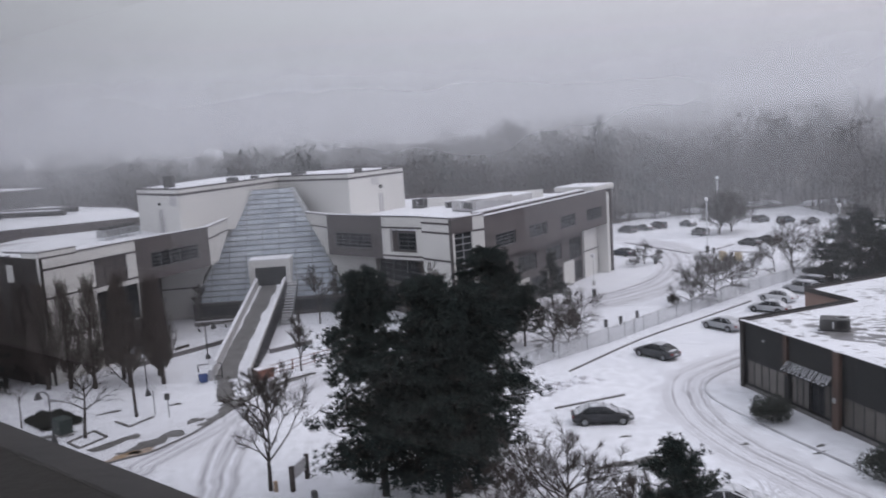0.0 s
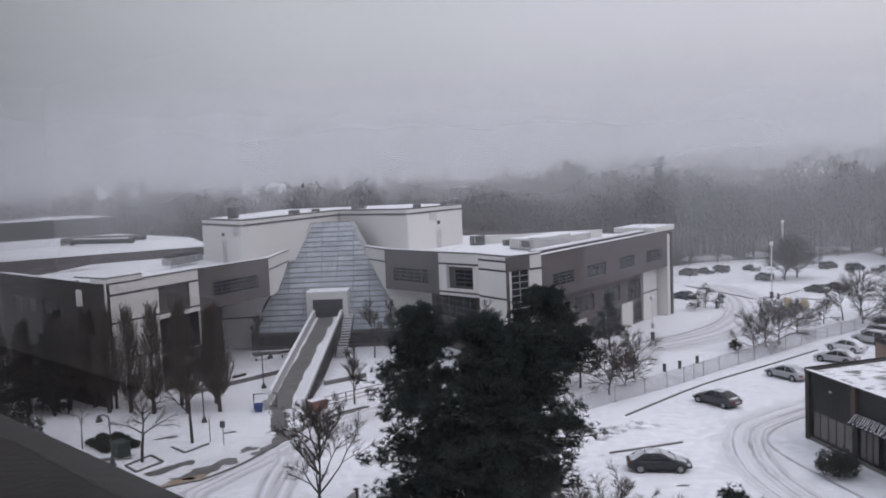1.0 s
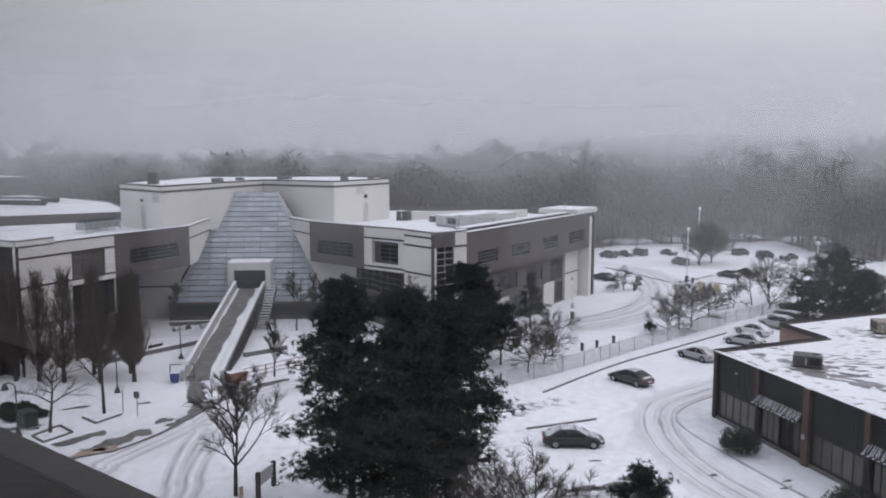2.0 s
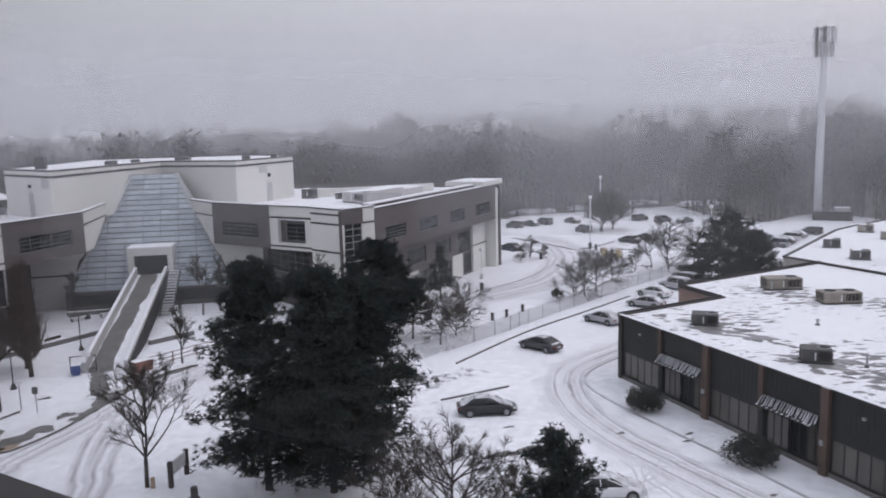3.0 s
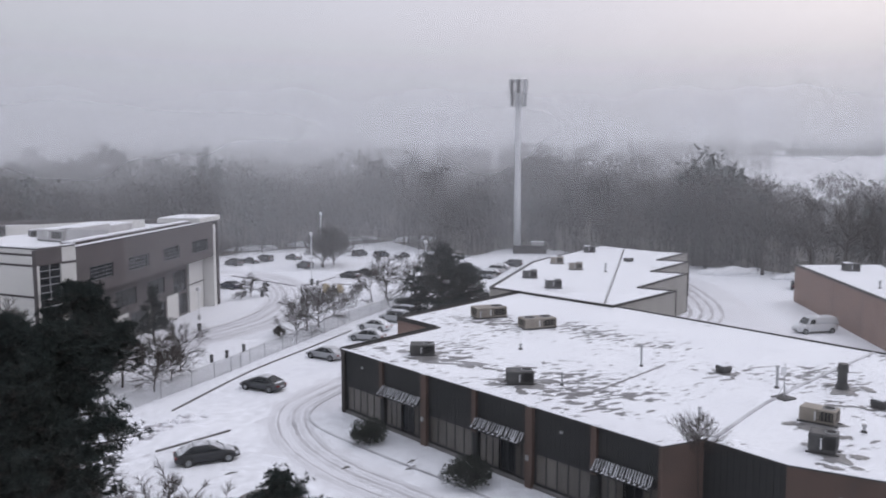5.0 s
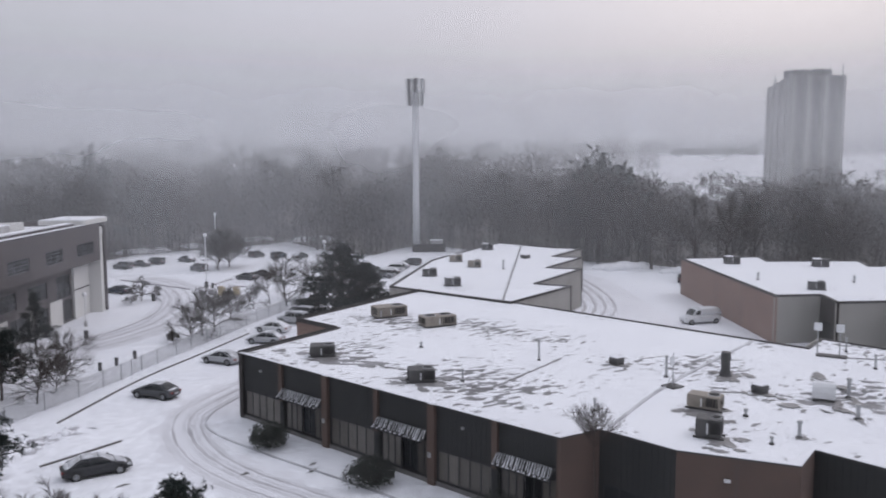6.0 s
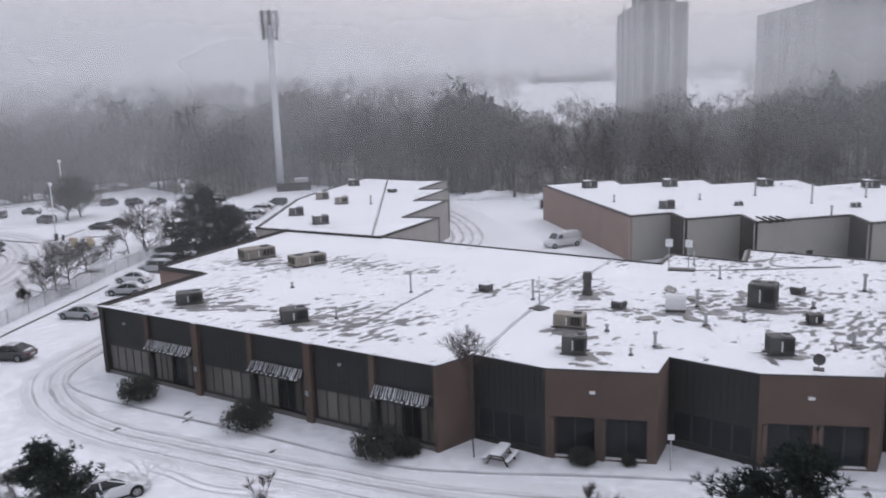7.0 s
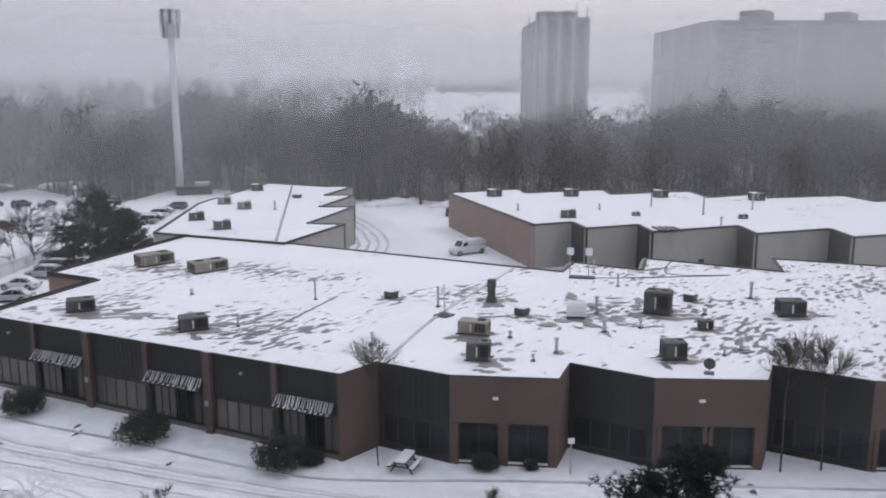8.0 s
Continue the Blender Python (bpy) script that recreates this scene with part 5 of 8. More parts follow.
PW = 2.36
for j in range(NR):
    t0, t1 = j / NR, (j + 1) / NR
    cuts = [-half_width(t0)] + [k * PW - PW / 2 for k in range(-5, 7) if abs(k * PW - PW / 2) < half_width(t0) - 0.25] + [half_width(t0)]
    for a, b in zip(cuts, cuts[1:]):
        g = 0.05
        hw1 = half_width(t1)
        p = [slope_point(a + g, t0 + 0.004), slope_point(b - g, t0 + 0.004), slope_point(min(max(b, -hw1), hw1) - g, t1 - 0.004), slope_point(min(max(a, -hw1), hw1) + g, t1 - 0.004)]
        if (p[2] - p[3]).dot(axu) < 0.06:
            p[2] = p[3] + axu * 0.06
        lo = [q - nrm * 0.03 for q in p]
        hi = [q + nrm * 0.02 for q in p]
        part("glass_pane", Shape().hexa(lo + hi), SNOWY_GLASS, pyr)
for j in range(NR + 1):
    t = j / NR
    hw = half_width(t)
    s = Shape().tube(slope_point(-hw, t) + nrm * 0.05, slope_point(hw, t) + nrm * 0.05, 0.055, 0.055, 4)
    part("glazing_bar", s, GLAZING_BAR, pyr)
for k in range(-5, 7):
    x = k * PW - PW / 2
    tt = 1.0
    full = (G1 - G0).length / 2
    if abs(x) > (G2 - G3).length / 2:
        tt = (full - abs(x)) / (full - (G2 - G3).length / 2)
    if tt <= 0.02:
        continue
    part("glazing_bar", Shape().tube(slope_point(x, 0) + nrm * 0.05, slope_point(x, tt) + nrm * 0.05, 0.045, 0.045, 4), GLAZING_BAR, pyr)
for a, b in ((G0, G3), (G1, G2)):
    part("slope_edge", Shape().tube(a + nrm * 0.05, b + nrm * 0.05, 0.16, 0.16, 4), PALE_FRAME, pyr)
sd = Shape()
e0, e1 = slope_point(half_width(0.62), 0.62), G2
sd.hexa([e0 + axu * 0.2, e0 + axu * 0.8, e0 + axu * 0.8 + Vector((0, 1.5, 0)), e0 + axu * 0.2 + Vector((0, 1.5, 0)), e1 + axu * 0.1, e1 + axu * 0.5, e1 + axu * 0.5 + Vector((0, 1.2, 0)), e1 + axu * 0.1 + Vector((0, 1.2, 0))])
part("slope_flank", sd, PALE_FRAME, pyr)
base_wall = Facade((-35.0, 109.6), (-13.6, 110.5))
bw = (0.6, base_wall.len - 0.6, 0.5, 2.1)
part("base_wall", base_wall.wall(Shape(), 0, base_wall.len, 0, 2.4, 0.4, [bw]), STRIPE, office, "dark base below the glass")
base_wall.window(office, bw, 14, 1, FRAME, GLASS, 0.15, 0.06)
# portal
fp = Facade((-27.15, 110.8), (-21.35, 111.1))
part("portal_frame", fp.wall(Shape(), 0.0, 5.75, 4.0, 7.75, 5.5, [(0.75, 5.1, 4.0, 6.75)]), STUCCO, office, "white portal box over the ramp")
part("portal_snow", fp.box(Shape(), 0.0, 5.75, 7.75, 7.87, -5.0, 0.02), SNOW_CAP, office)
part("portal_door", fp.box(Shape(), 0.75, 5.1, 4.0, 6.75, -0.9, -0.8), GLASS, office, "dark glazed entrance doors")

# ---- entrance ramp and stair ----
ramp = thing("entrance_ramp", (-22.4, 92, 0), 0, "long concrete ramp with parapet walls rising to the glass entrance", "ramp", world_points=True)
A0, A1, Z1 = Vector((-22.4, 79.6)), Vector((-24.2, 110.9)), 4.2
u = (A1 - A0).normalized()
nn = Vector((u.y, -u.x))


def ramp_box(o0, o1, h0, h1, t0=0.0, t1=1.0, q0=None, q1=None):
    """A sloping block along the ramp between side offsets o0 and o1, heights above the ramp's floor h0 to h1."""
    q0, q1 = o0 if q0 is None else q0, o1 if q1 is None else q1
    p, q = A0.lerp(A1, t0), A0.lerp(A1, t1)
    za, zb = Z1 * t0, Z1 * t1
    a, b, c, d = p + nn * o0, p + nn * o1, q + nn * q1, q + nn * q0
    pts = [(a.x, a.y, za + h0), (b.x, b.y, za + h0), (c.x, c.y, zb + h0), (d.x, d.y, zb + h0), (a.x, a.y, za + h1), (b.x, b.y, za + h1), (c.x, c.y, zb + h1), (d.x, d.y, zb + h1)]
    return Shape().hexa(pts)


part("ramp_floor", ramp_box(-1.75, 1.75, -0.5, 0.02), ASPHALT, ramp, "wet dark ramp floor")
ramp_r = random.Random(31)
edge_a, edge_b = 0.8, -1.68
for k in range(40):
    t0, t1 = k / 40, (k + 1) / 40
    next_a = min(1.35, max(0.3, edge_a + ramp_r.uniform(-0.22, 0.22)))
    next_b = min(-1.35, max(-1.72, edge_b + ramp_r.uniform(-0.12, 0.12)))
    part("ramp_snow", ramp_box(edge_a, 1.74, 0.024, 0.08, t0, t1, next_a, 1.74), SNOW_CAP, ramp, "snow left along the side of the ramp")
    part("ramp_snow", ramp_box(-1.74, edge_b, 0.024, 0.06, t0, t1, -1.74, next_b), SNOW_CAP, ramp, "snow left along the side of the ramp")
    edge_a, edge_b = next_a, next_b
part("parapet", ramp_box(-2.15, -1.76, -1.0, 1.05, 0.0, 1.0), CONCRETE, ramp, "pale concrete parapet")
part("parapet_snow", ramp_box(-2.14, -1.8, 1.05, 1.12, 0.0, 1.0), SNOW_CAP, ramp)
part("parapet", ramp_box(1.76, 2.1, -0.6, 0.95, 0.0, 1.0), CONCRETE, ramp, "pale concrete parapet")
part("parapet_snow", ramp_box(1.76, 2.06, 0.95, 1.05, 0.0, 1.0), SNOW_CAP, ramp)
for k in range(26):
    t = 0.02 + k * 0.037
    p = A0.lerp(A1, t) + nn * 2.2
    z = Z1 * t
    part("baluster", Shape().box(p.x - 0.06, p.y - 0.12, max(0.0, z - 1.4), p.x + 0.06, p.y + 0.12, z + 0.75), FRAME, ramp)
part("ramp_skirt", ramp_box(1.5, 1.75, -2.4, -0.5, 0.35, 1.0), STRIPE, ramp)
stair = thing("stair", (-20.4, 103, 0), 0, "open concrete stair beside the ramp", "stair", world_points=True)
for k in range(16):
    y = 103.4 + k * 0.46
    z = 4.6 * (k + 1) / 16
    part("step", Shape().box(-21.9, y, z - 0.09, -20.5, y + 0.5, z), CONCRETE, stair)
    part("step_snow", Shape().box(-21.85, y + 0.05, z, -20.55, y + 0.44, z + 0.04), SNOW_CAP, stair)
for x in (-21.95, -20.45):
    part("stringer", Shape().hexa([(x - 0.05, 103.3, 0), (x + 0.05, 103.3, 0), (x + 0.05, 110.8, 4.2), (x - 0.05, 110.8, 4.2), (x - 0.05, 103.3, 0.4), (x + 0.05, 103.3, 0.4), (x + 0.05, 110.8, 4.6), (x - 0.05, 110.8, 4.6)]), FRAME, stair)
    part("handrail", Shape().tube((x, 103.3, 1.0), (x, 110.8, 5.5), 0.04, 0.04, 6), STEEL, stair)

# ---- roofs behind the left wing ----
rear = thing("rear_block", (-80, 145, 0), 0, "low grey-brown block with a wide snowy roof", "building", world_points=True)
RB = [(-78, 108), (-46.2, 129.5), (-62, 160), (-99.5, 196), (-140, 160)]
part("roof", Shape().prism(inset_poly(RB, 0.3), 12.2, 13.5), ROOF_SNOW, rear, "wide snow-covered roof")
for i in range(5):
    f = Facade(RB[i], RB[(i + 1) % 5], (0, 90) if i in (0,) else (-60, 300) if i in (1, 2) else (-220, 100))
    part("wall", f.wall(Shape(), 0, f.len, 0, 13.7, 0.3), GREY_PANEL, rear)
loop = [(-66.5, 143.0, 14.3), (-80.0, 146.5, 14.3), (-83.5, 149.5, 14.3), (-84.0, 153.0, 14.3), (-81.0, 155.5, 14.3), (-68.5, 152.5, 14.3)]
duct = Shape()
for a, b in zip(loop, loop[1:]):
    duct.tube(a, b, 0.5, 0.5, 8)
part("duct", duct, UNIT_GREY, rear, "large dark roof duct bent in a loop")
for a in loop[1:-1]:
    part("duct_stand", Shape().box(a[0] - 0.25, a[1] - 0.25, 13.5, a[0] + 0.25, a[1] + 0.25, 13.85), UNIT_GREY, rear)
part("duct_snow", Shape().tube((-67.5, 143.25, 14.72), (-79.6, 146.4, 14.72), 0.22, 0.22, 6), SNOW_CAP, rear)
far_blk = thing("far_brick_block", (-108, 185, 0), 0, "plain brown block with a flat roof half lost in mist", "building", world_points=True)
FB = [(-112, 166), (-91.7, 189), (-112, 210), (-150, 185)]
part("wall", Shape().prism(FB, 0, 17.6), DARK_BRICK, far_blk)
part("roof", Shape().prism(inset_poly(FB, 0.4), 17.6, 17.75), SNOW_CAP, far_blk)
# chiller row on the left wing
chill = thing("chiller_row", (-44.6, 108, DECK), 0, "row of grey rooftop condenser fans on a steel frame", "condenser", world_points=True)
cf = Facade((-45.6, 102.5), (-42.6, 114.5), (-20, 90))
for k in range(5):
    s0 = 4.4 + k * 1.5
    bx = Shape()
    cf.box(bx, s0 + 0.06, s0 + 1.44, DECK + 0.45, DECK + 1.35, -1.6, -0.2)
    cond = part("condenser", bx, PALE_FRAME, chill)
    for q in (0.42, 0.72, 1.02):
        part("coil_band", cf.box(Shape(), s0 + 0.14, s0 + 1.36, DECK + q, DECK + q + 0.14, -0.2, -0.17), UNIT_GREY, cond)
    c = cf.p(s0 + 0.75, -0.9, DECK + 1.35)
    part("fan_ring", Shape().tube(c, (c[0], c[1], c[2] + 0.4), 0.62, 0.66, 14), BLACK, chill)
for k in range(6):
    c = cf.p(4.4 + k * 1.5, -0.12, DECK)
    part("leg", Shape().tube(c, (c[0], c[1], DECK + 1.2), 0.08, 0.08, 5), STEEL, chill)
# thawed patches on the office deck
deck_r = random.Random(8)
for k, (x, y, rx, ry) in enumerate([(-68.1, 117.8, 6, 2), (-64.6, 117.8, 5, 1.6), (-62.8, 120.9, 5, 2), (-61.6, 127.4, 4, 1.4), (-46.2, 112.4, 3, 0.9), (-45.8, 122.1, 2.6, 1.0), (-58.7, 110.5, 3, 1.0), (-60.8, 107.9, 4, 1.2), (-43.0, 124.3, 2.2, 0.8)]):
    th = Shape()
    blotch(th, x, y, rx, ry, deck_r.uniform(0.3, 0.9), DECK + 0.006 + 0.0008 * k, deck_r, 26)
    part("thaw_patch", th, THIN_SNOW, office)

# ---- trees ----


def limb(shape, p, d, length, r0, r1, rnd, bend=0.12, segs=3, n=5):
    """A bent, tapering limb; returns its points."""
    pts = [Vector(p)]
    d = Vector(d).normalized()
    for i in range(segs):
        d = (d + Vector((rnd.uniform(-bend, bend), rnd.uniform(-bend, bend), rnd.uniform(-bend, bend)))).normalized()
        pts.append(pts[-1] + d * (length / segs))
    for i in range(segs):
        a, b = r0 + (r1 - r0) * i / segs, r0 + (r1 - r0) * (i + 1) / segs
        shape.tube(pts[i], pts[i + 1] + (pts[i + 1] - pts[i]) * 0.02, a, b, n, False)
    return pts


def branch_out(shape, pts, length, r, level, rnd, angle, kids, up, shrink, twig=1.0):
    """Side branches off the points of a limb, and theirs in turn."""
    if level == 0:
        return
    if level == 1:
        for k in range(kids * 2):
            t = rnd.uniform(0.12, 1.0)
            i = min(int(t * (len(pts) - 1)), len(pts) - 2)
            p = pts[i].lerp(pts[i + 1], t * (len(pts) - 1) - i)
            d = (pts[i + 1] - pts[i]).normalized()
            side = d.orthogonal().normalized()
            side.rotate(Matrix.Rotation(rnd.uniform(0, 6.283), 3, d))
            a = radians(angle) * rnd.uniform(0.4, 1.1)
            v = (d * math.cos(a) + side * math.sin(a) + Vector((0, 0, up))).normalized()
            ln = length * shrink * rnd.uniform(0.8, 1.8) * (1.15 - 0.45 * t) + 0.22
            w = v.orthogonal().normalized()
            w.rotate(Matrix.Rotation(rnd.uniform(0, 6.283), 3, v))
            w = w * max(0.0075, min(0.014, r * 0.55)) * twig
            m = p + v * ln * 0.5 + side * ln * 0.05
            shape.add((p - w, p + w, m + w * 0.7, m - w * 0.7, p + v * ln), ((0, 1, 2, 3), (3, 2, 4)))
        return
    for k in range(kids):
        t = rnd.uniform(0.25, 1.0)
        i = min(int(t * (len(pts) - 1)), len(pts) - 2)
        p = pts[i].lerp(pts[i + 1], t * (len(pts) - 1) - i)
        d = (pts[i + 1] - pts[i]).normalized()
        side = d.orthogonal().normalized()
        side.rotate(Matrix.Rotation(rnd.uniform(0, 6.283), 3, d))
        a = radians(angle) * rnd.uniform(0.7, 1.25)
        v = d * math.cos(a) + side * math.sin(a) + Vector((0, 0, up))
        ln = length * shrink * rnd.uniform(0.65, 1.15) * (1.15 - 0.45 * t)
        r = max(r, 0.012)
        q = limb(shape, p, v, ln, r, max(0.011, r * 0.4), rnd, 0.2, 2, 3)
        branch_out(shape, q, ln, r * 0.55, level - 1, rnd, angle, kids, up, shrink, twig)


def bare_tree(name, at, h, seed, label, spread=0.62, trunk=0.24, limbs=8, angle=42, kids=5, levels=3, up=0.12, r=0.13, category="tree", group="bare trees", twig_mat=None, shrink=0.5, twig=1.0, crook=0.16):
    rnd = random.Random(seed)
    t = thing(name, at, 0, label, category, group)
    tr = Shape()
    th = h * trunk
    line = limb(tr, (0, 0, -0.05), (0, 0, 1), th, r * 1.25, r, rnd, 0.05, 3, 8)
    top = line[-1]
    lead = limb(tr, top, (rnd.uniform(-0.1, 0.1), rnd.uniform(-0.1, 0.1), 1), h * (0.93 - trunk), r * 0.9, r * 0.12, rnd, 0.10, 5, 6)
    part("trunk", tr, BARK, t, smooth=True)
    cr = Shape()
    for k in range(limbs):
        a = 6.283 * k / limbs + rnd.uniform(-0.4, 0.4)
        q = rnd.uniform(0, 0.85)
        i = min(int(q * 5), 4)
        p = lead[i].lerp(lead[i + 1], q * 5 - i)
        el = radians(90 - angle) * rnd.uniform(0.75, 1.2)
        d = Vector((math.cos(a) * math.cos(el), math.sin(a) * math.cos(el), math.sin(el)))
        ln = h * spread * rnd.uniform(0.7, 1.0) * (1 - 0.6 * q)
        pts = limb(cr, p, d, ln, r * 0.6 * (1 - 0.4 * q), r * 0.15, rnd, crook, 4, 5)
        branch_out(cr, pts, ln, r * 0.22, levels - 1, rnd, 38, kids, up, shrink, twig)
    branch_out(cr, lead[1:], h * spread * 0.6, r * 0.22, levels - 1, rnd, 38, kids + 3, up, 0.5, twig)
    part("crown", cr, twig_mat or TWIG, t, "bare twigs")
    return t


def tufts(shape, spots, size, rnd, blades=12, width=0.16):
    """Needle tufts: narrow blades standing out round each spot, mostly along its direction."""
    for p, d in spots:
        for k in range(blades):
            v = Vector((rnd.gauss(0, 1), rnd.gauss(0, 1), rnd.gauss(0, 0.8))).normalized()
            v = (v + d * 0.7).normalized()
            s = size * rnd.uniform(0.6, 1.15)
            o = v.orthogonal().normalized()
            o.rotate(Matrix.Rotation(rnd.uniform(0, 6.283), 3, v))
            w = o * s * width
            q = p + v * s * 0.12
            shape.add((q - w, q + w, p + v * s), ((0, 1, 2),))


def pine(at, h, R, seed, label, clear=0.1, shape_pow=0.75, tuft=0.5, density=1.0, category="tree", group="pines", name="pine_tree", droop=0.0, snow=False):
    rnd = random.Random(seed)
    t = thing(name, at, 0, label, category, group)
    tr = Shape()
    line = limb(tr, (0, 0, -0.1), (0, 0, 1), h * 0.97, 0.017 * h + 0.02, 0.03, rnd, 0.035, 8, 7)
    br = Shape()
    spots = []
    z = h * clear
    while z < h * 0.97:
        q = (z - h * clear) / (h * (1 - clear))
        prof = max(0.10, (1 - q) ** shape_pow) * min(1.0, 0.62 + q * 2.2)
        prof *= 0.93 + 0.10 * math.sin(q * 17 + seed) + 0.07 * math.sin(q * 41 + seed * 2)
        i = min(int(z / (h * 0.97) * 8), 7)
        c = line[i].lerp(line[i + 1], z / (h * 0.97) * 8 - i)
        m = rnd.randint(4, 6)
        for k in range(m):
            a = rnd.uniform(0, 6.283)
            ln = R * prof * rnd.uniform(0.6, 1.12)
            el = radians(-8 + 45 * q * q + rnd.uniform(-10, 12)) - droop
            d = Vector((math.cos(a) * math.cos(el), math.sin(a) * math.cos(el), math.sin(el)))
            pts = limb(br, c, d + Vector((0, 0, 0.05)), ln, 0.012 * ln + 0.03, 0.02, rnd, 0.10, 3, 4)
            for j in range(max(2, int((2.2 + ln * 1.45) * density))):
                u_ = 1.0 - 0.78 * rnd.uniform(0, 1) ** 1.2
                i2 = min(int(u_ * 3), 2)
                p = pts[i2].lerp(pts[i2 + 1], u_ * 3 - i2)
                w_ = 0.26 * ln * (1.2 - u_) + 0.12
                c2 = p + Vector((rnd.gauss(0, w_), rnd.gauss(0, w_), abs(rnd.gauss(0.12, 0.16))))
                if (c2 - p).length > 0.3:
                    br.tube(p, c2, 0.022, 0.014, 3, False)
                rr = tuft * rnd.uniform(0.45, 0.85)
                for q2 in range(5):
                    o = Vector((rnd.gauss(0, 1), rnd.gauss(0, 1), rnd.gauss(0.2, 0.7))) * rr * 0.5
                    spots.append((c2 + o, (o + d * 0.3 + Vector((0, 0, 0.35))).normalized()))
        z += rnd.uniform(0.38, 0.62) * max(1.0, h / 14)
    for k in range(int(h * 6 * density)):
        q = rnd.uniform(max(clear, 0.3), 1.0)
        i = min(int(q * 8), 7)
        c = line[i].lerp(line[i + 1], q * 8 - i)
        spots.append((c + Vector((rnd.gauss(0, 0.16), rnd.gauss(0, 0.16), 0.02)), Vector((0, 0, 1))))
    if h > 9 and (clear > 0.15 or R > 5.5):
        for k in range(26):
            q = rnd.uniform(0.05, clear + 0.16)
            i = min(int(q / 0.97 * 8), 7)
            c = line[i].lerp(line[i + 1], min(1.0, q / 0.97 * 8 - i))
            a = rnd.uniform(0, 6.283)
            pts = limb(br, c, (math.cos(a), math.sin(a), rnd.uniform(0.1, 0.9)), R * rnd.uniform(0.35, 0.8), 0.05, 0.015, rnd, 0.18, 4, 4)
            branch_out(br, pts, R * 0.5, 0.018, 2, rnd, 40, 3, 0.05, 0.5)
    part("trunk", tr, BARK, t, smooth=True)
    part("branchwork", br, BARK, t)
    cr = Shape()
    tufts(cr, spots, tuft * 0.56, rnd, 13, 0.085)
    part("crown", cr, NEEDLES, t, "dense dark needles")
    if snow:
        for k in range(46):
            p, d = spots[rnd.randrange(len(spots))]
            part("snow_clump", Shape().dome((p.x, p.y, p.z + 0.14), rnd.uniform(0.12, 0.3), rnd.uniform(0.12, 0.3), 0.09, 2, 6), SNOW_CAP, t)
    return t


def shrub(at, r, h, seed, label, mat_=None, group="evergreen shrubs"):
    rnd = random.Random(seed)
    t = thing("shrub", at, 0, label, "shrub", group)
    st = Shape()
    for k in range(7):
        a = 6.283 * k / 7
        limb(st, (0.1 * math.cos(a), 0.1 * math.sin(a), -0.03), (math.cos(a), math.sin(a), 0.9), r * 0.9, 0.04, 0.015, rnd, 0.2, 3, 4)
    part("stem", st, BARK, t)
    spots = []
    lobes = [(0.0, 0.0, 0.78)] + [(rnd.uniform(0.3, 0.6) * r * math.cos(1.05 * k + seed), rnd.uniform(0.3, 0.6) * r * math.sin(1.05 * k + seed), rnd.uniform(0.42, 0.62)) for k in range(6)]
    for k in range(int(900 * r)):
        lx, ly, f = lobes[rnd.randrange(len(lobes))]
        a, e = rnd.uniform(0, 6.283), math.asin(rnd.uniform(-0.8, 1))
        q = rnd.uniform(0.45, 1.0)
        p = Vector((lx + f * r * q * math.cos(e) * math.cos(a), ly + f * r * q * math.cos(e) * math.sin(a), max(0.05, h * 0.34 * (0.5 + f) + h * 0.62 * f * q * math.sin(e))))
        spots.append((p, Vector((p.x, p.y, p.z)).normalized()))
    cr = Shape()
    tufts(cr, spots, 0.18, rnd, 11, 0.11)
    part("foliage", cr, mat_ or YEW, t)
    return t


# the great pines before the offices
pine((-4.7, 49.8, 0), 14.5, 5.7, 11, "tall broad dark pine with dense needles beside the drive", 0.13, 0.58, 0.62, 2.2)
pine((-0.6, 48.6, 0), 14.0, 5.6, 12, "tall broad dark pine with dense needles on the snowy verge", 0.13, 0.55, 0.62, 2.2)
pine((1.5, 52.8, 0), 12.6, 5.0, 13, "broad dark pine growing close behind two taller ones", 0.18, 0.42, 0.62, 2.2)
pine((4.6, 86.2, 0), 10.6, 6.6, 14, "broad dark pine standing by the chain-link fence", 0.26, 0.55, 0.66, 2.6)
pine((8.2, 85.0, 0), 6.4, 3.4, 15, "smaller dark pine with bare lower trunk by the fence", 0.3, 0.5, 0.55, 1.3)
pine((55.2, 105.2, 0), 8.9, 6.4, 16, "dark pine between the parked cars and the fence", 0.06, 0.34, 0.66, 2.6)
pine((58.4, 103.6, 0), 6.6, 4.6, 17, "dark pine with a little snow behind the shops", 0.06, 0.40, 0.6, 2.0, snow=True)
pine((51.4, 106.4, 0), 5.2, 3.2, 18, "small dark pine dusted with snow beside the car park", 0.06, 0.45, 0.55, 2.0, snow=True)
pine((9.3, 31.7, 0), 9.5, 3.5, 19, "young dark pine with upright shoots near the viewer", 0.12, 0.55, 0.40, 3.6)
pine((23.4, 8.8, 0), 10.9, 5.6, 20, "young dark pine with upright shoots below the window", 0.12, 0.50, 0.40, 3.4)
pine((14.1, 105.2, 0), 6.9, 3.0, 21, "small spruce on a bare trunk beside the office wall", 0.22, 1.15, 0.42, 2.0, name="spruce_tree")
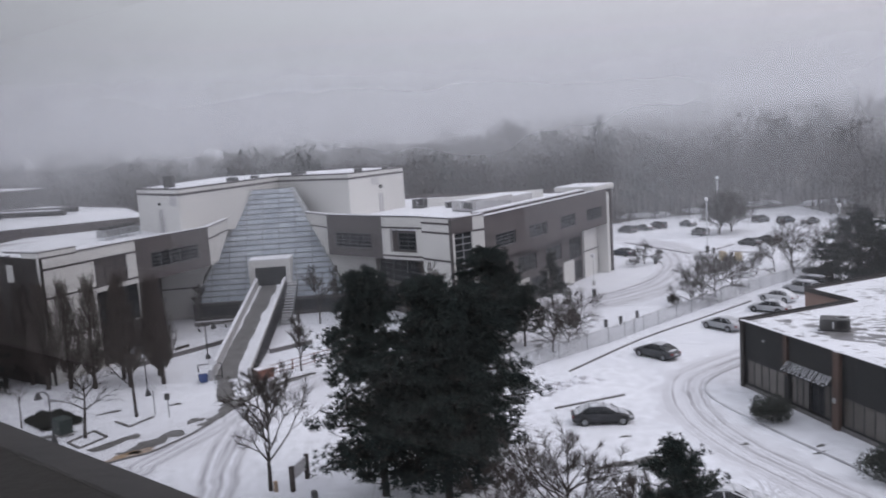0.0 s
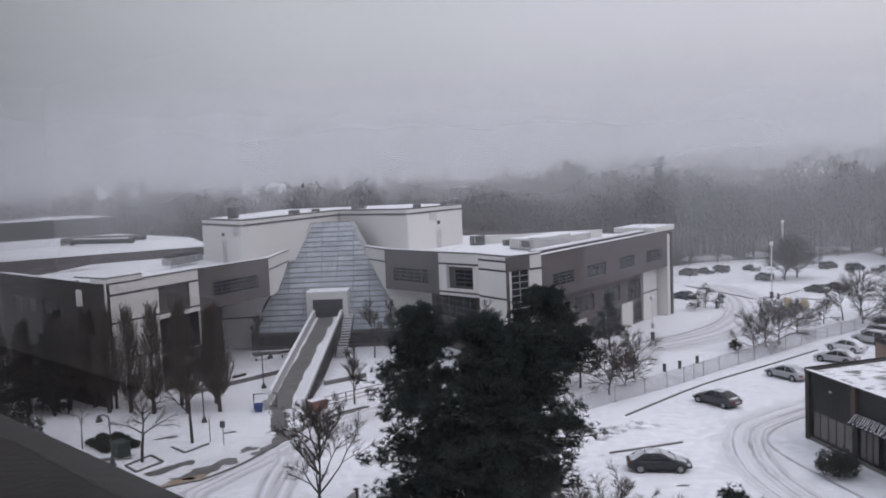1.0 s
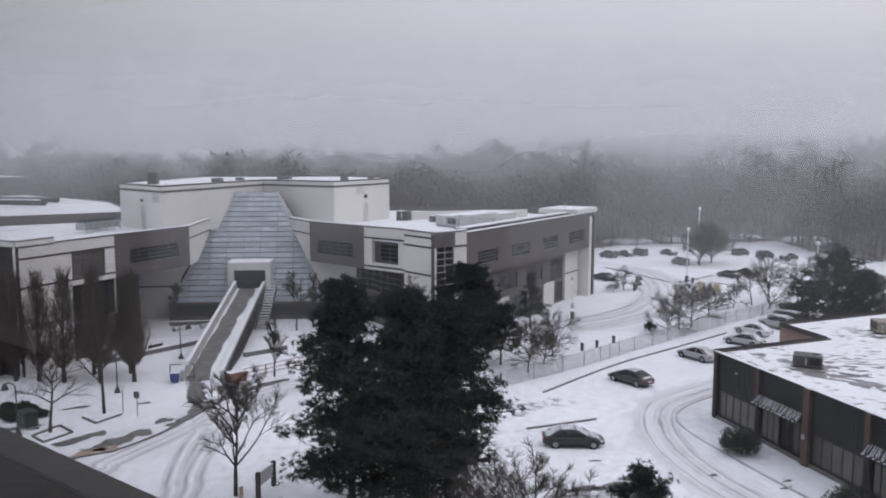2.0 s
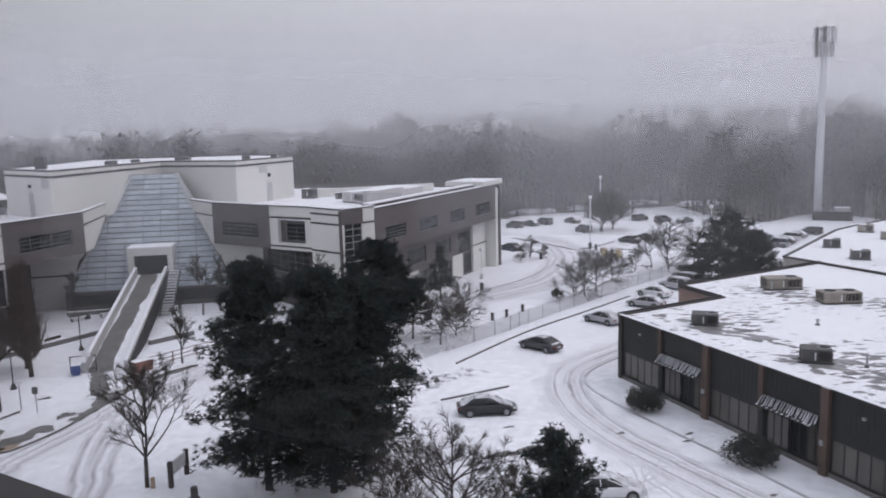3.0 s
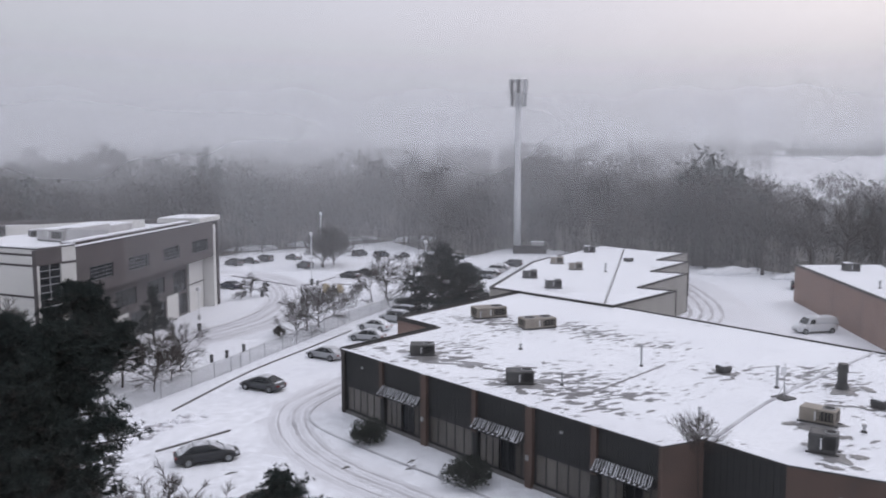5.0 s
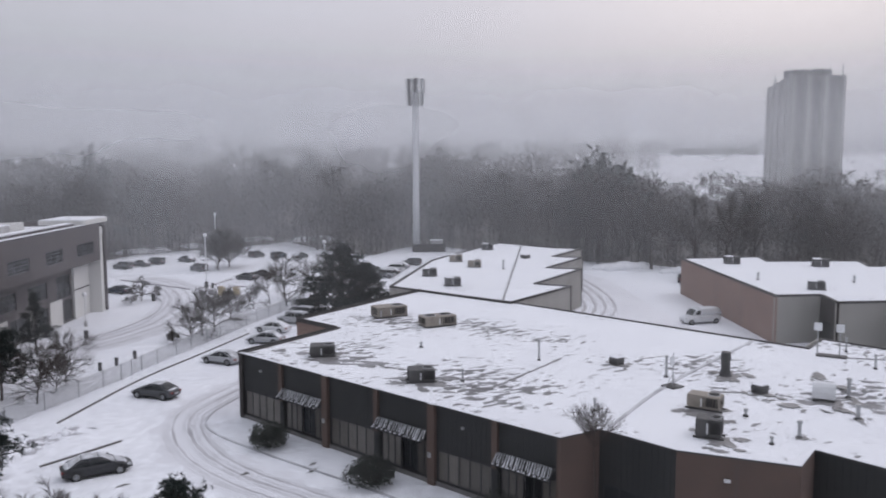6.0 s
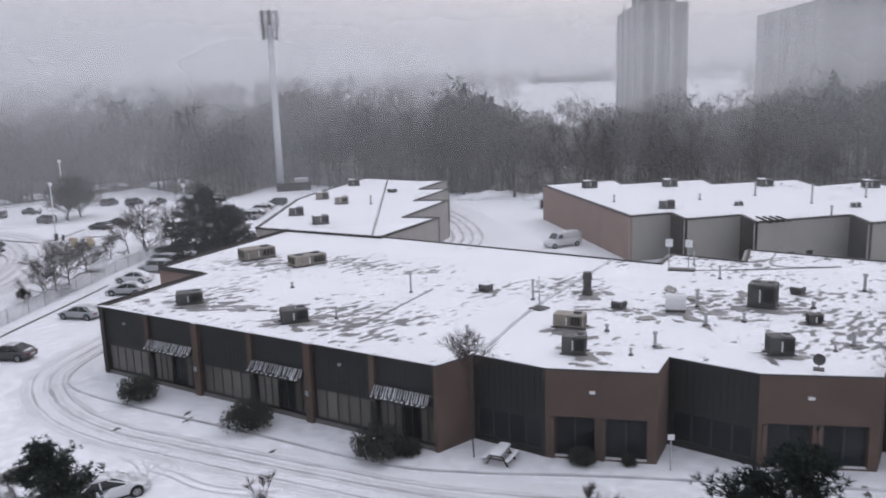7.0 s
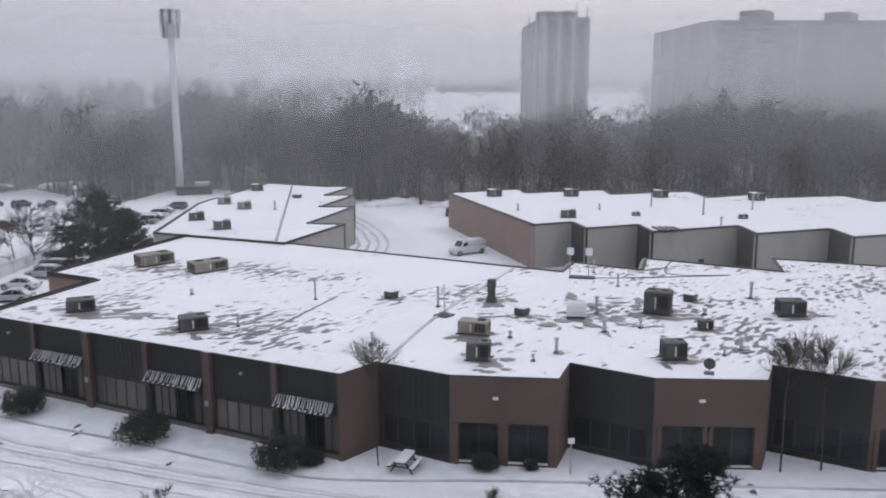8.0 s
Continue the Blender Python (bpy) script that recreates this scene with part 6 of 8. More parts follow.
for k, (x, y, h, r) in enumerate(((-54.5, 82.0, 9.4, 3.4), (-50.0, 80.6, 10.0, 3.2), (-46.6, 79.2, 9.0, 2.8), (-59.5, 84.0, 9.6, 3.4), (-52.2, 79.0, 8.4, 3.0), (-48.4, 83.0, 10.4, 3.0), (-57.0, 79.5, 9.0, 3.2))):
    pine((x, y, 0), h, r, 30 + k, "dark dense spruce against the brick side wall", 0.08, 0.8, 0.55, 0.9, name="spruce_tree", group="spruces by the wall")
for k in range(7):
    pine((-49.5 + 1.25 * k, 73.2 - 0.75 * k, 0), 2.6 + 0.5 * ((k * 7) % 3), 0.75, 40 + k, "small pointed dark cedar in a clipped row", 0.03, 0.9, 0.34, 0.9, name="cedar", group="row of cedars", droop=-0.9)

shrub((23.9, 58.5, 0), 1.8, 2.5, 1, "rounded dark evergreen shrub before the shops")
shrub((26.9, 47.4, 0), 1.9, 2.5, 2, "rounded dark evergreen shrub before the shops")
shrub((30.0, 37.1, 0), 1.95, 2.6, 3, "spreading dark evergreen shrub before the shops")
shrub((31.5, 36.0, 0), 0.9, 1.1, 4, "small snow-dusted shrub beside a larger one")
shrub((37.6, 27.0, 0), 0.95, 1.3, 5, "small dark shrub by the brick piers")
shrub((39.3, 24.9, 0), 0.45, 0.8, 6, "small dark shrub by the brick piers")

for k, (xa, ya, xb, yb) in enumerate(((-37.6, 69.5, -35.2, 67.4), (-37.4, 71.0, -34.9, 68.6), (-36.1, 71.2, -33.3, 68.5))):
    for j in range(4):
        q = j / 3
        shrub((xa + (xb - xa) * q, ya + (yb - ya) * q, 0), 0.55 + 0.06 * ((j + k) % 2), 0.68 + 0.08 * (j % 2), 20 + 4 * k + j, "low dark juniper in a short row beside the green cabinet", group="junipers")

# bare trees
bare_tree("bare_tree", (-12.6, 51.7, 0), 8.2, 101, "small bare spreading tree by the drive", 0.60, 0.24, 16, 38, 5, 4, 0.22, 0.125)
bare_tree("bare_tree", (5.4, 37.6, 0), 8.0, 102, "bare spreading tree with fine twigs below the window", 0.64, 0.20, 20, 48, 5, 4, 0.12, 0.11)
bare_tree("bare_tree", (2.6, 39.6, 0), 6.6, 103, "bare bushy young tree with fine twigs", 0.62, 0.15, 13, 46, 5, 4, 0.12, 0.08)
bare_tree("bare_tree", (8.3, 38.4, 0), 5.4, 104, "bare bushy young tree with fine twigs", 0.62, 0.15, 12, 44, 5, 4, 0.12, 0.07)
bare_tree("bare_tree", (-37.9, 68.3, 0), 4.2, 105, "thin bare sapling in the snow", 0.42, 0.3, 6, 40, 5, 2, 0.1, 0.06)
bare_tree("bare_tree", (-30.7, 64.6, 0), 5.9, 106, "small bare street tree in a square bed", 0.60, 0.36, 8, 52, 6, 3, 0.08, 0.12)
bare_tree("bare_tree", (-28.2, 69.4, 0), 7.2, 107, "bare street tree in a square bed", 0.58, 0.34, 9, 50, 6, 3, 0.08, 0.13)
bare_tree("bare_tree", (33.9, 32.6, 0), 8.4, 108, "small bare tree against the shop wall", 0.26, 0.64, 20, 46, 5, 3, 0.28, 0.038, shrink=0.58)
bare_tree("bare_tree", (48.6, 12.8, 0), 8.8, 109, "bare round-headed tree before the dark shopfront", 0.30, 0.58, 18, 44, 6, 3, 0.25, 0.05, shrink=0.62)
bare_tree("bare_tree", (50.3, 10.9, 0), 8.5, 112, "bare round-headed tree before the dark shopfront", 0.30, 0.58, 17, 44, 6, 3, 0.25, 0.05, shrink=0.62)
bare_tree("bare_tree", (15.2, 26.7, 0), 8.0, 110, "bare tree whose top twigs reach below the window", 0.36, 0.4, 8, 40, 3, 4, 0.25, 0.05)
bare_tree("bare_tree", (23.4, 16.2, 0), 8.0, 111, "bare tree whose top twigs reach below the window", 0.36, 0.45, 8, 38, 3, 4, 0.25, 0.05)
for k, (x, y, h, sp) in enumerate(((31.2, 100.6, 4.6, 0.8), (33.2, 102.4, 5.6, 0.8), (35.2, 103.6, 5.6, 0.8), (39.7, 109.7, 4.6, 0.8), (14.5, 88.8, 5.0, 0.75), (10.8, 81.9, 5.2, 0.75), (13.0, 85.4, 3.6, 0.8), (28.7, 99.6, 1.5, 0.7), (46.0, 117.0, 3.4, 0.6), (49.5, 119.0, 5.6, 0.6), (53.5, 122.5, 7.6, 0.62), (56.5, 119.0, 7.2, 0.62), (51.0, 116.0, 6.4, 0.62), (61, 116.5, 7.0, 0.6), (33.6, 133.4, 4.2, 0.5), (31.5, 131.5, 2.6, 0.5), (36.0, 134.0, 2.2, 0.5), (44.5, 123.5, 2.4, 0.6), (65, 119, 6.0, 0.6))):
    bare_tree("bare_tree", (x, y, 0), h, 200 + k, "low bare crooked tree beside the fence" if y < 115 else "bare twiggy tree at the edge of the car park", sp * 1.0, 0.05 + 0.03 * (k % 3), 13 + k % 4, 52, 6, 3, 0.08, 0.013 * h + 0.02, group="trees along the fence", shrink=0.62, twig=1.7, twig_mat=BARK, crook=0.36)
for k, (x, y, h) in enumerate(((-33.0, 106.5, 5.5), (-16.6, 103.0, 8.2), (-14.6, 104.5, 7.4), (-1.5, 88.4, 9.8), (-4.2, 90.0, 6.5), (1.8, 86.6, 7.0), (-12.5, 100.5, 3.0))):
    bare_tree("bare_tree", (x, y, 0), h, 240 + k, "slender bare tree with upright twigs before the offices", 0.42, 0.18, 9, 22, 7, 3, 0.25, 0.012 * h, group="trees before the offices", twig=1.8)
for k, (x, y, h) in enumerate(((57.0, 164.0, 8.6), (60.5, 167.0, 8.6))):
    bare_tree("bare_tree", (x, y, 0), h, 260 + k, "dense round bare tree on a car park island", 0.62, 0.10, 44, 52, 12, 3, 0.12, 0.16, group="car park trees", twig_mat=BARK)

# the row of upright dark trees before the left wing


def columnar_tree(at, h, R, seed, label):
    """A straight trunk under an egg-shaped crown of steep fine twigs that thins out towards its tip."""
    rnd = random.Random(seed)
    t = thing("columnar_tree", at, 0, label, "tree", "row of upright trees")
    tr = Shape()
    line = limb(tr, (0, 0, -0.1), (0, 0, 1), h * 0.9, 0.24, 0.03, rnd, 0.03, 8, 8)
    part("trunk", tr, BARK, t, smooth=True)
    cr = Shape()
    for k in range(520):
        q = rnd.uniform(0, 1) ** 1.35
        z = h * (0.15 + 0.72 * q)
        wide = R * min(1.0, 0.35 + q * 4.0) * (1 - q) ** 0.75 + 0.12
        a, rad = rnd.uniform(0, 6.283), wide * math.sqrt(rnd.uniform(0.0, 1.0))
        i = min(int(z / (h * 0.9) * 8), 7)
        c = line[i].lerp(line[i + 1], z / (h * 0.9) * 8 - i)
        p = c + Vector((math.cos(a) * rad, math.sin(a) * rad, 0))
        d = Vector((math.cos(a) * 0.28, math.sin(a) * 0.28, 1.0))
        ln = rnd.uniform(0.7, 1.5) * (0.6 + 0.05 * h)
        if k % 6 == 0:
            cr.tube(c - Vector((0, 0, 0.6 * rad + 0.2)), p, 0.045, 0.03, 3, False)
        pts = limb(cr, p, d, ln, 0.03, 0.012, rnd, 0.14, 2, 3)
        for m in range(3):
            e = pts[0].lerp(pts[2], rnd.uniform(0.1, 0.9))
            v = Vector((rnd.gauss(0, 0.42), rnd.gauss(0, 0.42), 1.0)).normalized()
            cr.tube(e, e + v * ln * rnd.uniform(0.3, 0.6), 0.02, 0.008, 3, False)
    part("crown", cr, WITHERED, t, "dense upright fine twigs")
    return t


for k, (x, y, h, r) in enumerate(((-43.8, 82.2, 11.0, 1.7), (-41.1, 80.0, 11.4, 1.6), (-38.7, 79.8, 11.6, 1.6), (-36.0, 79.3, 12.0, 1.5), (-32.3, 79.0, 12.2, 1.75), (-29.1, 79.4, 12.0, 1.6), (-34.2, 82.2, 10.8, 1.6), (-46.2, 81.4, 10.8, 1.7), (-48.4, 82.6, 10.6, 1.7), (-50.4, 81.0, 10.2, 1.7), (-30.6, 82.6, 10.4, 1.6))):
    columnar_tree((x, y, 0), h, r, 300 + k, "narrow upright tree with dense fine dark twigs")
bare_tree("columnar_tree", (-15.4, 81.0, 0), 6.6, 320, "narrow upright bare tree beside the ramp", 0.36, 0.14, 14, 18, 8, 3, 0.4, 0.09, group="row of upright trees")

# ---- the woods ----


def wood_template(rnd, h, twigs, evergreen=False):
    """One tree of the woods as points and triangles: a trunk, and slivers for twigs or needle sprays."""
    v, f = [], []
    for a in (0.0, 1.57):
        k = len(v)
        c, s = math.cos(a) * h * 0.010, math.sin(a) * h * 0.010
        v.extend([np.array((-c, -s, -1.0)), np.array((c, s, -1.0)), np.array((0, 0, h * 0.9))])
        f.append((k, k + 1, k + 2))
    R = h * rnd.uniform(0.24, 0.32)
    wide = max(6, twigs // 4)
    lobes = [(rnd.uniform(0, 6.283), rnd.uniform(0.2, 0.75) * R, h * rnd.uniform(0.38, 0.82), R * rnd.uniform(0.45, 0.7)) for _ in range(7)] + [(0.0, 0.0, h * 0.84, R * 0.6)]
    for k in range(twigs):
        a, off, z, rr = lobes[rnd.randint(len(lobes))]
        c = np.array((math.cos(a) * off, math.sin(a) * off, z))
        u = rnd.normal(size=3)
        u[2] = u[2] * 0.8 + (0.0 if evergreen else 0.35)
        u /= np.linalg.norm(u) + 1e-9
        p = c + u * rr * rnd.uniform(0.0, 1.0) ** 0.6
        if k % 5 == 0:
            p = np.array((0, 0, h * rnd.uniform(0.08, 0.5)))
            u = np.array((math.cos(k), math.sin(k), rnd.uniform(0.2, 0.9)))
        ln = rr * rnd.uniform(0.14, 0.30) if not evergreen else rr * rnd.uniform(0.16, 0.32)
        e = p + (u + rnd.normal(size=3) * 0.3) * ln
        o = np.cross(e - p, rnd.normal(size=3))
        o = o / (np.linalg.norm(o) + 1e-9) * (rnd.uniform(0.05, 0.11) if not evergreen else rnd.uniform(0.10, 0.19)) * h / 16
        if k < wide:
            p, o = c + u * rr * 0.55 * rnd.uniform(0, 1), o * 3.0
            e = p + np.array((u[0] * 0.6, u[1] * 0.6, rnd.uniform(-1.6, 0.5))) * rr * 0.8
        n = len(v)
        v.extend([p - o, p + o, e])
        f.append((n, n + 1, n + 2))
    return np.array(v), np.array(f)


def woods(name, spots, templates, mat_, label):
    """Many trees in one mesh: spots of x, y, z, scale, turn, template."""
    vs, fs, n = [], [], 0
    for x, y, z, s, a, k in spots:
        v, f = templates[k]
        c, sn = math.cos(a), math.sin(a)
        w = np.empty_like(v)
        w[:, 0] = (v[:, 0] * c - v[:, 1] * sn) * s + x
        w[:, 1] = (v[:, 0] * sn + v[:, 1] * c) * s + y
        w[:, 2] = v[:, 2] * s + z
        vs.append(w)
        fs.append(f + n)
        n += len(v)
    V, F = np.concatenate(vs).astype(np.float32), np.concatenate(fs).astype(np.int32)
    me = bpy.data.meshes.new(name)
    me.vertices.add(len(V))
    me.vertices.foreach_set("co", V.ravel())
    me.loops.add(F.size)
    me.loops.foreach_set("vertex_index", F.ravel())
    me.polygons.add(len(F))
    me.polygons.foreach_set("loop_start", np.arange(0, F.size, 3, dtype=np.int32))
    me.update(calc_edges=True)
    me.materials.append(mat_)
    return tagged(new(name, me), label, "woods", kind="stuff")


def wood_edge(az):
    """Distance at which the woods begin, by compass bearing in degrees."""
    return float(np.interp(az, [-75, -35, -20, -8, 0, 8, 14, 20, 24, 27, 30, 33, 36, 40, 44, 49, 53, 60, 68, 76, 90, 110], [150, 215, 185, 170, 168, 175, 205, 214, 226, 196, 190, 214, 204, 186, 180, 176, 170, 164, 166, 166, 170, 170]))


nr = np.random.RandomState(7)
NEAR = [wood_template(nr, nr.uniform(15, 22), 460) for _ in range(10)]
MID = [wood_template(nr, nr.uniform(17, 25), 130) for _ in range(7)]
SMALL = [wood_template(nr, nr.uniform(15, 22), 64) for _ in range(6)]
GREEN = [wood_template(nr, nr.uniform(17, 22), 300, True) for _ in range(5)]
BRUSH = [wood_template(nr, nr.uniform(6, 10), 90) for _ in range(5)]


def low_stretch(az):
    """How tall the crowns stand by bearing: lower where the far field opens behind them."""
    return float(np.interp(az, [-48, -10, 5, 36, 44, 48, 50, 56, 60, 66, 72], [1.05, 1.08, 1.2, 1.32, 1.26, 1.14, 1.0, 0.95, 0.98, 1.06, 1.15]))


spots, green = [], []
for k in range(1700):
    az = nr.uniform(-48, 98)
    e = wood_edge(az)
    d = e + 105 * nr.uniform(0, 1) ** 1.2
    x, y = d * math.sin(radians(az)), d * math.cos(radians(az))
    clump = math.sin(az * 0.55 + 1.0) + math.sin(az * 0.23 + d * 0.05) + 0.5 * math.sin(az * 1.7)
    sc = (0.86 + 0.17 * clump * 0.6 + nr.uniform(-0.18, 0.18)) * (0.78 if d < e + 8 else 1.0) * low_stretch(az)
    row = (x, y, land(x, y), min(1.32, max(0.5, sc)), nr.uniform(0, 6.28), nr.randint(10))
    if clump > 0.7 and nr.uniform() < 0.45 and d > e + 6:
        green.append(row[:5] + (row[5] // 2,))
    else:
        spots.append(row)
woods("woods_near", spots, NEAR, WOODS, "dense bare grey-brown woods behind the buildings")
woods("evergreen_woods", green, GREEN, FAR_GREEN, "dark evergreens standing among the bare woods")
spots = []
for k in range(2700):
    az = nr.uniform(-48, 98)
    d = wood_edge(az) + 70 + 420 * nr.uniform(0, 1) ** 1.25
    x, y = d * math.sin(radians(az)), d * math.cos(radians(az))
    if 47 < az < 66 and d > 330 + 25 * math.sin(az):
        continue
    clump = math.sin(az * 0.4 + d * 0.02) + math.sin(az * 0.9 - d * 0.013)
    sc = (1.0 + 0.14 * clump + nr.uniform(-0.15, 0.15)) * (0.85 * low_stretch(az) - (0.04 if 49 < az < 62 else 0.0))
    spots.append((x, y, land(x, y), sc, nr.uniform(0, 6.28), nr.randint(7)))
for k in range(650):
    az = nr.uniform(-48, 4)
    d = wood_edge(az) + 60 + 260 * nr.uniform(0, 1)
    x, y = d * math.sin(radians(az)), d * math.cos(radians(az))
    spots.append((x, y, land(x, y), nr.uniform(0.9, 1.2), nr.uniform(0, 6.28), nr.randint(7)))
woods("woods_far", spots, MID, WOODS, "bare woods fading into mist across the valley")
spots = []
for k in range(3000):
    az = nr.uniform(-48, 98)
    d = nr.uniform(560, 1650)
    if 49.8 < az < 64.5 and d < 1040:
        continue
    if d > 1240 and 40 < az < 70:
        d = nr.uniform(1050, 1240)
    if d < 1000 and math.sin(az * 0.9) + math.sin(d * 0.013 + az * 0.4) > 1.1:
        continue
    x, y = d * math.sin(radians(az)), d * math.cos(radians(az))
    spots.append((x, y, land(x, y), nr.uniform(0.9, 1.35) if d > 1040 else nr.uniform(0.7, 1.15), nr.uniform(0, 6.28), nr.randint(6)))
for k in range(2300):
    az = nr.uniform(4, 98)
    d = nr.choice((640.0, 760.0, 900.0, 1060.0, 1150.0, 1220.0)) + nr.uniform(-18, 18) + 30 * math.sin(az * 0.35)
    if 49.8 < az < 64.5 and d < 1050:
        continue
    x, y = d * math.sin(radians(az)), d * math.cos(radians(az))
    spots.append((x, y, land(x, y), nr.uniform(0.75, 1.2), nr.uniform(0, 6.28), nr.randint(6)))
woods("woods_hillside", spots, SMALL, WOODS, "scattered woods on the misty far hillside")
brush = []
for k in range(1700):
    az = nr.uniform(-48, 98)
    d = wood_edge(az) + nr.uniform(-1, 1) * 2.0 + 24 * nr.uniform(0, 1) ** 1.6
    x, y = d * math.sin(radians(az)), d * math.cos(radians(az))
    brush.append((x, y, -2.0, nr.uniform(0.5, 1.1), nr.uniform(0, 6.28), nr.randint(5)))
woods("undergrowth", brush, BRUSH, WOODS, "tangled bare undergrowth along the edge of the woods")
# dark sheet laid over the snow for the shade under the trees
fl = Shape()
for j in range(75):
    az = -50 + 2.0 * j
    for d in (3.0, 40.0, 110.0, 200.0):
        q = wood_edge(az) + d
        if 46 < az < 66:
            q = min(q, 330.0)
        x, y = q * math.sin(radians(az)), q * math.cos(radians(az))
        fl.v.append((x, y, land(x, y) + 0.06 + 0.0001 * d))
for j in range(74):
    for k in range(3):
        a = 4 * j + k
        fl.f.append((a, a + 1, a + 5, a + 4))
single("forest_floor", fl, FLOOR_SHADE, "dark brown sheet with patches of snow, painted as shade under the woods", "forest floor", kind="structure")
# a few heavier trees that stand out before the woods
for k, (az, d, h) in enumerate(((52.4, 168, 16.5), (54.4, 166, 18.0), (56.1, 167, 16.5), (49.5, 172, 16), (39.0, 183, 14), (41.0, 181, 13), (66.0, 165, 14), (61.5, 166, 16))):
    bare_tree("bare_tree", (d * math.sin(radians(az)), d * math.cos(radians(az)), 0), h, 400 + k, "tall bare forked tree at the edge of the woods", 0.45, 0.3, 12, 45, 7, 3, 0.1, 0.018 * h, group="trees at the wood's edge", twig_mat=BARK)

# ---- rooftop plant ----


def hvac(at, rz, lx, ly, h, mat_, label, fans=1, group="rooftop units"):
    """A packaged rooftop unit: curb, casing, louvred side, fan ring, patch of snow."""
    t = thing("rooftop_unit", at, rz, label, "rooftop unit", group)
    part("curb", Shape().box(-lx / 2 + 0.08, -ly / 2 + 0.08, -0.02, lx / 2 - 0.08, ly / 2 - 0.08, 0.18), UNIT_GREY, t)
    part("casing", Shape().cut_box(-lx / 2, -ly / 2, 0.18, lx / 2, ly / 2, h, 0.04), mat_, t)
    for sx in (-1, 1):
        lv = part("louvre_panel", Shape().box(min(sx * lx / 2, sx * (lx / 2 + 0.02)), -ly * 0.36, h * 0.32, max(sx * lx / 2, sx * (lx / 2 + 0.02)), ly * 0.36, h * 0.86), BLACK, t)
        for k in range(5):
            z = h * (0.36 + 0.1 * k)
            x0, x1 = sorted((sx * (lx / 2 + 0.02), sx * (lx / 2 + 0.045)))
            part("slat", Shape().box(x0, -ly * 0.35, z, x1, ly * 0.35, z + 0.025), mat_, lv)
    part("panel_seam", Shape().box(-0.02, -ly / 2 - 0.012, 0.2, 0.02, -ly / 2, h - 0.06), BLACK, t)
    for sy in (-1, 1):
        y0, y1 = sorted((sy * ly / 2, sy * (ly / 2 + 0.02)))
        cg = part("coil_guard", Shape().box(lx * 0.06, y0, h * 0.3, lx * 0.44, y1, h * 0.88), BLACK, t)
        for k in range(4):
            y2, y3 = sorted((sy * (ly / 2 + 0.02), sy * (ly / 2 + 0.04)))
            part("guard_bar", Shape().box(lx * (0.09 + 0.1 * k), y2, h * 0.3, lx * (0.105 + 0.1 * k), y3, h * 0.88), mat_, cg)
        part("skid", Shape().box(-lx / 2 - 0.15, sy * ly * 0.36 - 0.06, -0.02, lx / 2 + 0.15, sy * ly * 0.36 + 0.06, 0.1), UNIT_GREY, t)
    part("access_panel", Shape().box(-lx * 0.34, -ly / 2 - 0.02, h * 0.3, -lx * 0.1, -ly / 2, h * 0.8), mat_, t)
    part("conduit", Shape().box(-lx * 0.07, -ly / 2 - 0.06, h * 0.28, -lx * 0.07 + 0.09, -ly / 2, h * 0.8), WHITE_PAINT, t, "white conduit cover")
    for k in range(fans):
        fx = lx * (0.26 if fans == 1 else (-0.25 + 0.5 * k))
        r = min(lx * 0.2, ly * 0.32)
        part("fan_ring", Shape().tube((fx, 0, h - 0.01), (fx, 0, h + 0.05), r * 1.1, r * 1.1, 14), STEEL, t)
        part("fan_guard", Shape().tube((fx, 0, h + 0.05), (fx, 0, h + 0.062), r * 0.92, r * 0.92, 14), BLACK, t)
    if group != "rooftop units":
        part("snow_patch", Shape().cut_box(-lx * 0.48, -ly * 0.47, h, lx * (0.02 if fans == 1 else -0.46) + 0.02, ly * 0.47, h + 0.06, 0.025), SNOW_CAP, t)
    return t


ZR = ZS - 0.12


def thaw_patches(spots, z, seed):
    """Ragged wet patches where the roof snow has melted beside warm units and pipes."""
    rnd = random.Random(seed)
    s, lift = Shape(), 0.024
    for x, y, size in spots:
        for k in range(4):
            r = size * (1.0 if k == 0 else rnd.uniform(0.25, 0.5))
            far = 0.0 if k == 0 else size * rnd.uniform(0.9, 1.6)
            a0 = rnd.uniform(0, 6.283)
            cx, cy = x + far * math.cos(a0), y + far * math.sin(a0)
            ph, lift = rnd.uniform(0, 6.283), lift + 0.0007
            turn, flat = rnd.uniform(0, 3.14), rnd.uniform(0.5, 0.85)
            rim = []
            for j in range(26):
                a = 6.283 * j / 26
                q = r * (0.78 + 0.2 * math.sin(2 * a + ph) + 0.14 * math.sin(5 * a + 2 * ph) + rnd.uniform(-0.12, 0.12))
                u0, v0 = q * math.cos(a), q * flat * math.sin(a)
                rim.append((cx + u0 * math.cos(turn) - v0 * math.sin(turn), cy + u0 * math.sin(turn) + v0 * math.cos(turn), z + lift))
            s.add([(cx, cy, z + lift)] + rim, [(0, 1 + j, 1 + (j + 1) % 26) for j in range(26)])
    return s


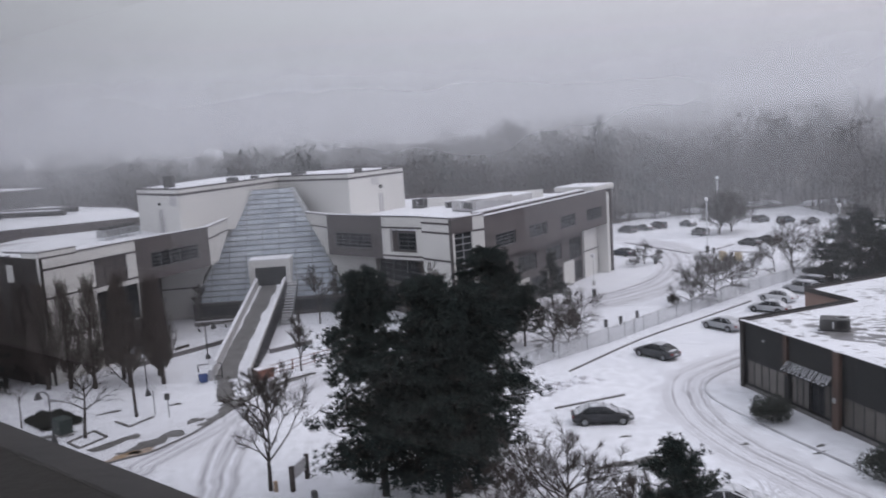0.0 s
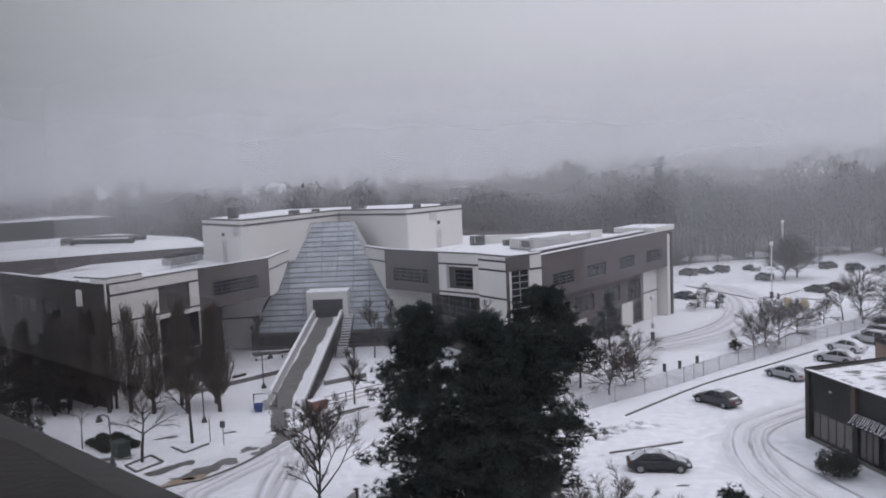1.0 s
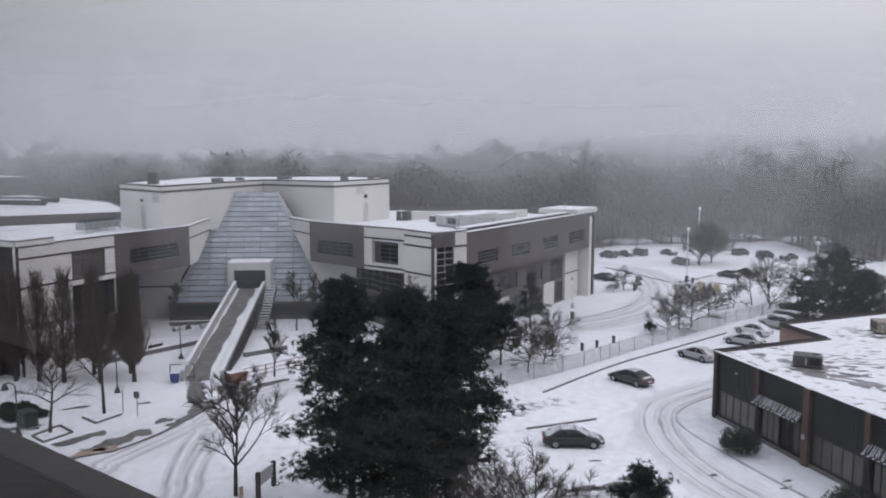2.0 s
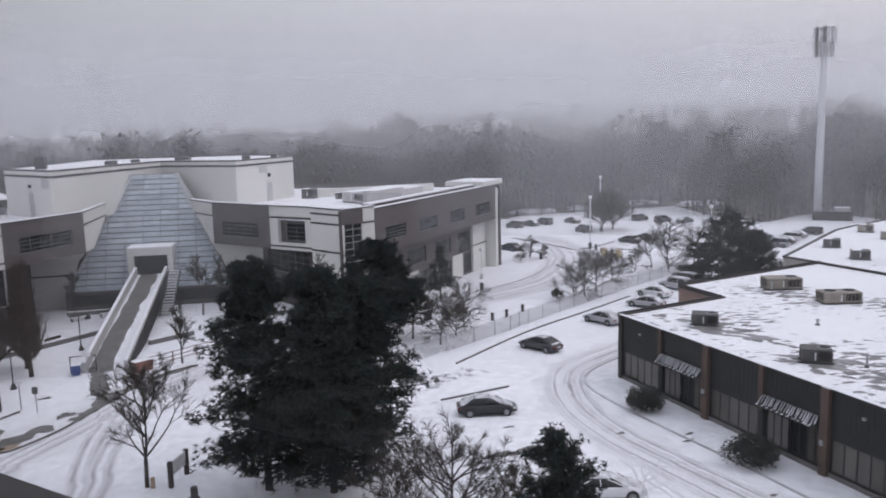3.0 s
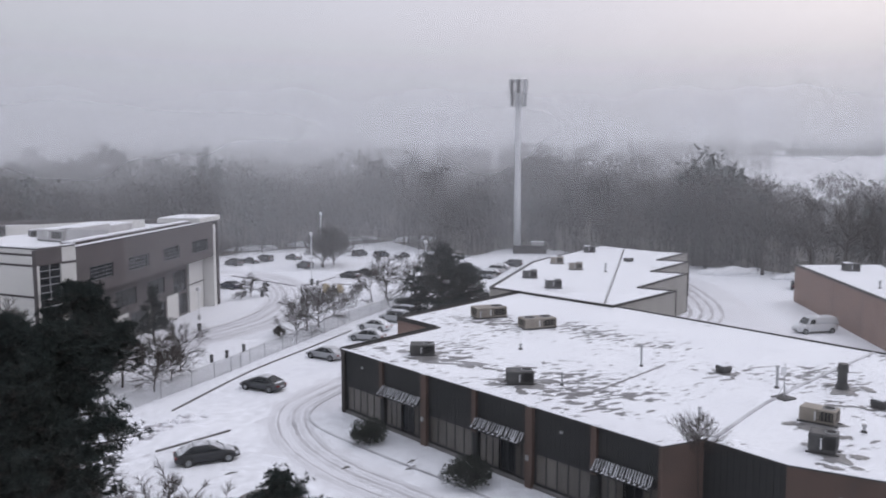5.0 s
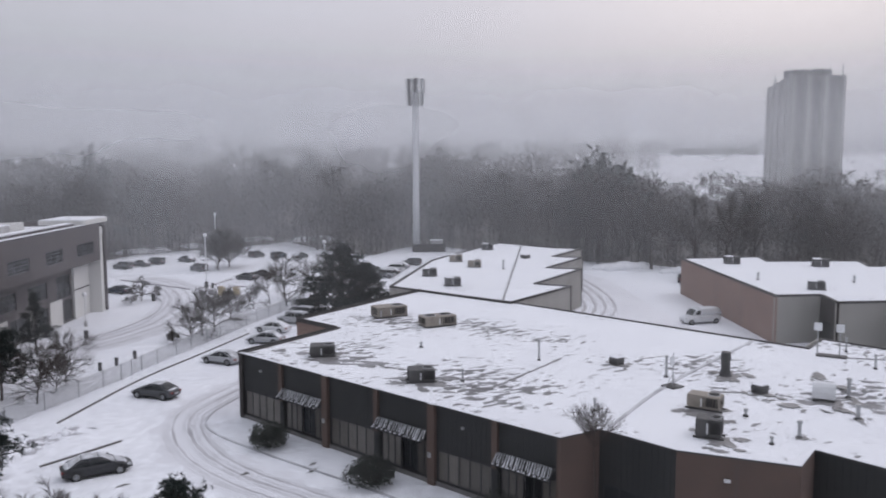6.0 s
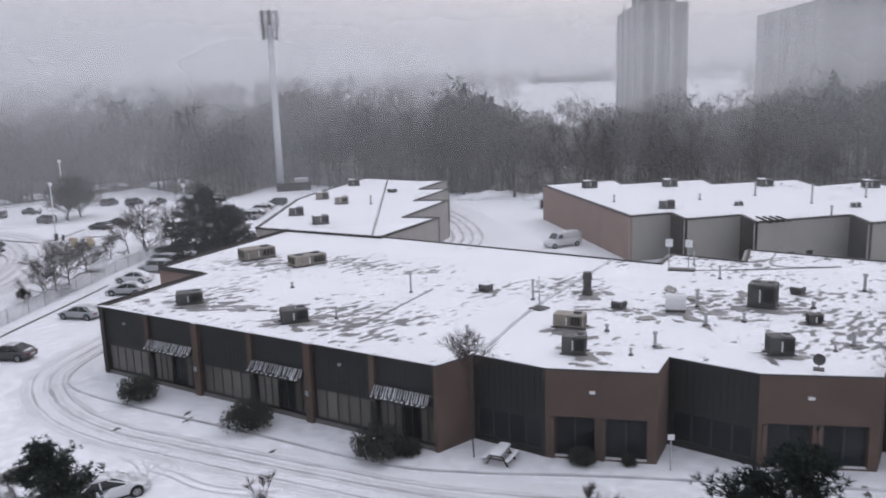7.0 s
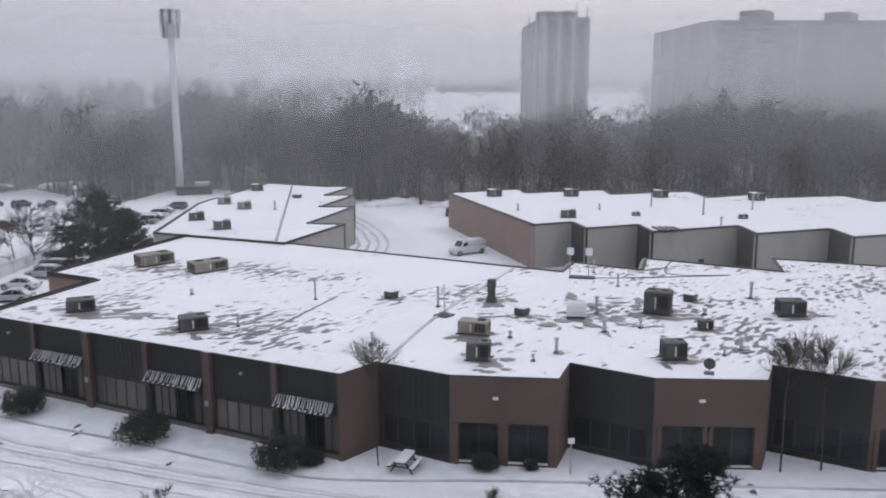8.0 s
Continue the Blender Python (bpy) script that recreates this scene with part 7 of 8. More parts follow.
part("thaw_patch", thaw_patches(((30.9, 61.6, 1.9), (33.4, 49.7, 1.8), (44.4, 33.0, 1.6), (40.6, 29.2, 1.4), (58.4, 25.0, 2.1), (48.4, 19.4, 1.4), (64.2, 16.7, 1.7), (56.5, 20.6, 0.9), (53.2, 37.6, 1.6), (51.4, 33.3, 1.0), (49.1, 45.0, 0.9), (53.4, 29.4, 1.4), (51.3, 26.2, 0.6), (45.0, 26.4, 0.5), (55.6, 29.1, 0.5), (63.9, 24.8, 0.9), (68.0, 21.2, 0.7), (53.0, 17.0, 0.5), (52.4, 28.0, 0.9), (50.4, 30.6, 1.0), (57.6, 31.0, 1.0), (61.5, 28.5, 0.9), (59.0, 33.5, 1.1)), ZR, 77), DECK_WET, shops, "grey wet patches melted in the roof snow")
hvac((30.7, 62.4, ZR), -27, 2.1, 1.6, 1.0, UNIT_GREY, "grey square rooftop unit on the snowy roof")
hvac((33.2, 50.6, ZR), -27, 2.0, 1.5, 1.05, UNIT_GREY, "grey square rooftop unit on the snowy roof")
hvac((44.7, 74.4, ZR), -8, 3.5, 2.0, 1.2, UNIT_TAN, "long tan rooftop unit on the snowy roof")
hvac((46.2, 67.3, ZR), -8, 3.5, 1.9, 1.1, UNIT_TAN, "long tan rooftop unit with two fans", 2)
hvac((45.2, 33.6, ZR), -68, 2.2, 1.2, 1.05, UNIT_TAN, "long tan rooftop unit near the expansion joint")
hvac((40.7, 29.9, ZR), -60, 1.5, 1.2, 1.25, UNIT_GREY, "dark square rooftop unit near the roof edge")
hvac((58.8, 25.6, ZR), -75, 2.0, 1.7, 1.85, UNIT_GREY, "tall grey rooftop unit with two fans", 2)
hvac((48.7, 20.0, ZR), -48, 1.5, 1.2, 1.25, UNIT_GREY, "dark square rooftop unit near the roof edge")
hvac((64.5, 17.2, ZR), -52, 2.0, 1.4, 1.3, UNIT_GREY, "grey rooftop unit on the snowy roof")
hvac((56.6, 20.9, ZR), -45, 1.0, 0.7, 0.75, UNIT_GREY, "small dark rooftop box among the pipes")
for x, y, rz, m in ((78.3, 108.5, -40, UNIT_TAN), (76.5, 101.0, -40, UNIT_TAN), (62.5, 87.3, -30, UNIT_GREY), (93.6, 119.5, -40, UNIT_GREY), (65.1, 96.8, -35, UNIT_GREY)):
    hvac((x, y, ZW - 0.15), rz, 2.0, 1.7, 1.15, m, "square rooftop unit on the warehouse roof", group="warehouse rooftop units")
for x, y, rz, size in ((98.1, 56.6, -55, 2.0), (105.5, 49.9, -55, 1.0), (112.0, 37.0, -55, 1.1), (111.8, 79.0, -35, 2.2), (120.0, 68.8, -45, 2.2), (127.8, 56.2, -45, 2.2), (133.6, 42.2, -50, 2.2)):
    hvac((x, y, ZB - 0.12), rz, size, 0.8 * size, 0.55 * size, UNIT_GREY, "grey rooftop unit on the stepped building", group="stepped building rooftop units")
hvac((-3.2, 127.5, DECK), -20, 2.0, 1.6, 1.5, UNIT_GREY, "dark rooftop unit on the office roof", group="office rooftop units")
hvac((4.6, 116.5, DECK), -57, 5.5, 3.4, 1.55, CONCRETE, "long pale rooftop unit on the office roof", group="office rooftop units")
hvac((1.5, 124.5, DECK), -57, 1.2, 1.0, 0.9, UNIT_GREY, "small rooftop box on the office roof", group="office rooftop units")


def pipe(at, h, r, label, cap=True, mat_=None):
    t = thing("vent_pipe", at, 0, label, "vent pipe", "roof pipes")
    m = mat_ or STEEL
    part("flashing", Shape().tube((0, 0, -0.02), (0, 0, 0.14), r * 2.4, r * 1.3, 10), UNIT_GREY, t)
    part("pipe", Shape().tube((0, 0, 0.0), (0, 0, h), r, r, 10), m, t)
    if cap:
        part("cap", Shape().tube((0, 0, h), (0, 0, h + r * 1.2), r * 1.7, r * 1.4, 10), m, t)
    return t


for x, y, h, r in ((44.9, 50.2, 1.7, 0.09), (49.5, 40.5, 1.6, 0.10), (65.2, 32.3, 1.1, 0.09), (55.6, 29.3, 1.3, 0.12), (51.4, 26.4, 0.85, 0.13), (45.0, 26.6, 0.95, 0.11), (54.0, 24.8, 0.6, 0.1), (53.1, 17.1, 0.85, 0.12), (68.1, 21.4, 1.3, 0.13), (35.7, 48.6, 0.9, 0.08), (43.2, 73.6, 0.8, 0.08), (42.6, 26.9, 0.4, 0.08), (51.4, 17.6, 0.4, 0.08), (39.4, 60.0, 0.4, 0.1), (60.6, 22.5, 0.4, 0.12), (46.0, 31.0, 0.4, 0.1), (38.7, 37.6, 0.8, 0.08), (69.0, 36.8, 1.2, 0.08)):
    pipe((x, y, ZR), h, r, "galvanised vent pipe rising from the roof snow")
for x, y, z, h in ((112.4, 42.8, ZB, 2.6), (102.8, 36.7, ZB, 1.2), (116.0, 52.4, ZB, 2.0), (122.2, 39.1, ZB, 2.0), (78.8, 96.6, ZW, 1.2), (61.8, 88.1, ZW, 1.0), (99.5, 66.0, ZB, 0.9), (108.0, 57.0, ZB, 0.8)):
    pipe((x, y, z - 0.14), h, 0.13, "grey vent pipe on a snowy roof")
stack = thing("exhaust_vent", (53.5, 38.0, ZR), 0, "wide dark exhaust stack on the roof", "exhaust stack")
part("skirt", Shape().tube((0, 0, -0.02), (0, 0, 0.5), 0.52, 0.38, 12), UNIT_GREY, stack)
part("duct", Shape().tube((0, 0, 0.5), (0, 0, 1.35), 0.34, 0.34, 12), UNIT_GREY, stack)
part("cone", Shape().tube((0, 0, 1.35), (0, 0, 1.95), 0.42, 0.34, 12), UNIT_GREY, stack)
for x, y, r in ((49.3, 45.5, 0.42), (51.6, 33.7, 0.42), (64.1, 25.1, 0.42), (90.6, 105.1, 0.55)):
    m = thing("roof_ventilator", (x, y, ZR if x < 80 else ZW - 0.15), 0, "low square roof ventilator capped with snow", "ventilator", "roof ventilators")
    part("base", Shape().box(-r, -r, -0.02, r, r, 0.25), UNIT_GREY, m)
    part("hood", Shape().cut_box(-r * 1.15, -r * 1.15, 0.25, r * 1.15, r * 1.15, 0.62, 0.08), UNIT_GREY, m)
    part("snow", Shape().cut_box(-r, -r, 0.62, r, r, 0.7, 0.03), SNOW_CAP, m)
hood = thing("intake_hood", (53.6, 30.0, ZR), -60, "white curved intake hood on the roof", "intake hood")
part("base", Shape().box(-0.7, -0.55, -0.02, 0.7, 0.55, 0.25), UNIT_GREY, hood)
rings = []
for x in (-0.75, 0.75):
    rings.append([(x, 0.6 * math.cos(a), 0.25 + (1.1 * math.sin(a) if 0 < a < 3.14 else 0)) for a in [math.pi * k / 8 for k in range(9)]])
part("hood", Shape().loft(rings), WHITE_PAINT, hood)
dish = thing("satellite_dish", (47.4, 17.1, ZR), 200, "dark satellite dish on a short mast", "satellite dish")
part("mast", Shape().tube((0, 0, -0.02), (0, 0, 0.5), 0.04, 0.04, 6), STEEL, dish)
part("foot", Shape().box(-0.3, -0.3, -0.02, 0.3, 0.3, 0.06), UNIT_GREY, dish)
part("reflector", Shape().loft([[(0.1 + 0.1 * q * q, 0.36 * q * math.cos(a), 0.68 + 0.36 * q * math.sin(a)) for a in [6.283 * k / 14 for k in range(14)]] for q in (0.05, 0.5, 0.8, 1.0)] + [[(0.06 + 0.1 * q * q, 0.36 * q * math.cos(a), 0.68 + 0.36 * q * math.sin(a)) for a in [6.283 * k / 14 for k in range(14)]] for q in (1.0, 0.5)]), UNIT_GREY, dish)
mast = thing("antenna_mast", (47.7, 38.4, ZR), 0, "thin mast with a white flat panel and weighted foot", "antenna")
part("mast", Shape().tube((0, 0, 0), (0, 0, 2.6), 0.04, 0.04, 6), STEEL, mast)
part("panel", Shape().box(-0.42, -0.08, 1.7, 0.05, -0.02, 2.35), WHITE_PAINT, mast)
part("foot", Shape().box(-0.6, -0.6, -0.02, 0.6, 0.6, 0.1), UNIT_GREY, mast)
for a in (0.5, 2.6, 4.7):
    part("stay", Shape().tube((0, 0, 1.0), (0.5 * math.cos(a), 0.5 * math.sin(a), 0.1), 0.02, 0.02, 5), STEEL, mast)
sled = thing("twin_antenna", (66.3, 36.6, ZR), -65, "ballasted antenna frame with two white panels", "antenna")
part("sled", Shape().box(-1.2, -0.5, -0.02, 1.2, 0.5, 0.14), UNIT_GREY, sled)
for x in (-1.9, 1.0):
    part("mast", Shape().tube((x * 0.6, 0, 0.1), (x * 0.6, 0, 2.9), 0.05, 0.05, 6), STEEL, sled)
    part("panel", Shape().box(x * 0.6 - 0.32, -0.12, 2.2, x * 0.6 + 0.32, -0.06, 2.9), WHITE_PAINT, sled)

# ---- monopole and far towers ----
pole = thing("monopole", (112.2, 172.9, 0), 0, "tall white tapered monopole with two rings of antenna panels", "mast")
part("shaft", Shape().loft([[(r * math.cos(6.283 * k / 16), r * math.sin(6.283 * k / 16), z) for k in range(16)] for z, r in ((0, 0.92), (12, 0.87), (24, 0.8), (36.4, 0.72), (42.6, 0.45))]), WHITE_PAINT, pole, smooth=True)
part("base", Shape().tube((0, 0, 0), (0, 0, 0.4), 1.3, 1.3, 12), CONCRETE, pole)
for z0, z1, r, cnt in ((39.5, 43.0, 2.2, 8), (36.5, 39.3, 1.95, 8)):
    for zz in (z0 + 0.5, z1 - 0.5):
        ring = part("mount_ring", Shape().loft([[(q * math.cos(6.283 * k / 18), q * math.sin(6.283 * k / 18), z) for k in range(18)] for q, z in ((r - 0.25, zz), (r - 0.12, zz), (r - 0.12, zz + 0.14), (r - 0.25, zz + 0.14), (r - 0.25, zz))], False), STEEL, pole)
        for k in range(3):
            a = 6.283 * k / 3
            part("arm", Shape().tube((0.4 * math.cos(a), 0.4 * math.sin(a), zz + 0.07), ((r - 0.2) * math.cos(a), (r - 0.2) * math.sin(a), zz + 0.07), 0.07, 0.07, 5), STEEL, ring)
    for k in range(cnt):
        a = 6.283 * k / cnt + 0.2
        c, s_ = math.cos(a), math.sin(a)
        w_ = r * 0.2
        pts = []
        for z in (z0, z1):
            pts += [(r * c + w_ * s_, r * s_ - w_ * c, z), ((r + 0.2) * c + w_ * s_, (r + 0.2) * s_ - w_ * c, z), ((r + 0.2) * c - w_ * s_, (r + 0.2) * s_ + w_ * c, z), (r * c - w_ * s_, r * s_ + w_ * c, z)]
        part("antenna_panel", Shape().hexa(pts), UNIT_GREY if (k % 3 and z0 > 39) or k % 4 == 0 else STEEL, pole, "grey antenna panel")
for k in range(8):
    a = 6.283 * k / 8 + 0.59
    part("mast_pipe", Shape().tube((1.9 * math.cos(a), 1.9 * math.sin(a), 36.3), (2.05 * math.cos(a), 2.05 * math.sin(a), 43.2), 0.09, 0.09, 5), STEEL if k % 2 else UNIT_GREY, pole)
part("lightning_rod", Shape().tube((0, 0, 42.6), (0, 0, 45.0), 0.05, 0.02, 5), STEEL, pole)
hut = thing("equipment_compound", (110.6, 165.6, 0), -33, "walled equipment compound at the foot of the mast", "equipment hut")
part("wall", Shape().box(-3.6, -0.2, 0, 4.6, 0.0, 2.0), DARK_BRICK, hut)
part("wall", Shape().box(-3.6, 0.0, 0, -3.4, 5.0, 2.0), DARK_BRICK, hut)
part("cabinet", Shape().cut_box(0.8, 1.6, 0, 4.0, 3.6, 2.7, 0.05), CONCRETE, hut)
part("cabinet_snow", Shape().cut_box(0.75, 1.55, 2.7, 4.05, 3.65, 2.82, 0.05), SNOW_CAP, hut)


def slab_tower(name, near, left, right, z1, label, floors, stripes, balconies, roof_boxes, wall_mat):
    """A tower block: nearest corner, far ends of its two visible sides, pale fins, balcony bands."""
    t = thing(name, (*near, 0), 0, label, "tower block", world_points=True)
    far = (left[0] + right[0] - near[0], left[1] + right[1] - near[1])
    part("wall", Shape().prism([near, right, far, left], 0, z1), wall_mat, t)
    part("parapet", Shape().prism([near, right, far, left], z1, z1 + 0.8), TOWER_WALL, t)
    for f, fins, bal in ((Facade(near, right), stripes[0], balconies[0]), (Facade(near, left), stripes[1], balconies[1])):
        for q0, q1 in fins:
            part("fin", f.box(Shape(), q0 * f.len, q1 * f.len, 0, z1 + 0.4, 0.0, 0.7), TOWER_PALE, t, "pale concrete fin")
        if not bal:
            for (p0, q0), (q1, p1) in zip(fins, fins[1:]):
                part("window_strip", f.box(Shape(), (q0 + 0.03) * f.len, (q1 - 0.03) * f.len, 2, z1 - 1.2, 0.0, 0.08), TOWER_WINDOW, t)
        for q0, q1 in bal:
            for k in range(1, floors):
                z = z1 * k / floors
                slab = part("balcony", f.box(Shape(), q0 * f.len, q1 * f.len, z, z + 0.95, 0.0, 1.2), wall_mat, t)
                wide = (q1 - q0) * f.len
                for j in range(3):
                    w0 = q0 * f.len + wide * (0.05 + 0.32 * j)
                    part("window", f.box(Shape(), w0, w0 + wide * (0.16 + 0.09 * ((k * 7 + j * 5) % 3)), z + 1.05, z + z1 / floors - 0.2, 0.0, 0.06), TOWER_WINDOW, slab)
    for x, y, wx, wy, h in roof_boxes:
        part("roof_house", Shape().cut_box(x - wx / 2, y - wy / 2, z1, x + wx / 2, y + wy / 2, z1 + h, 0.2), UNIT_GREY, t)
    return t


ta = slab_tower("tower_block", (335.0, 209.3), (384.9, 253.8), (357.2, 197.2), 59.6, "grey concrete tower block with pale vertical fins in the mist", 21,
                ([(0.0, 0.06), (0.28, 0.36), (0.60, 0.68), (0.95, 1.0)], [(0.0, 0.03), (0.2, 0.25), (0.45, 0.5), (0.72, 0.77), (0.97, 1.0)]),
                ([], []), ((347, 214, 9, 9, 3.6), (355, 208, 8, 7, 4.0)), TOWER_WALL)
for x, y, h in ((339, 213, 5.0), (352, 201.5, 7.5), (357, 198.5, 6.5), (378, 246, 5.5), (370, 240, 5.0)):
    part("aerial", Shape().tube((x, y, 59.5), (x, y, 59.6 + h), 0.35, 0.2, 5), STEEL, ta)
slab_tower("tower_block", (408.0, 156.6), (469.9, 215.6), (478.0, 78.0), 59.5, "long pale concrete tower block with rows of balconies in the mist", 21,
                ([(0.0, 0.02), (0.2, 0.22), (0.42, 0.44), (0.64, 0.66), (0.98, 1.0)], [(0.05, 0.16), (0.3, 0.4), (0.55, 0.66), (0.82, 0.94)]),
                ([(0.03, 0.19), (0.23, 0.41), (0.45, 0.63), (0.67, 0.97)], []), ((424, 140, 16, 12, 5.0), (455, 108, 18, 12, 4.5)), TOWER_PALE)
wh = thing("far_warehouse", (960, 720, 30), 0, "long low building on the far misty hillside", "building", world_points=True)
a_, b_ = (1200 * math.sin(radians(50.6)), 1200 * math.cos(radians(50.6))), (1200 * math.sin(radians(56.2)), 1200 * math.cos(radians(56.2)))
f = Facade(a_, b_)
part("wall", f.box(Shape(), 0, f.len, 28, 40, -30, 0), TOWER_WALL, wh)
part("roof", f.box(Shape(), 0, f.len, 40, 40.8, -30, 0), SNOW_CAP, wh)
for k in range(12):
    part("bay_door", f.box(Shape(), 5 + k * f.len / 12.4, 9 + k * f.len / 12.4, 31, 36, 0, 0.2), DARK_SIDING, wh)

# ---- vehicles ----


def paint(name, col, rough=0.35):
    return material(name, col, rough, tuple(c * 0.8 for c in col), 1.5, 4.0, 0.5, 10.0, 0.02, metal=0.2)


PAINTS = {"graphite": paint("graphite_car_paint", (0.075, 0.078, 0.085)), "charcoal": paint("charcoal_car_paint", (0.035, 0.037, 0.042)), "silver": paint("silver_car_paint", (0.42, 0.43, 0.45)), "white": paint("white_car_paint", (0.7, 0.71, 0.73)), "black": paint("black_car_paint", (0.014, 0.015, 0.017)), "red": paint("dark_red_car_paint", (0.10, 0.02, 0.022)), "blue": paint("dark_blue_car_paint", (0.025, 0.035, 0.06)), "grey": paint("grey_car_paint", (0.13, 0.135, 0.14))}
CAR_GLASS = material("car_glass", (0.02, 0.023, 0.026), 0.12, None, 1.0, 2.0, 0.3, 5.0, 0.0)
LAMP_RED = material("red_lamp_lens", (0.22, 0.012, 0.012), 0.25, None, 1.0, 2.0, 0.3, 5.0, 0.0)
LAMP_CLEAR = material("clear_lamp_lens", (0.55, 0.56, 0.58), 0.15, None, 1.0, 2.0, 0.3, 5.0, 0.0)
RIM = material("alloy_rim", (0.38, 0.39, 0.40), 0.35, None, 0.5, 3.0, 0.4, 8.0, 0.05, metal=0.7)


def arc(a, b, q):
    """From a to b with soft ends."""
    q = min(1.0, max(0.0, q))
    return a + (b - a) * (q * q * (3 - 2 * q))


def car(at, rz, colour, style, label, snow=1.0, group="parked cars", name="car"):
    t = thing(name, at, rz, label, "car" if style != "van" else "van", group)
    m = PAINTS[colour]
    if style == "sedan":
        L0, L1, W, belt, hood, boot, zt = -2.38, 2.36, 0.92, 0.95, 0.80, 1.00, 1.44
        gb, gt = (-2.02, 1.22), (-0.98, 0.02)
    elif style == "suv":
        L0, L1, W, belt, hood, boot, zt = -2.30, 2.32, 0.94, 1.08, 0.96, 1.08, 1.70
        gb, gt = (-2.24, 1.16), (-1.86, 0.20)
    else:
        L0, L1, W, belt, hood, boot, zt = -2.85, 2.85, 1.0, 1.26, 1.1, 1.3, 2.12
        gb, gt = (-2.8, 1.75), (-2.68, 0.95)
    # body: rounded rings from tail to nose
    rings = []
    for k in range(15):
        q = k / 14
        x = L0 + (L1 - L0) * q
        tail, nose = arc(0, 1, (x - L0) / 0.5), arc(0, 1, (L1 - x) / 0.75)
        w = W * (0.80 + 0.20 * tail) * (0.74 + 0.26 * nose)
        top = arc(boot, belt, (x - gb[0]) / 0.8) if x < 0 else arc(belt, hood, (x - 0.9) / (L1 - 0.9))
        top -= 0.24 * (1 - tail) + 0.26 * (1 - nose)
        zl = 0.22 + 0.12 * (1 - tail) + 0.1 * (1 - nose)
        half = [(w * 0.90, zl), (w * 0.98, zl + 0.14), (w, 0.40 * zl + 0.60 * top), (w * 0.96, top - 0.10), (w * 0.86, top - 0.02), (w * 0.5, top + 0.015)]
        rings.append([(x, -y, z) for y, z in half] + [(x, y, z) for y, z in reversed(half)])
    body = part("body", Shape().loft([r[::-1] for r in rings]), m, t, smooth=True)
    # cabin: an arched glasshouse under a painted roof
    wb, wt = W * 0.88, W * (0.70 if style != "van" else 0.84)
    crown = []

    def cabin(x, lift=0.0):
        up = min(arc(0, 1, (x - gb[0]) / (gt[0] - gb[0] + 0.05)) ** 0.8, arc(0, 1, (gb[1] - x) / (gb[1] - gt[1] + 0.05)) ** 0.8)
        z = belt - 0.04 + (zt - belt + 0.04) * up + lift
        w = wb + (wt - wb) * up
        return z, w, up

    for k in range(17):
        x = gb[0] + (gb[1] - gb[0]) * k / 16
        z, w, up = cabin(x)
        half = [(wb, belt - 0.06), (w + 0.02, belt - 0.06 + (z - belt + 0.06) * 0.88), (w * 0.82, z), (w * 0.4, z + 0.02 * up)]
        crown.append([(x, -y, zz) for y, zz in half] + [(x, y, zz) for y, zz in reversed(half)])
    part("glasshouse", Shape().loft([r[::-1] for r in crown]), CAR_GLASS if style != "van" else m, t, "dark car windows" if style != "van" else "", True)
    top_rings = []
    for k in range(9):
        x = gt[0] - 0.12 + (gt[1] - gt[0] + 0.24) * k / 8
        z, w, up = cabin(x)
        half = [(w + 0.03, z - 0.09), (w * 0.84, z + 0.01), (w * 0.4, z + 0.035)]
        top_rings.append([(x, -y, zz) for y, zz in half] + [(x, y, zz) for y, zz in reversed(half)])
    part("roof", Shape().loft([r[::-1] for r in top_rings]), m, t, smooth=True)
    for sy in (-1, 1):
        for x0, x1 in ((gb[1], gt[1] - 0.05), (gb[0], gt[0] + 0.05), ((gt[0] + gt[1]) / 2 + 0.05, (gt[0] + gt[1]) / 2)):
            line = [(x0 + (x1 - x0) * q / 3, sy * (wb + (cabin(x0 + (x1 - x0) * q / 3)[1] - wb) * (q / 3) + 0.012), belt - 0.05 + (zt - 0.06 - belt + 0.05) * q / 3) for q in range(4)]
            s_ = Shape()
            for a, b in zip(line, line[1:]):
                s_.tube(a, b, 0.04, 0.04, 4)
            part("pillar", s_, m, body)
        part("sill", Shape().box(L0 + 1.3, min(sy * W * 0.86, sy * W * 0.97), 0.2, L1 - 1.3, max(sy * W * 0.86, sy * W * 0.97), 0.3), BLACK, body)
        part("mirror", Shape().cut_box(gb[1] - 0.42, min(sy * W, sy * (W + 0.17)), belt - 0.02, gb[1] - 0.24, max(sy * W, sy * (W + 0.17)), belt + 0.13, 0.03), m, body)
        part("headlight", Shape().cut_box(L1 - 0.42, min(sy * 0.42, sy * 0.78), hood - 0.3, L1 - 0.10, max(sy * 0.42, sy * 0.78), hood - 0.16, 0.03), LAMP_CLEAR, t)
        part("tail_light", Shape().cut_box(L0 - 0.01, min(sy * 0.4, sy * 0.76), boot - 0.36, L0 + 0.16, max(sy * 0.4, sy * 0.76), boot - 0.22, 0.02), LAMP_RED, t)
        for wx in (L0 + 0.92, L1 - 0.92):
            part("wheel_arch", Shape().tube((wx, sy * (W - 0.2), 0.35), (wx, sy * (W + 0.006), 0.35), 0.40, 0.40, 18), BLACK, body)
            ty = part("tyre", Shape().tube((wx, sy * (W - 0.22), 0.32), (wx, sy * (W + 0.015), 0.32), 0.325, 0.325, 18), BLACK, t)
            part("rim", Shape().tube((wx, sy * (W + 0.016), 0.32), (wx, sy * (W + 0.03), 0.32), 0.22, 0.19, 12), RIM, ty)
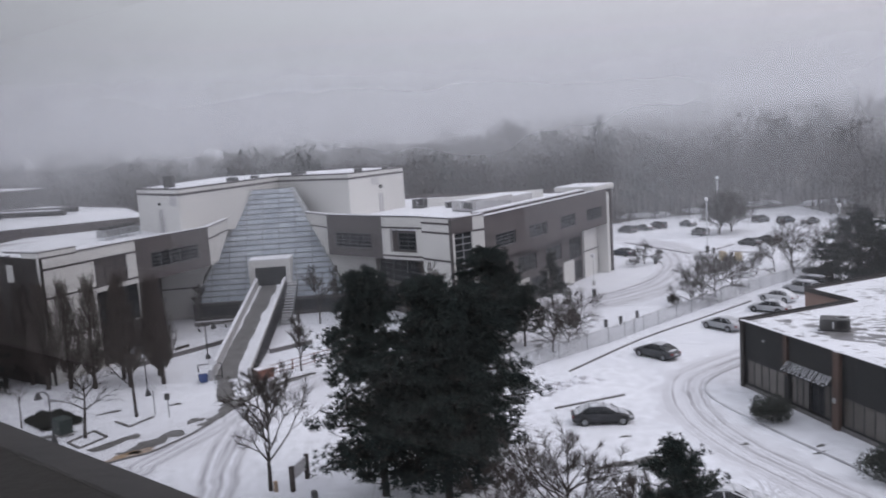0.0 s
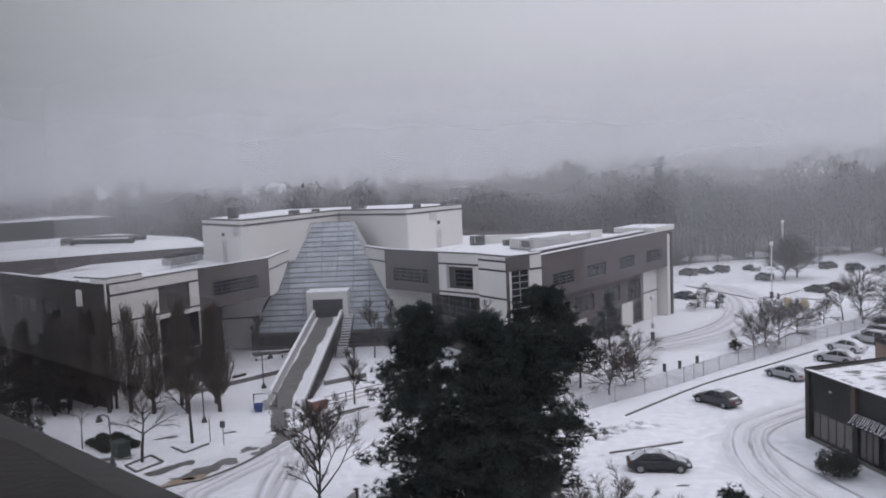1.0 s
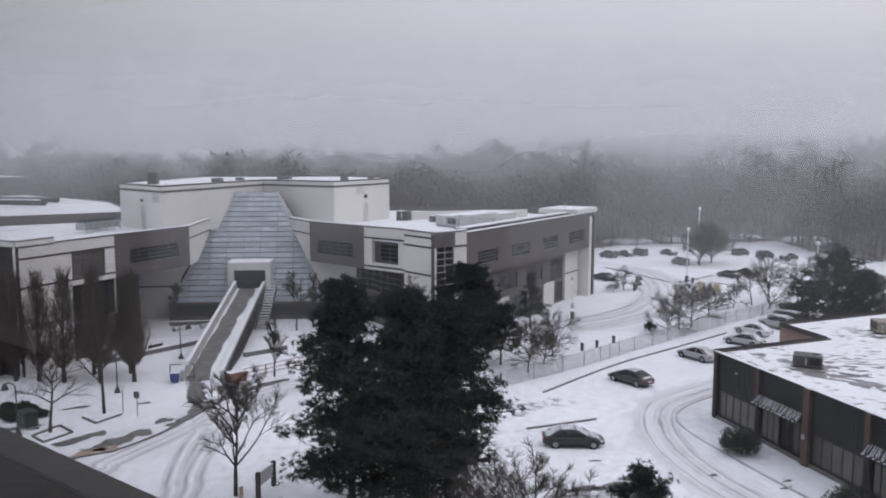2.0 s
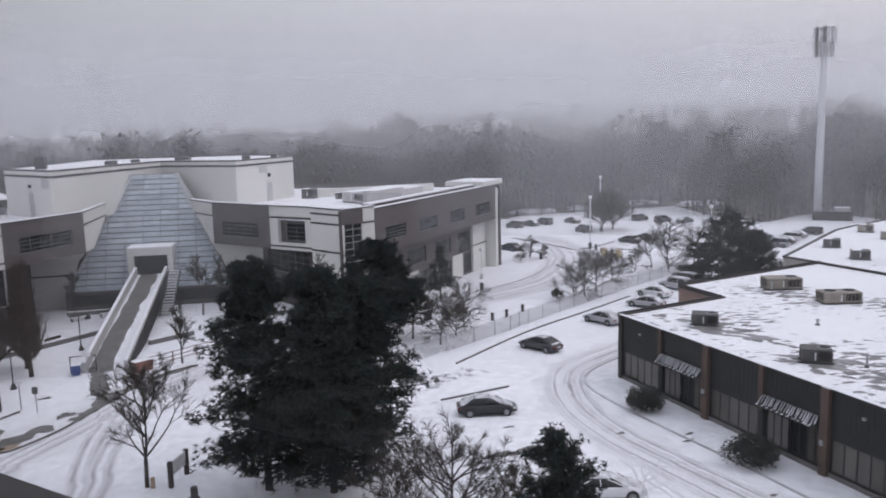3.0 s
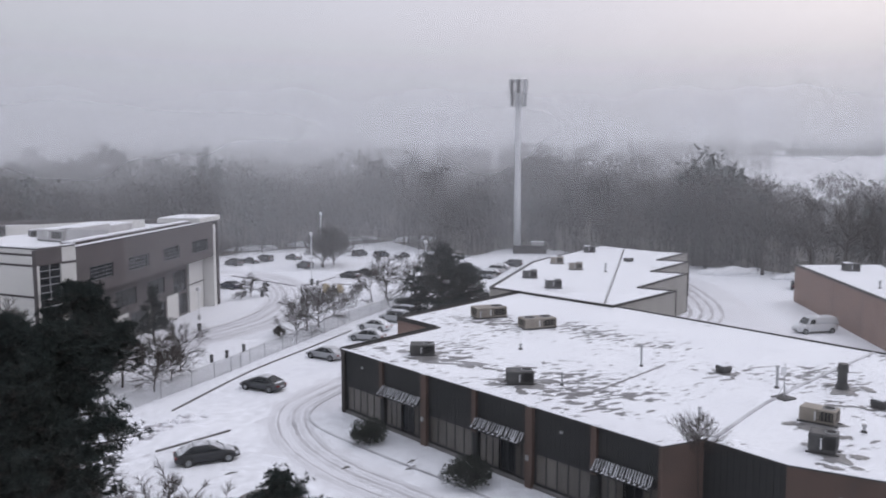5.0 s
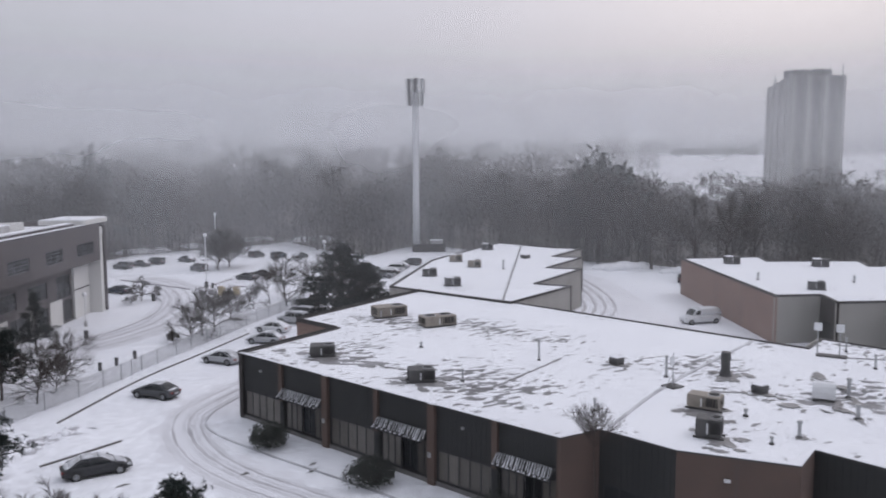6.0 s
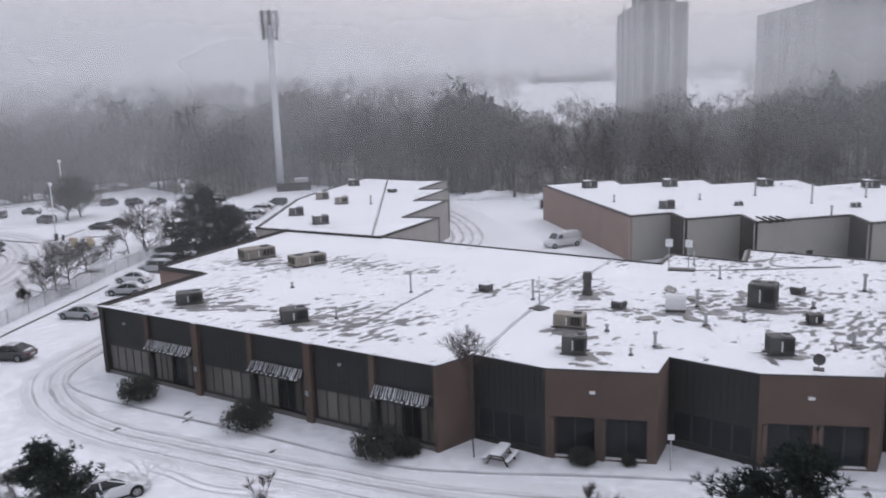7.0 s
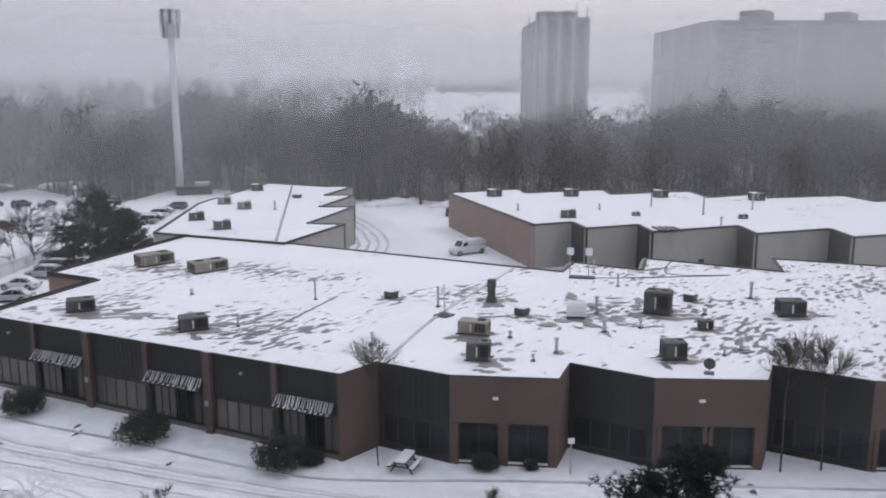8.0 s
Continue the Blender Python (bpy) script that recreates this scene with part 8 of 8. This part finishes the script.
            for k in range(5):
                a = 6.283 * k / 5
                part("spoke_gap", Shape().tube((wx + 0.13 * math.cos(a), sy * (W + 0.03), 0.32 + 0.13 * math.sin(a)), (wx + 0.13 * math.cos(a), sy * (W + 0.034), 0.32 + 0.13 * math.sin(a)), 0.045, 0.045, 6), BLACK, ty)
    part("grille", Shape().box(L1 - 0.06, -0.4, 0.36, L1 + 0.006, 0.4, 0.5), BLACK, t)
    part("plate", Shape().box(L0 - 0.015, -0.26, 0.55, L0 + 0.1, 0.26, 0.67), WHITE_PAINT, t)
    if style == "van":
        part("windscreen", Shape().hexa([(1.76, -0.80, 1.34), (1.79, -0.80, 1.34), (1.79, 0.80, 1.34), (1.76, 0.80, 1.34), (1.22, -0.72, 2.0), (1.25, -0.72, 2.0), (1.25, 0.72, 2.0), (1.22, 0.72, 2.0)]), CAR_GLASS, t)
        for sy in (-1, 1):
            part("side_window", Shape().hexa([(0.5, sy * 0.90 - 0.02, 1.36), (1.35, sy * 0.90 - 0.02, 1.36), (1.35, sy * 0.90 + 0.02, 1.36), (0.5, sy * 0.90 + 0.02, 1.36), (0.5, sy * 0.86 - 0.02, 1.9), (1.0, sy * 0.86 - 0.02, 1.9), (1.0, sy * 0.86 + 0.02, 1.9), (0.5, sy * 0.86 + 0.02, 1.9)]), CAR_GLASS, t)
    if snow > 0:
        th = 0.02 + 0.05 * snow
        cover = DUSTED if snow < 0.95 else SNOW_CAP

        def blanket(nm, x0, x1, at_z, wide, steps=6):
            s_ = Shape()
            rr = []
            for k in range(steps + 1):
                x = x0 + (x1 - x0) * k / steps
                z, w = at_z(x), wide(x)
                e = th * (0.25 if k in (0, steps) else 1.0)
                rr.append([(x, -w, z - 0.05), (x, -w * 0.93, z + e * 0.7), (x, -w * 0.4, z + e + 0.02), (x, w * 0.4, z + e + 0.02), (x, w * 0.93, z + e * 0.7), (x, w, z - 0.05)])
            part(nm, s_.loft([r[::-1] for r in rr]), cover, t, smooth=True)

        blanket("roof_snow", gt[0] - 0.05, gt[1] + 0.05, lambda x: cabin(x)[0] + 0.015, lambda x: cabin(x)[1] * 0.9)
        if snow > 0.3:
            blanket("bonnet_snow", gb[1] + 0.02, L1 - 0.35, lambda x: arc(belt, hood, (x - 0.9) / (L1 - 0.9)) - 0.02 - 0.26 * (1 - arc(0, 1, (L1 - x) / 0.75)), lambda x: W * 0.78 * (0.80 + 0.2 * arc(0, 1, (L1 - x) / 0.75)))
        if style == "sedan":
            blanket("boot_snow", L0 + 0.14, gb[0] + 0.12, lambda x: boot - 0.02 - 0.24 * (1 - arc(0, 1, (x - L0) / 0.5)), lambda x: W * 0.74, 3)
        if snow > 0.45:
            blanket("screen_snow", gt[1] + 0.12, gb[1] - 0.05, lambda x: cabin(x)[0] + 0.004, lambda x: cabin(x)[1] * 0.84, 5)
            if style == "sedan":
                blanket("screen_snow", gb[0] + 0.08, gt[0] - 0.1, lambda x: cabin(x)[0] + 0.004, lambda x: cabin(x)[1] * 0.84, 5)
    return t


car((11.6, 60.6, 0), -4, "charcoal", "sedan", "dark grey saloon with snow on roof and windscreen", 0.8)
car((20.5, 77.8, 0), 127, "graphite", "sedan", "dark grey saloon with thin snow on the lot", 0.2)
car((30.3, 87.0, 0), 121, "silver", "sedan", "silver saloon dusted with snow by the kerb", 0.5)
car((38.2, 93.6, 0), 134, "silver", "sedan", "silver saloon dusted with snow by the kerb", 0.6)
car((41.6, 99.2, 0), 125, "white", "sedan", "car buried under snow by the fence", 1.0)
car((46.3, 103.0, 0), 121, "silver", "suv", "silver estate car with a snowy roof by the fence", 0.9)
car((48.8, 106.0, 0), 121, "black", "suv", "dark car with a snowy roof by the fence", 0.9)
car((51.0, 109.4, 0), 121, "black", "sedan", "dark car with a snowy roof by the fence", 0.9)
car((41.0, 177.0, 0), 120, "graphite", "suv", "dark car under snow in the far car park", 1.0, "far parked cars")
car((45.2, 179.2, 0), 120, "graphite", "sedan", "dark car under snow in the far car park", 1.0, "far parked cars")
car((48.8, 180.8, 0), 120, "graphite", "suv", "dark car under snow in the far car park", 1.0, "far parked cars")
car((55.8, 181.4, 0), 110, "grey", "sedan", "grey car under snow in the far car park", 1.0, "far parked cars")
car((53.2, 164.8, 0), 105, "grey", "suv", "grey car under snow beside the lamp", 1.0, "far parked cars")
car((72.0, 180.4, 0), 30, "graphite", "suv", "dark car under snow in the far car park", 0.9, "far parked cars")
car((75.6, 175.6, 0), 30, "blue", "suv", "dark car under snow in the far car park", 0.9, "far parked cars")
car((79.6, 172.4, 0), 30, "graphite", "sedan", "dark car under snow in the far car park", 0.9, "far parked cars")
car((56.6, 147.0, 0), 118, "graphite", "sedan", "dark saloon dusted with snow in the car park", 0.4, "far parked cars")
car((60.8, 149.2, 0), 118, "graphite", "sedan", "dark car dusted with snow in the car park", 0.6, "far parked cars")
car((66.6, 186.5, 0), 60, "grey", "sedan", "grey car under snow in the far car park", 1.0, "far parked cars")
car((32.6, 144.4, 0), 118, "blue", "sedan", "dark car beside the end of the offices", 0.4, "far parked cars")
for k, (x, y) in enumerate(((79.2, 133.8), (82.2, 136.9), (85.2, 140.0), (88.4, 143.2), (93.8, 146.6))):
    car((x, y, 0), 132, ("silver", "grey", "white", "silver", "charcoal")[k], "sedan" if k % 2 else "suv", "snow-covered car in the row behind the shops", 1.0, "cars behind the shops")
car((15.9, 44.8, 0), -10, "white", "sedan", "white car with a snowy roof below the young pine", 0.8)
car((92.6, 70.2, 0), 162, "white", "van", "white delivery van parked by the brick wall", 0.6, "vans", "van")
car((121.8, 96.4, 0), 40, "charcoal", "suv", "dark car at the corner of the brick building", 0.8, "cars behind the shops")
cab = thing("utility_cabinet", (-33.2, 66.0, 0), -38, "dark green metal utility cabinet in the snow", "cabinet")
part("body", Shape().cut_box(-0.75, -0.55, 0.1, 0.75, 0.55, 1.3, 0.05), UTILITY_GREEN, cab)
part("plinth", Shape().box(-0.8, -0.6, 0, 0.8, 0.6, 0.1), CONCRETE, cab)
for x in (-0.36, 0.36):
    door = part("door", Shape().box(x - 0.33, -0.575, 0.2, x + 0.33, -0.55, 1.15), UTILITY_GREEN, cab)
    part("handle", Shape().box(x - 0.03, -0.6, 0.6, x + 0.03, -0.575, 0.8), STEEL, door)
part("lid", Shape().cut_box(-0.8, -0.6, 1.3, 0.8, 0.6, 1.38, 0.03), UTILITY_GREEN, cab)

# ---- fence, lamps and street things ----
WIRE = bpy.data.materials.new("chain_link_wire")
WIRE.use_nodes = True
n, l = WIRE.node_tree.nodes, WIRE.node_tree.links
bs = n["Principled BSDF"]
bs.inputs["Base Color"].default_value = (0.22, 0.225, 0.235, 1)
bs.inputs["Roughness"].default_value = 0.5
bs.inputs["Metallic"].default_value = 0.4
tcn = n.new("ShaderNodeNewGeometry")
wv1, wv2 = n.new("ShaderNodeTexWave"), n.new("ShaderNodeTexWave")
for wv, rot in ((wv1, 45), (wv2, -45)):
    mpn = n.new("ShaderNodeMapping")
    mpn.inputs["Rotation"].default_value = (0, radians(rot), 0)
    l.new(tcn.outputs["Position"], mpn.inputs[0])
    wv.inputs["Scale"].default_value = 5.0
    l.new(mpn.outputs[0], wv.inputs["Vector"])
mxn = n.new("ShaderNodeMath")
mxn.operation = "MAXIMUM"
l.new(wv1.outputs["Fac"], mxn.inputs[0])
l.new(wv2.outputs["Fac"], mxn.inputs[1])
gtn = n.new("ShaderNodeMapRange")
gtn.inputs[1].default_value, gtn.inputs[2].default_value = 0.90, 1.0
gtn.inputs[4].default_value = 0.9
l.new(mxn.outputs[0], gtn.inputs[0])
l.new(gtn.outputs[0], bs.inputs["Alpha"])

fence = thing("chain_link_fence", (26, 93, 0), 0, "grey chain-link fence on steel posts along the car park", "fence", world_points=True)
FL = smooth_line([(1.5, 71.2), (7.5, 76.3), (14.4, 81.8), (19.3, 86.0), (22.0, 88.6), (27.1, 93.2), (34.8, 100.1), (40.2, 104.9), (45.0, 108.7), (54.0, 116.0)], 3.0)
for i, p in enumerate(FL):
    part("post", Shape().tube((p.x, p.y, 0), (p.x, p.y, 1.76), 0.05, 0.05, 6), STEEL, fence)
    if i:
        q = FL[i - 1]
        part("top_rail", Shape().tube((q.x, q.y, 1.66), (p.x, p.y, 1.66), 0.03, 0.03, 5), STEEL, fence)
        u_ = (p - q).normalized()
        nx, ny = -u_.y * 0.006, u_.x * 0.006
        part("wire_panel", Shape().hexa([(q.x - nx, q.y - ny, 0.06), (p.x - nx, p.y - ny, 0.06), (p.x + nx, p.y + ny, 0.06), (q.x + nx, q.y + ny, 0.06), (q.x - nx, q.y - ny, 1.62), (p.x - nx, p.y - ny, 1.62), (p.x + nx, p.y + ny, 1.62), (q.x + nx, q.y + ny, 1.62)]), WIRE, fence)


def lamp_post(at, h, label, heads=1, r=0.09):
    t = thing("street_lamp", at, 0, label, "street lamp", "street lamps")
    part("base", Shape().tube((0, 0, 0), (0, 0, 0.7), 0.24, 0.22, 10), CONCRETE, t)
    part("pole", Shape().tube((0, 0, 0.6), (0, 0, h - 0.4), r, r * 0.75, 8), WHITE_PAINT, t)
    hd = part("head", Shape().tube((0, 0, h - 0.45), (0, 0, h - 0.3), r * 1.5, 0.3, 10), STEEL, t)
    part("globe", Shape().dome((0, 0, h - 0.25), 0.36, 0.36, 0.34, 6, 12, 0.8), LAMP_GLASS, hd, "milky white globe", True)
    return t


lamp_post((47.4, 142.9, 0), 9.6, "tall white car park lamp with a globe head", 1, 0.13)
lamp_post((57.2, 165.7, 0), 11.8, "tall white car park lamp with a globe head", 1, 0.14)
lamp_post((62.0, 124.6, 0), 9.0, "tall white car park lamp with a globe head", 1, 0.11)
lamp_post((22.0, 117.4, 0), 4.7, "short globe lamp beside the office wall", 1, 0.08)


def lantern(at, h, rz, label):
    t = thing("street_lantern", at, rz, label, "street lamp", "drive lanterns")
    part("base", Shape().tube((0, 0, 0), (0, 0, 0.5), 0.32, 0.14, 10), FRAME, t)
    part("pole", Shape().tube((0, 0, 0.4), (0, 0, h), 0.07, 0.05, 8), FRAME, t)
    arc = [(0.55 * (1 - math.cos(a)), 0, h + 0.35 * math.sin(a)) for a in (0, 0.6, 1.2, 1.8, 2.4)]
    s_ = Shape()
    for p, q in zip(arc, arc[1:]):
        s_.tube(p, q, 0.05, 0.05, 6)
    part("neck", s_, FRAME, t)
    part("shade", Shape().tube((0.96, 0, h + 0.25), (0.96, 0, h - 0.25), 0.12, 0.32, 10), FRAME, t)
    return t


lantern((-32.9, 63.8, 0), 4.0, 170, "dark curved-neck street lantern by the drive")
lantern((-29.4, 75.7, 0), 4.6, 200, "dark street lantern on a flared foot")
lantern((-27.2, 88.6, 0), 3.6, 20, "dark curved-neck lantern beside the ramp")


def bench(at, rz):
    t = thing("bench", at, rz, "snow-covered park bench before the offices", "bench", "benches")
    for k in range(3):
        part("seat_slat", Shape().box(-1.0, -0.25 + 0.16 * k, 0.42, 1.0, -0.12 + 0.16 * k, 0.46), BARK, t)
    part("backrest", Shape().box(-1.0, 0.24, 0.5, 1.0, 0.29, 0.85), BARK, t)
    for x in (-0.85, 0.85):
        part("leg", Shape().box(x - 0.04, -0.24, 0, x + 0.04, 0.28, 0.42), FRAME, t)
    part("snow", Shape().cut_box(-0.98, -0.24, 0.46, 0.98, 0.22, 0.54, 0.03), SNOW_CAP, t)
    return t


bench((-30.9, 91.8, 0), 55)
bench((-31.7, 103.4, 0), 38)
bench((-28.6, 105.0, 0), 30)


def post(name, at, h, r, m, label, snow=True, group="posts"):
    t = thing(name, at, 0, label, "post", group)
    part("shaft", Shape().tube((0, 0, 0), (0, 0, h), r, r * 0.92, 10), m, t)
    part("collar", Shape().tube((0, 0, h * 0.72), (0, 0, h * 0.82), r * 1.12, r * 1.12, 10), m, t)
    if snow:
        part("cap_snow", Shape().dome((0, 0, h), r * 1.1, r * 1.1, 0.1, 3, 8), SNOW_CAP, t)
    return t


for x, y, h, r in ((20.4, 109.0, 1.15, 0.28), (35.3, 132.8, 1.3, 0.3), (46.9, 141.4, 1.2, 0.3), (47.6, 140.2, 1.0, 0.2)):
    post("litter_bin", (x, y, 0), h, r, UNIT_GREY, "dark round litter bin capped with snow", group="litter bins")
for x, y in ((20.3, 92.5), (22.8, 94.7), (18.3, 91.2)):
    post("bollard", (x, y, 0), 0.95, 0.2, UNIT_GREY, "short dark post capped with snow", group="bollards")
for k, (x, y) in enumerate(((46.2, 131.6), (48.4, 130.6))):
    t = thing("meter_cabinet", (x, y, 0), -50, "faded yellow metal cabinet beside the car park road", "cabinet", "yellow cabinets")
    part("body", Shape().cut_box(-0.5, -0.4, 0, 0.5, 0.4, 1.6 - 0.2 * k, 0.04), YELLOW, t)
    part("door", Shape().box(-0.4, -0.43, 0.2, 0.4, -0.4, 1.3 - 0.2 * k), YELLOW, t)
    part("snow", Shape().cut_box(-0.68, -0.38, 1.5 - 0.3 * k, 0.68, 0.38, 1.58 - 0.3 * k, 0.03), SNOW_CAP, t)

bin_ = thing("recycling_bin", (-24.9, 78.9, 0), 10, "blue plastic wheeled bin at the foot of the ramp", "bin")
part("body", Shape().loft([[(-0.34, -0.26, 0.08), (0.34, -0.26, 0.08), (0.34, 0.26, 0.08), (-0.34, 0.26, 0.08)], [(-0.42, -0.32, 0.95), (0.42, -0.32, 0.95), (0.42, 0.32, 0.95), (-0.42, 0.32, 0.95)]]), BLUE, bin_)
part("lid", Shape().cut_box(-0.45, -0.35, 0.95, 0.45, 0.35, 1.03, 0.03), BLUE, bin_)
part("lid_snow", Shape().cut_box(-0.42, -0.32, 1.03, 0.42, 0.32, 1.1, 0.03), SNOW_CAP, bin_)
for x in (-0.28, 0.28):
    part("wheel", Shape().tube((x - 0.05, 0.26, 0.1), (x + 0.05, 0.26, 0.1), 0.1, 0.1, 10), BLACK, bin_)
gate = thing("gate_frame", (-24.6, 79.8, 0), 8, "dark metal frame beside the blue bin", "frame")
for x in (-1.0, 1.3):
    part("upright", Shape().box(x - 0.05, -0.05, 0, x + 0.05, 0.05, 1.7), FRAME, gate)
part("rail", Shape().box(-0.95, -0.04, 1.6, 1.25, 0.04, 1.68), FRAME, gate)
part("rail", Shape().box(-0.95, -0.04, 0.3, 1.25, 0.04, 0.38), FRAME, gate)


def sign(at, rz, h, w, hh, label, m, name="sign"):
    t = thing(name, at, rz, label, "sign", "signs")
    part("post", Shape().box(-0.04, -0.04, 0, 0.04, 0.04, h), STEEL, t)
    part("plate", Shape().box(-w / 2, -0.07, h - hh, w / 2, -0.045, h), m, t)
    return t


sign((-25.0, 68.6, 0), -10, 2.2, 0.5, 0.6, "small grey sign plate on a thin post", UNIT_GREY)
sign((-26.6, 69.6, 0), -10, 2.6, 0.7, 0.3, "white sign plate on a thin post", WHITE_PAINT)
sign((-23.6, 78.2, 0), 0, 2.4, 0.8, 0.35, "small white sign plate by the ramp", WHITE_PAINT)
sign((40.4, 22.7, 0), -50, 2.3, 0.4, 0.35, "white sign plate on a thin leaning post", WHITE_PAINT)
board = thing("notice_board", (-10.7, 52.3, 0), 72, "grey notice board on two dark posts in the snow", "notice board")
for x in (-1.05, 1.05):
    part("post", Shape().box(x - 0.13, -0.13, 0, x + 0.13, 0.13, 1.75), BARK, board)
part("panel", Shape().box(-0.92, -0.05, 0.75, 0.92, 0.05, 1.65), CONCRETE, board)
part("panel_snow", Shape().box(-0.9, -0.06, 1.65, 0.9, 0.06, 1.7), SNOW_CAP, board)
stub = thing("stone_post", (-9.2, 49.0, 0), 20, "low dark post standing in the snow", "post")
part("body", Shape().cut_box(-0.2, -0.2, 0, 0.2, 0.2, 0.95, 0.04), UNIT_GREY, stub)
part("foot", Shape().cut_box(-0.35, -0.35, 0, 0.35, 0.35, 0.2, 0.04), UNIT_GREY, stub)
hyd = thing("hydrant", (-12.2, 51.5, 0), 0, "rusty brown hydrant beside the bare tree", "hydrant")
part("barrel", Shape().tube((0, 0, 0), (0, 0, 0.6), 0.16, 0.14, 10), MUD, hyd)
part("bonnet", Shape().dome((0, 0, 0.6), 0.17, 0.17, 0.15, 3, 10), MUD, hyd)
for sy in (-1, 1):
    part("nozzle", Shape().tube((0, sy * 0.12, 0.45), (0, sy * 0.26, 0.45), 0.07, 0.07, 8), MUD, hyd)

rail = thing("snow_barrier", (-17, 81, 0), 0, "low rusty railing along the forecourt", "railing", world_points=True)
RP = [(-18.2, 79.9), (-16.4, 81.6), (-14.4, 83.6), (-11.8, 85.8), (-9.0, 88.2)]
for i, (x, y) in enumerate(RP):
    part("post", Shape().box(x - 0.05, y - 0.05, 0, x + 0.05, y + 0.05, 1.15), BARRIER_RED, rail)
    if i:
        x0, y0 = RP[i - 1]
        for z in (0.25, 0.65, 1.08):
            part("rail", Shape().tube((x0, y0, z), (x, y, z), 0.04, 0.04, 5), BARRIER_RED, rail)
crate = thing("timber_crate", (-18.9, 79.3, 0), 40, "weathered timber crate against the ramp", "crate")
part("panel", Shape().box(-0.9, -0.5, 0, 0.9, -0.44, 1.0), BARRIER_RED, crate)
for x in (-0.9, 0.84):
    part("side", Shape().box(x, -0.44, 0, x + 0.06, 0.5, 1.0), BROWN_BRICK, crate)
part("lid", Shape().box(-0.9, -0.5, 1.0, 0.9, 0.5, 1.05), SNOW_CAP, crate)
lowwall = thing("garden_wall", (-18, 92, 0), 0, "low dark retaining wall in the forecourt", "wall", world_points=True)
for a, b in (((-20.2, 89.0), (-16.0, 92.4)), ((-34.5, 86.5), (-27.0, 95.5)), ((-34.0, 106.3), (-28.0, 107.0))):
    f = Facade(a, b)
    part("wall", f.box(Shape(), 0, f.len, 0, 0.5, -0.35, 0.0), KERB, lowwall)
    part("wall_snow", f.box(Shape(), 0, f.len, 0.5, 0.58, -0.34, -0.02), SNOW_CAP, lowwall)

table = thing("picnic_table", (34.6, 31.0, 0), 20, "snow-laden picnic table by the shop wall", "picnic table")
part("top", Shape().box(-0.9, -0.38, 0.7, 0.9, 0.38, 0.76), BARK, table)
part("top_snow", Shape().cut_box(-0.88, -0.36, 0.76, 0.88, 0.36, 0.9, 0.05), SNOW_CAP, table)
for y in (-0.75, 0.75):
    part("seat", Shape().box(-0.9, y - 0.14, 0.4, 0.9, y + 0.14, 0.45), BARK, table)
    part("seat_snow", Shape().box(-0.88, y - 0.13, 0.45, 0.88, y + 0.13, 0.51), SNOW_CAP, table)
for x in (-0.6, 0.6):
    part("leg", Shape().hexa([(x - 0.04, -0.75, 0), (x + 0.04, -0.75, 0), (x + 0.04, -0.65, 0), (x - 0.04, -0.65, 0), (x - 0.04, -0.3, 0.7), (x + 0.04, -0.3, 0.7), (x + 0.04, -0.2, 0.7), (x - 0.04, -0.2, 0.7)]), BARK, table)
    part("leg", Shape().hexa([(x - 0.04, 0.65, 0), (x + 0.04, 0.65, 0), (x + 0.04, 0.75, 0), (x - 0.04, 0.75, 0), (x - 0.04, 0.2, 0.7), (x + 0.04, 0.2, 0.7), (x + 0.04, 0.3, 0.7), (x - 0.04, 0.3, 0.7)]), BARK, table)
    part("crossbar", Shape().box(x - 0.04, -0.7, 0.34, x + 0.04, 0.7, 0.4), BARK, table)
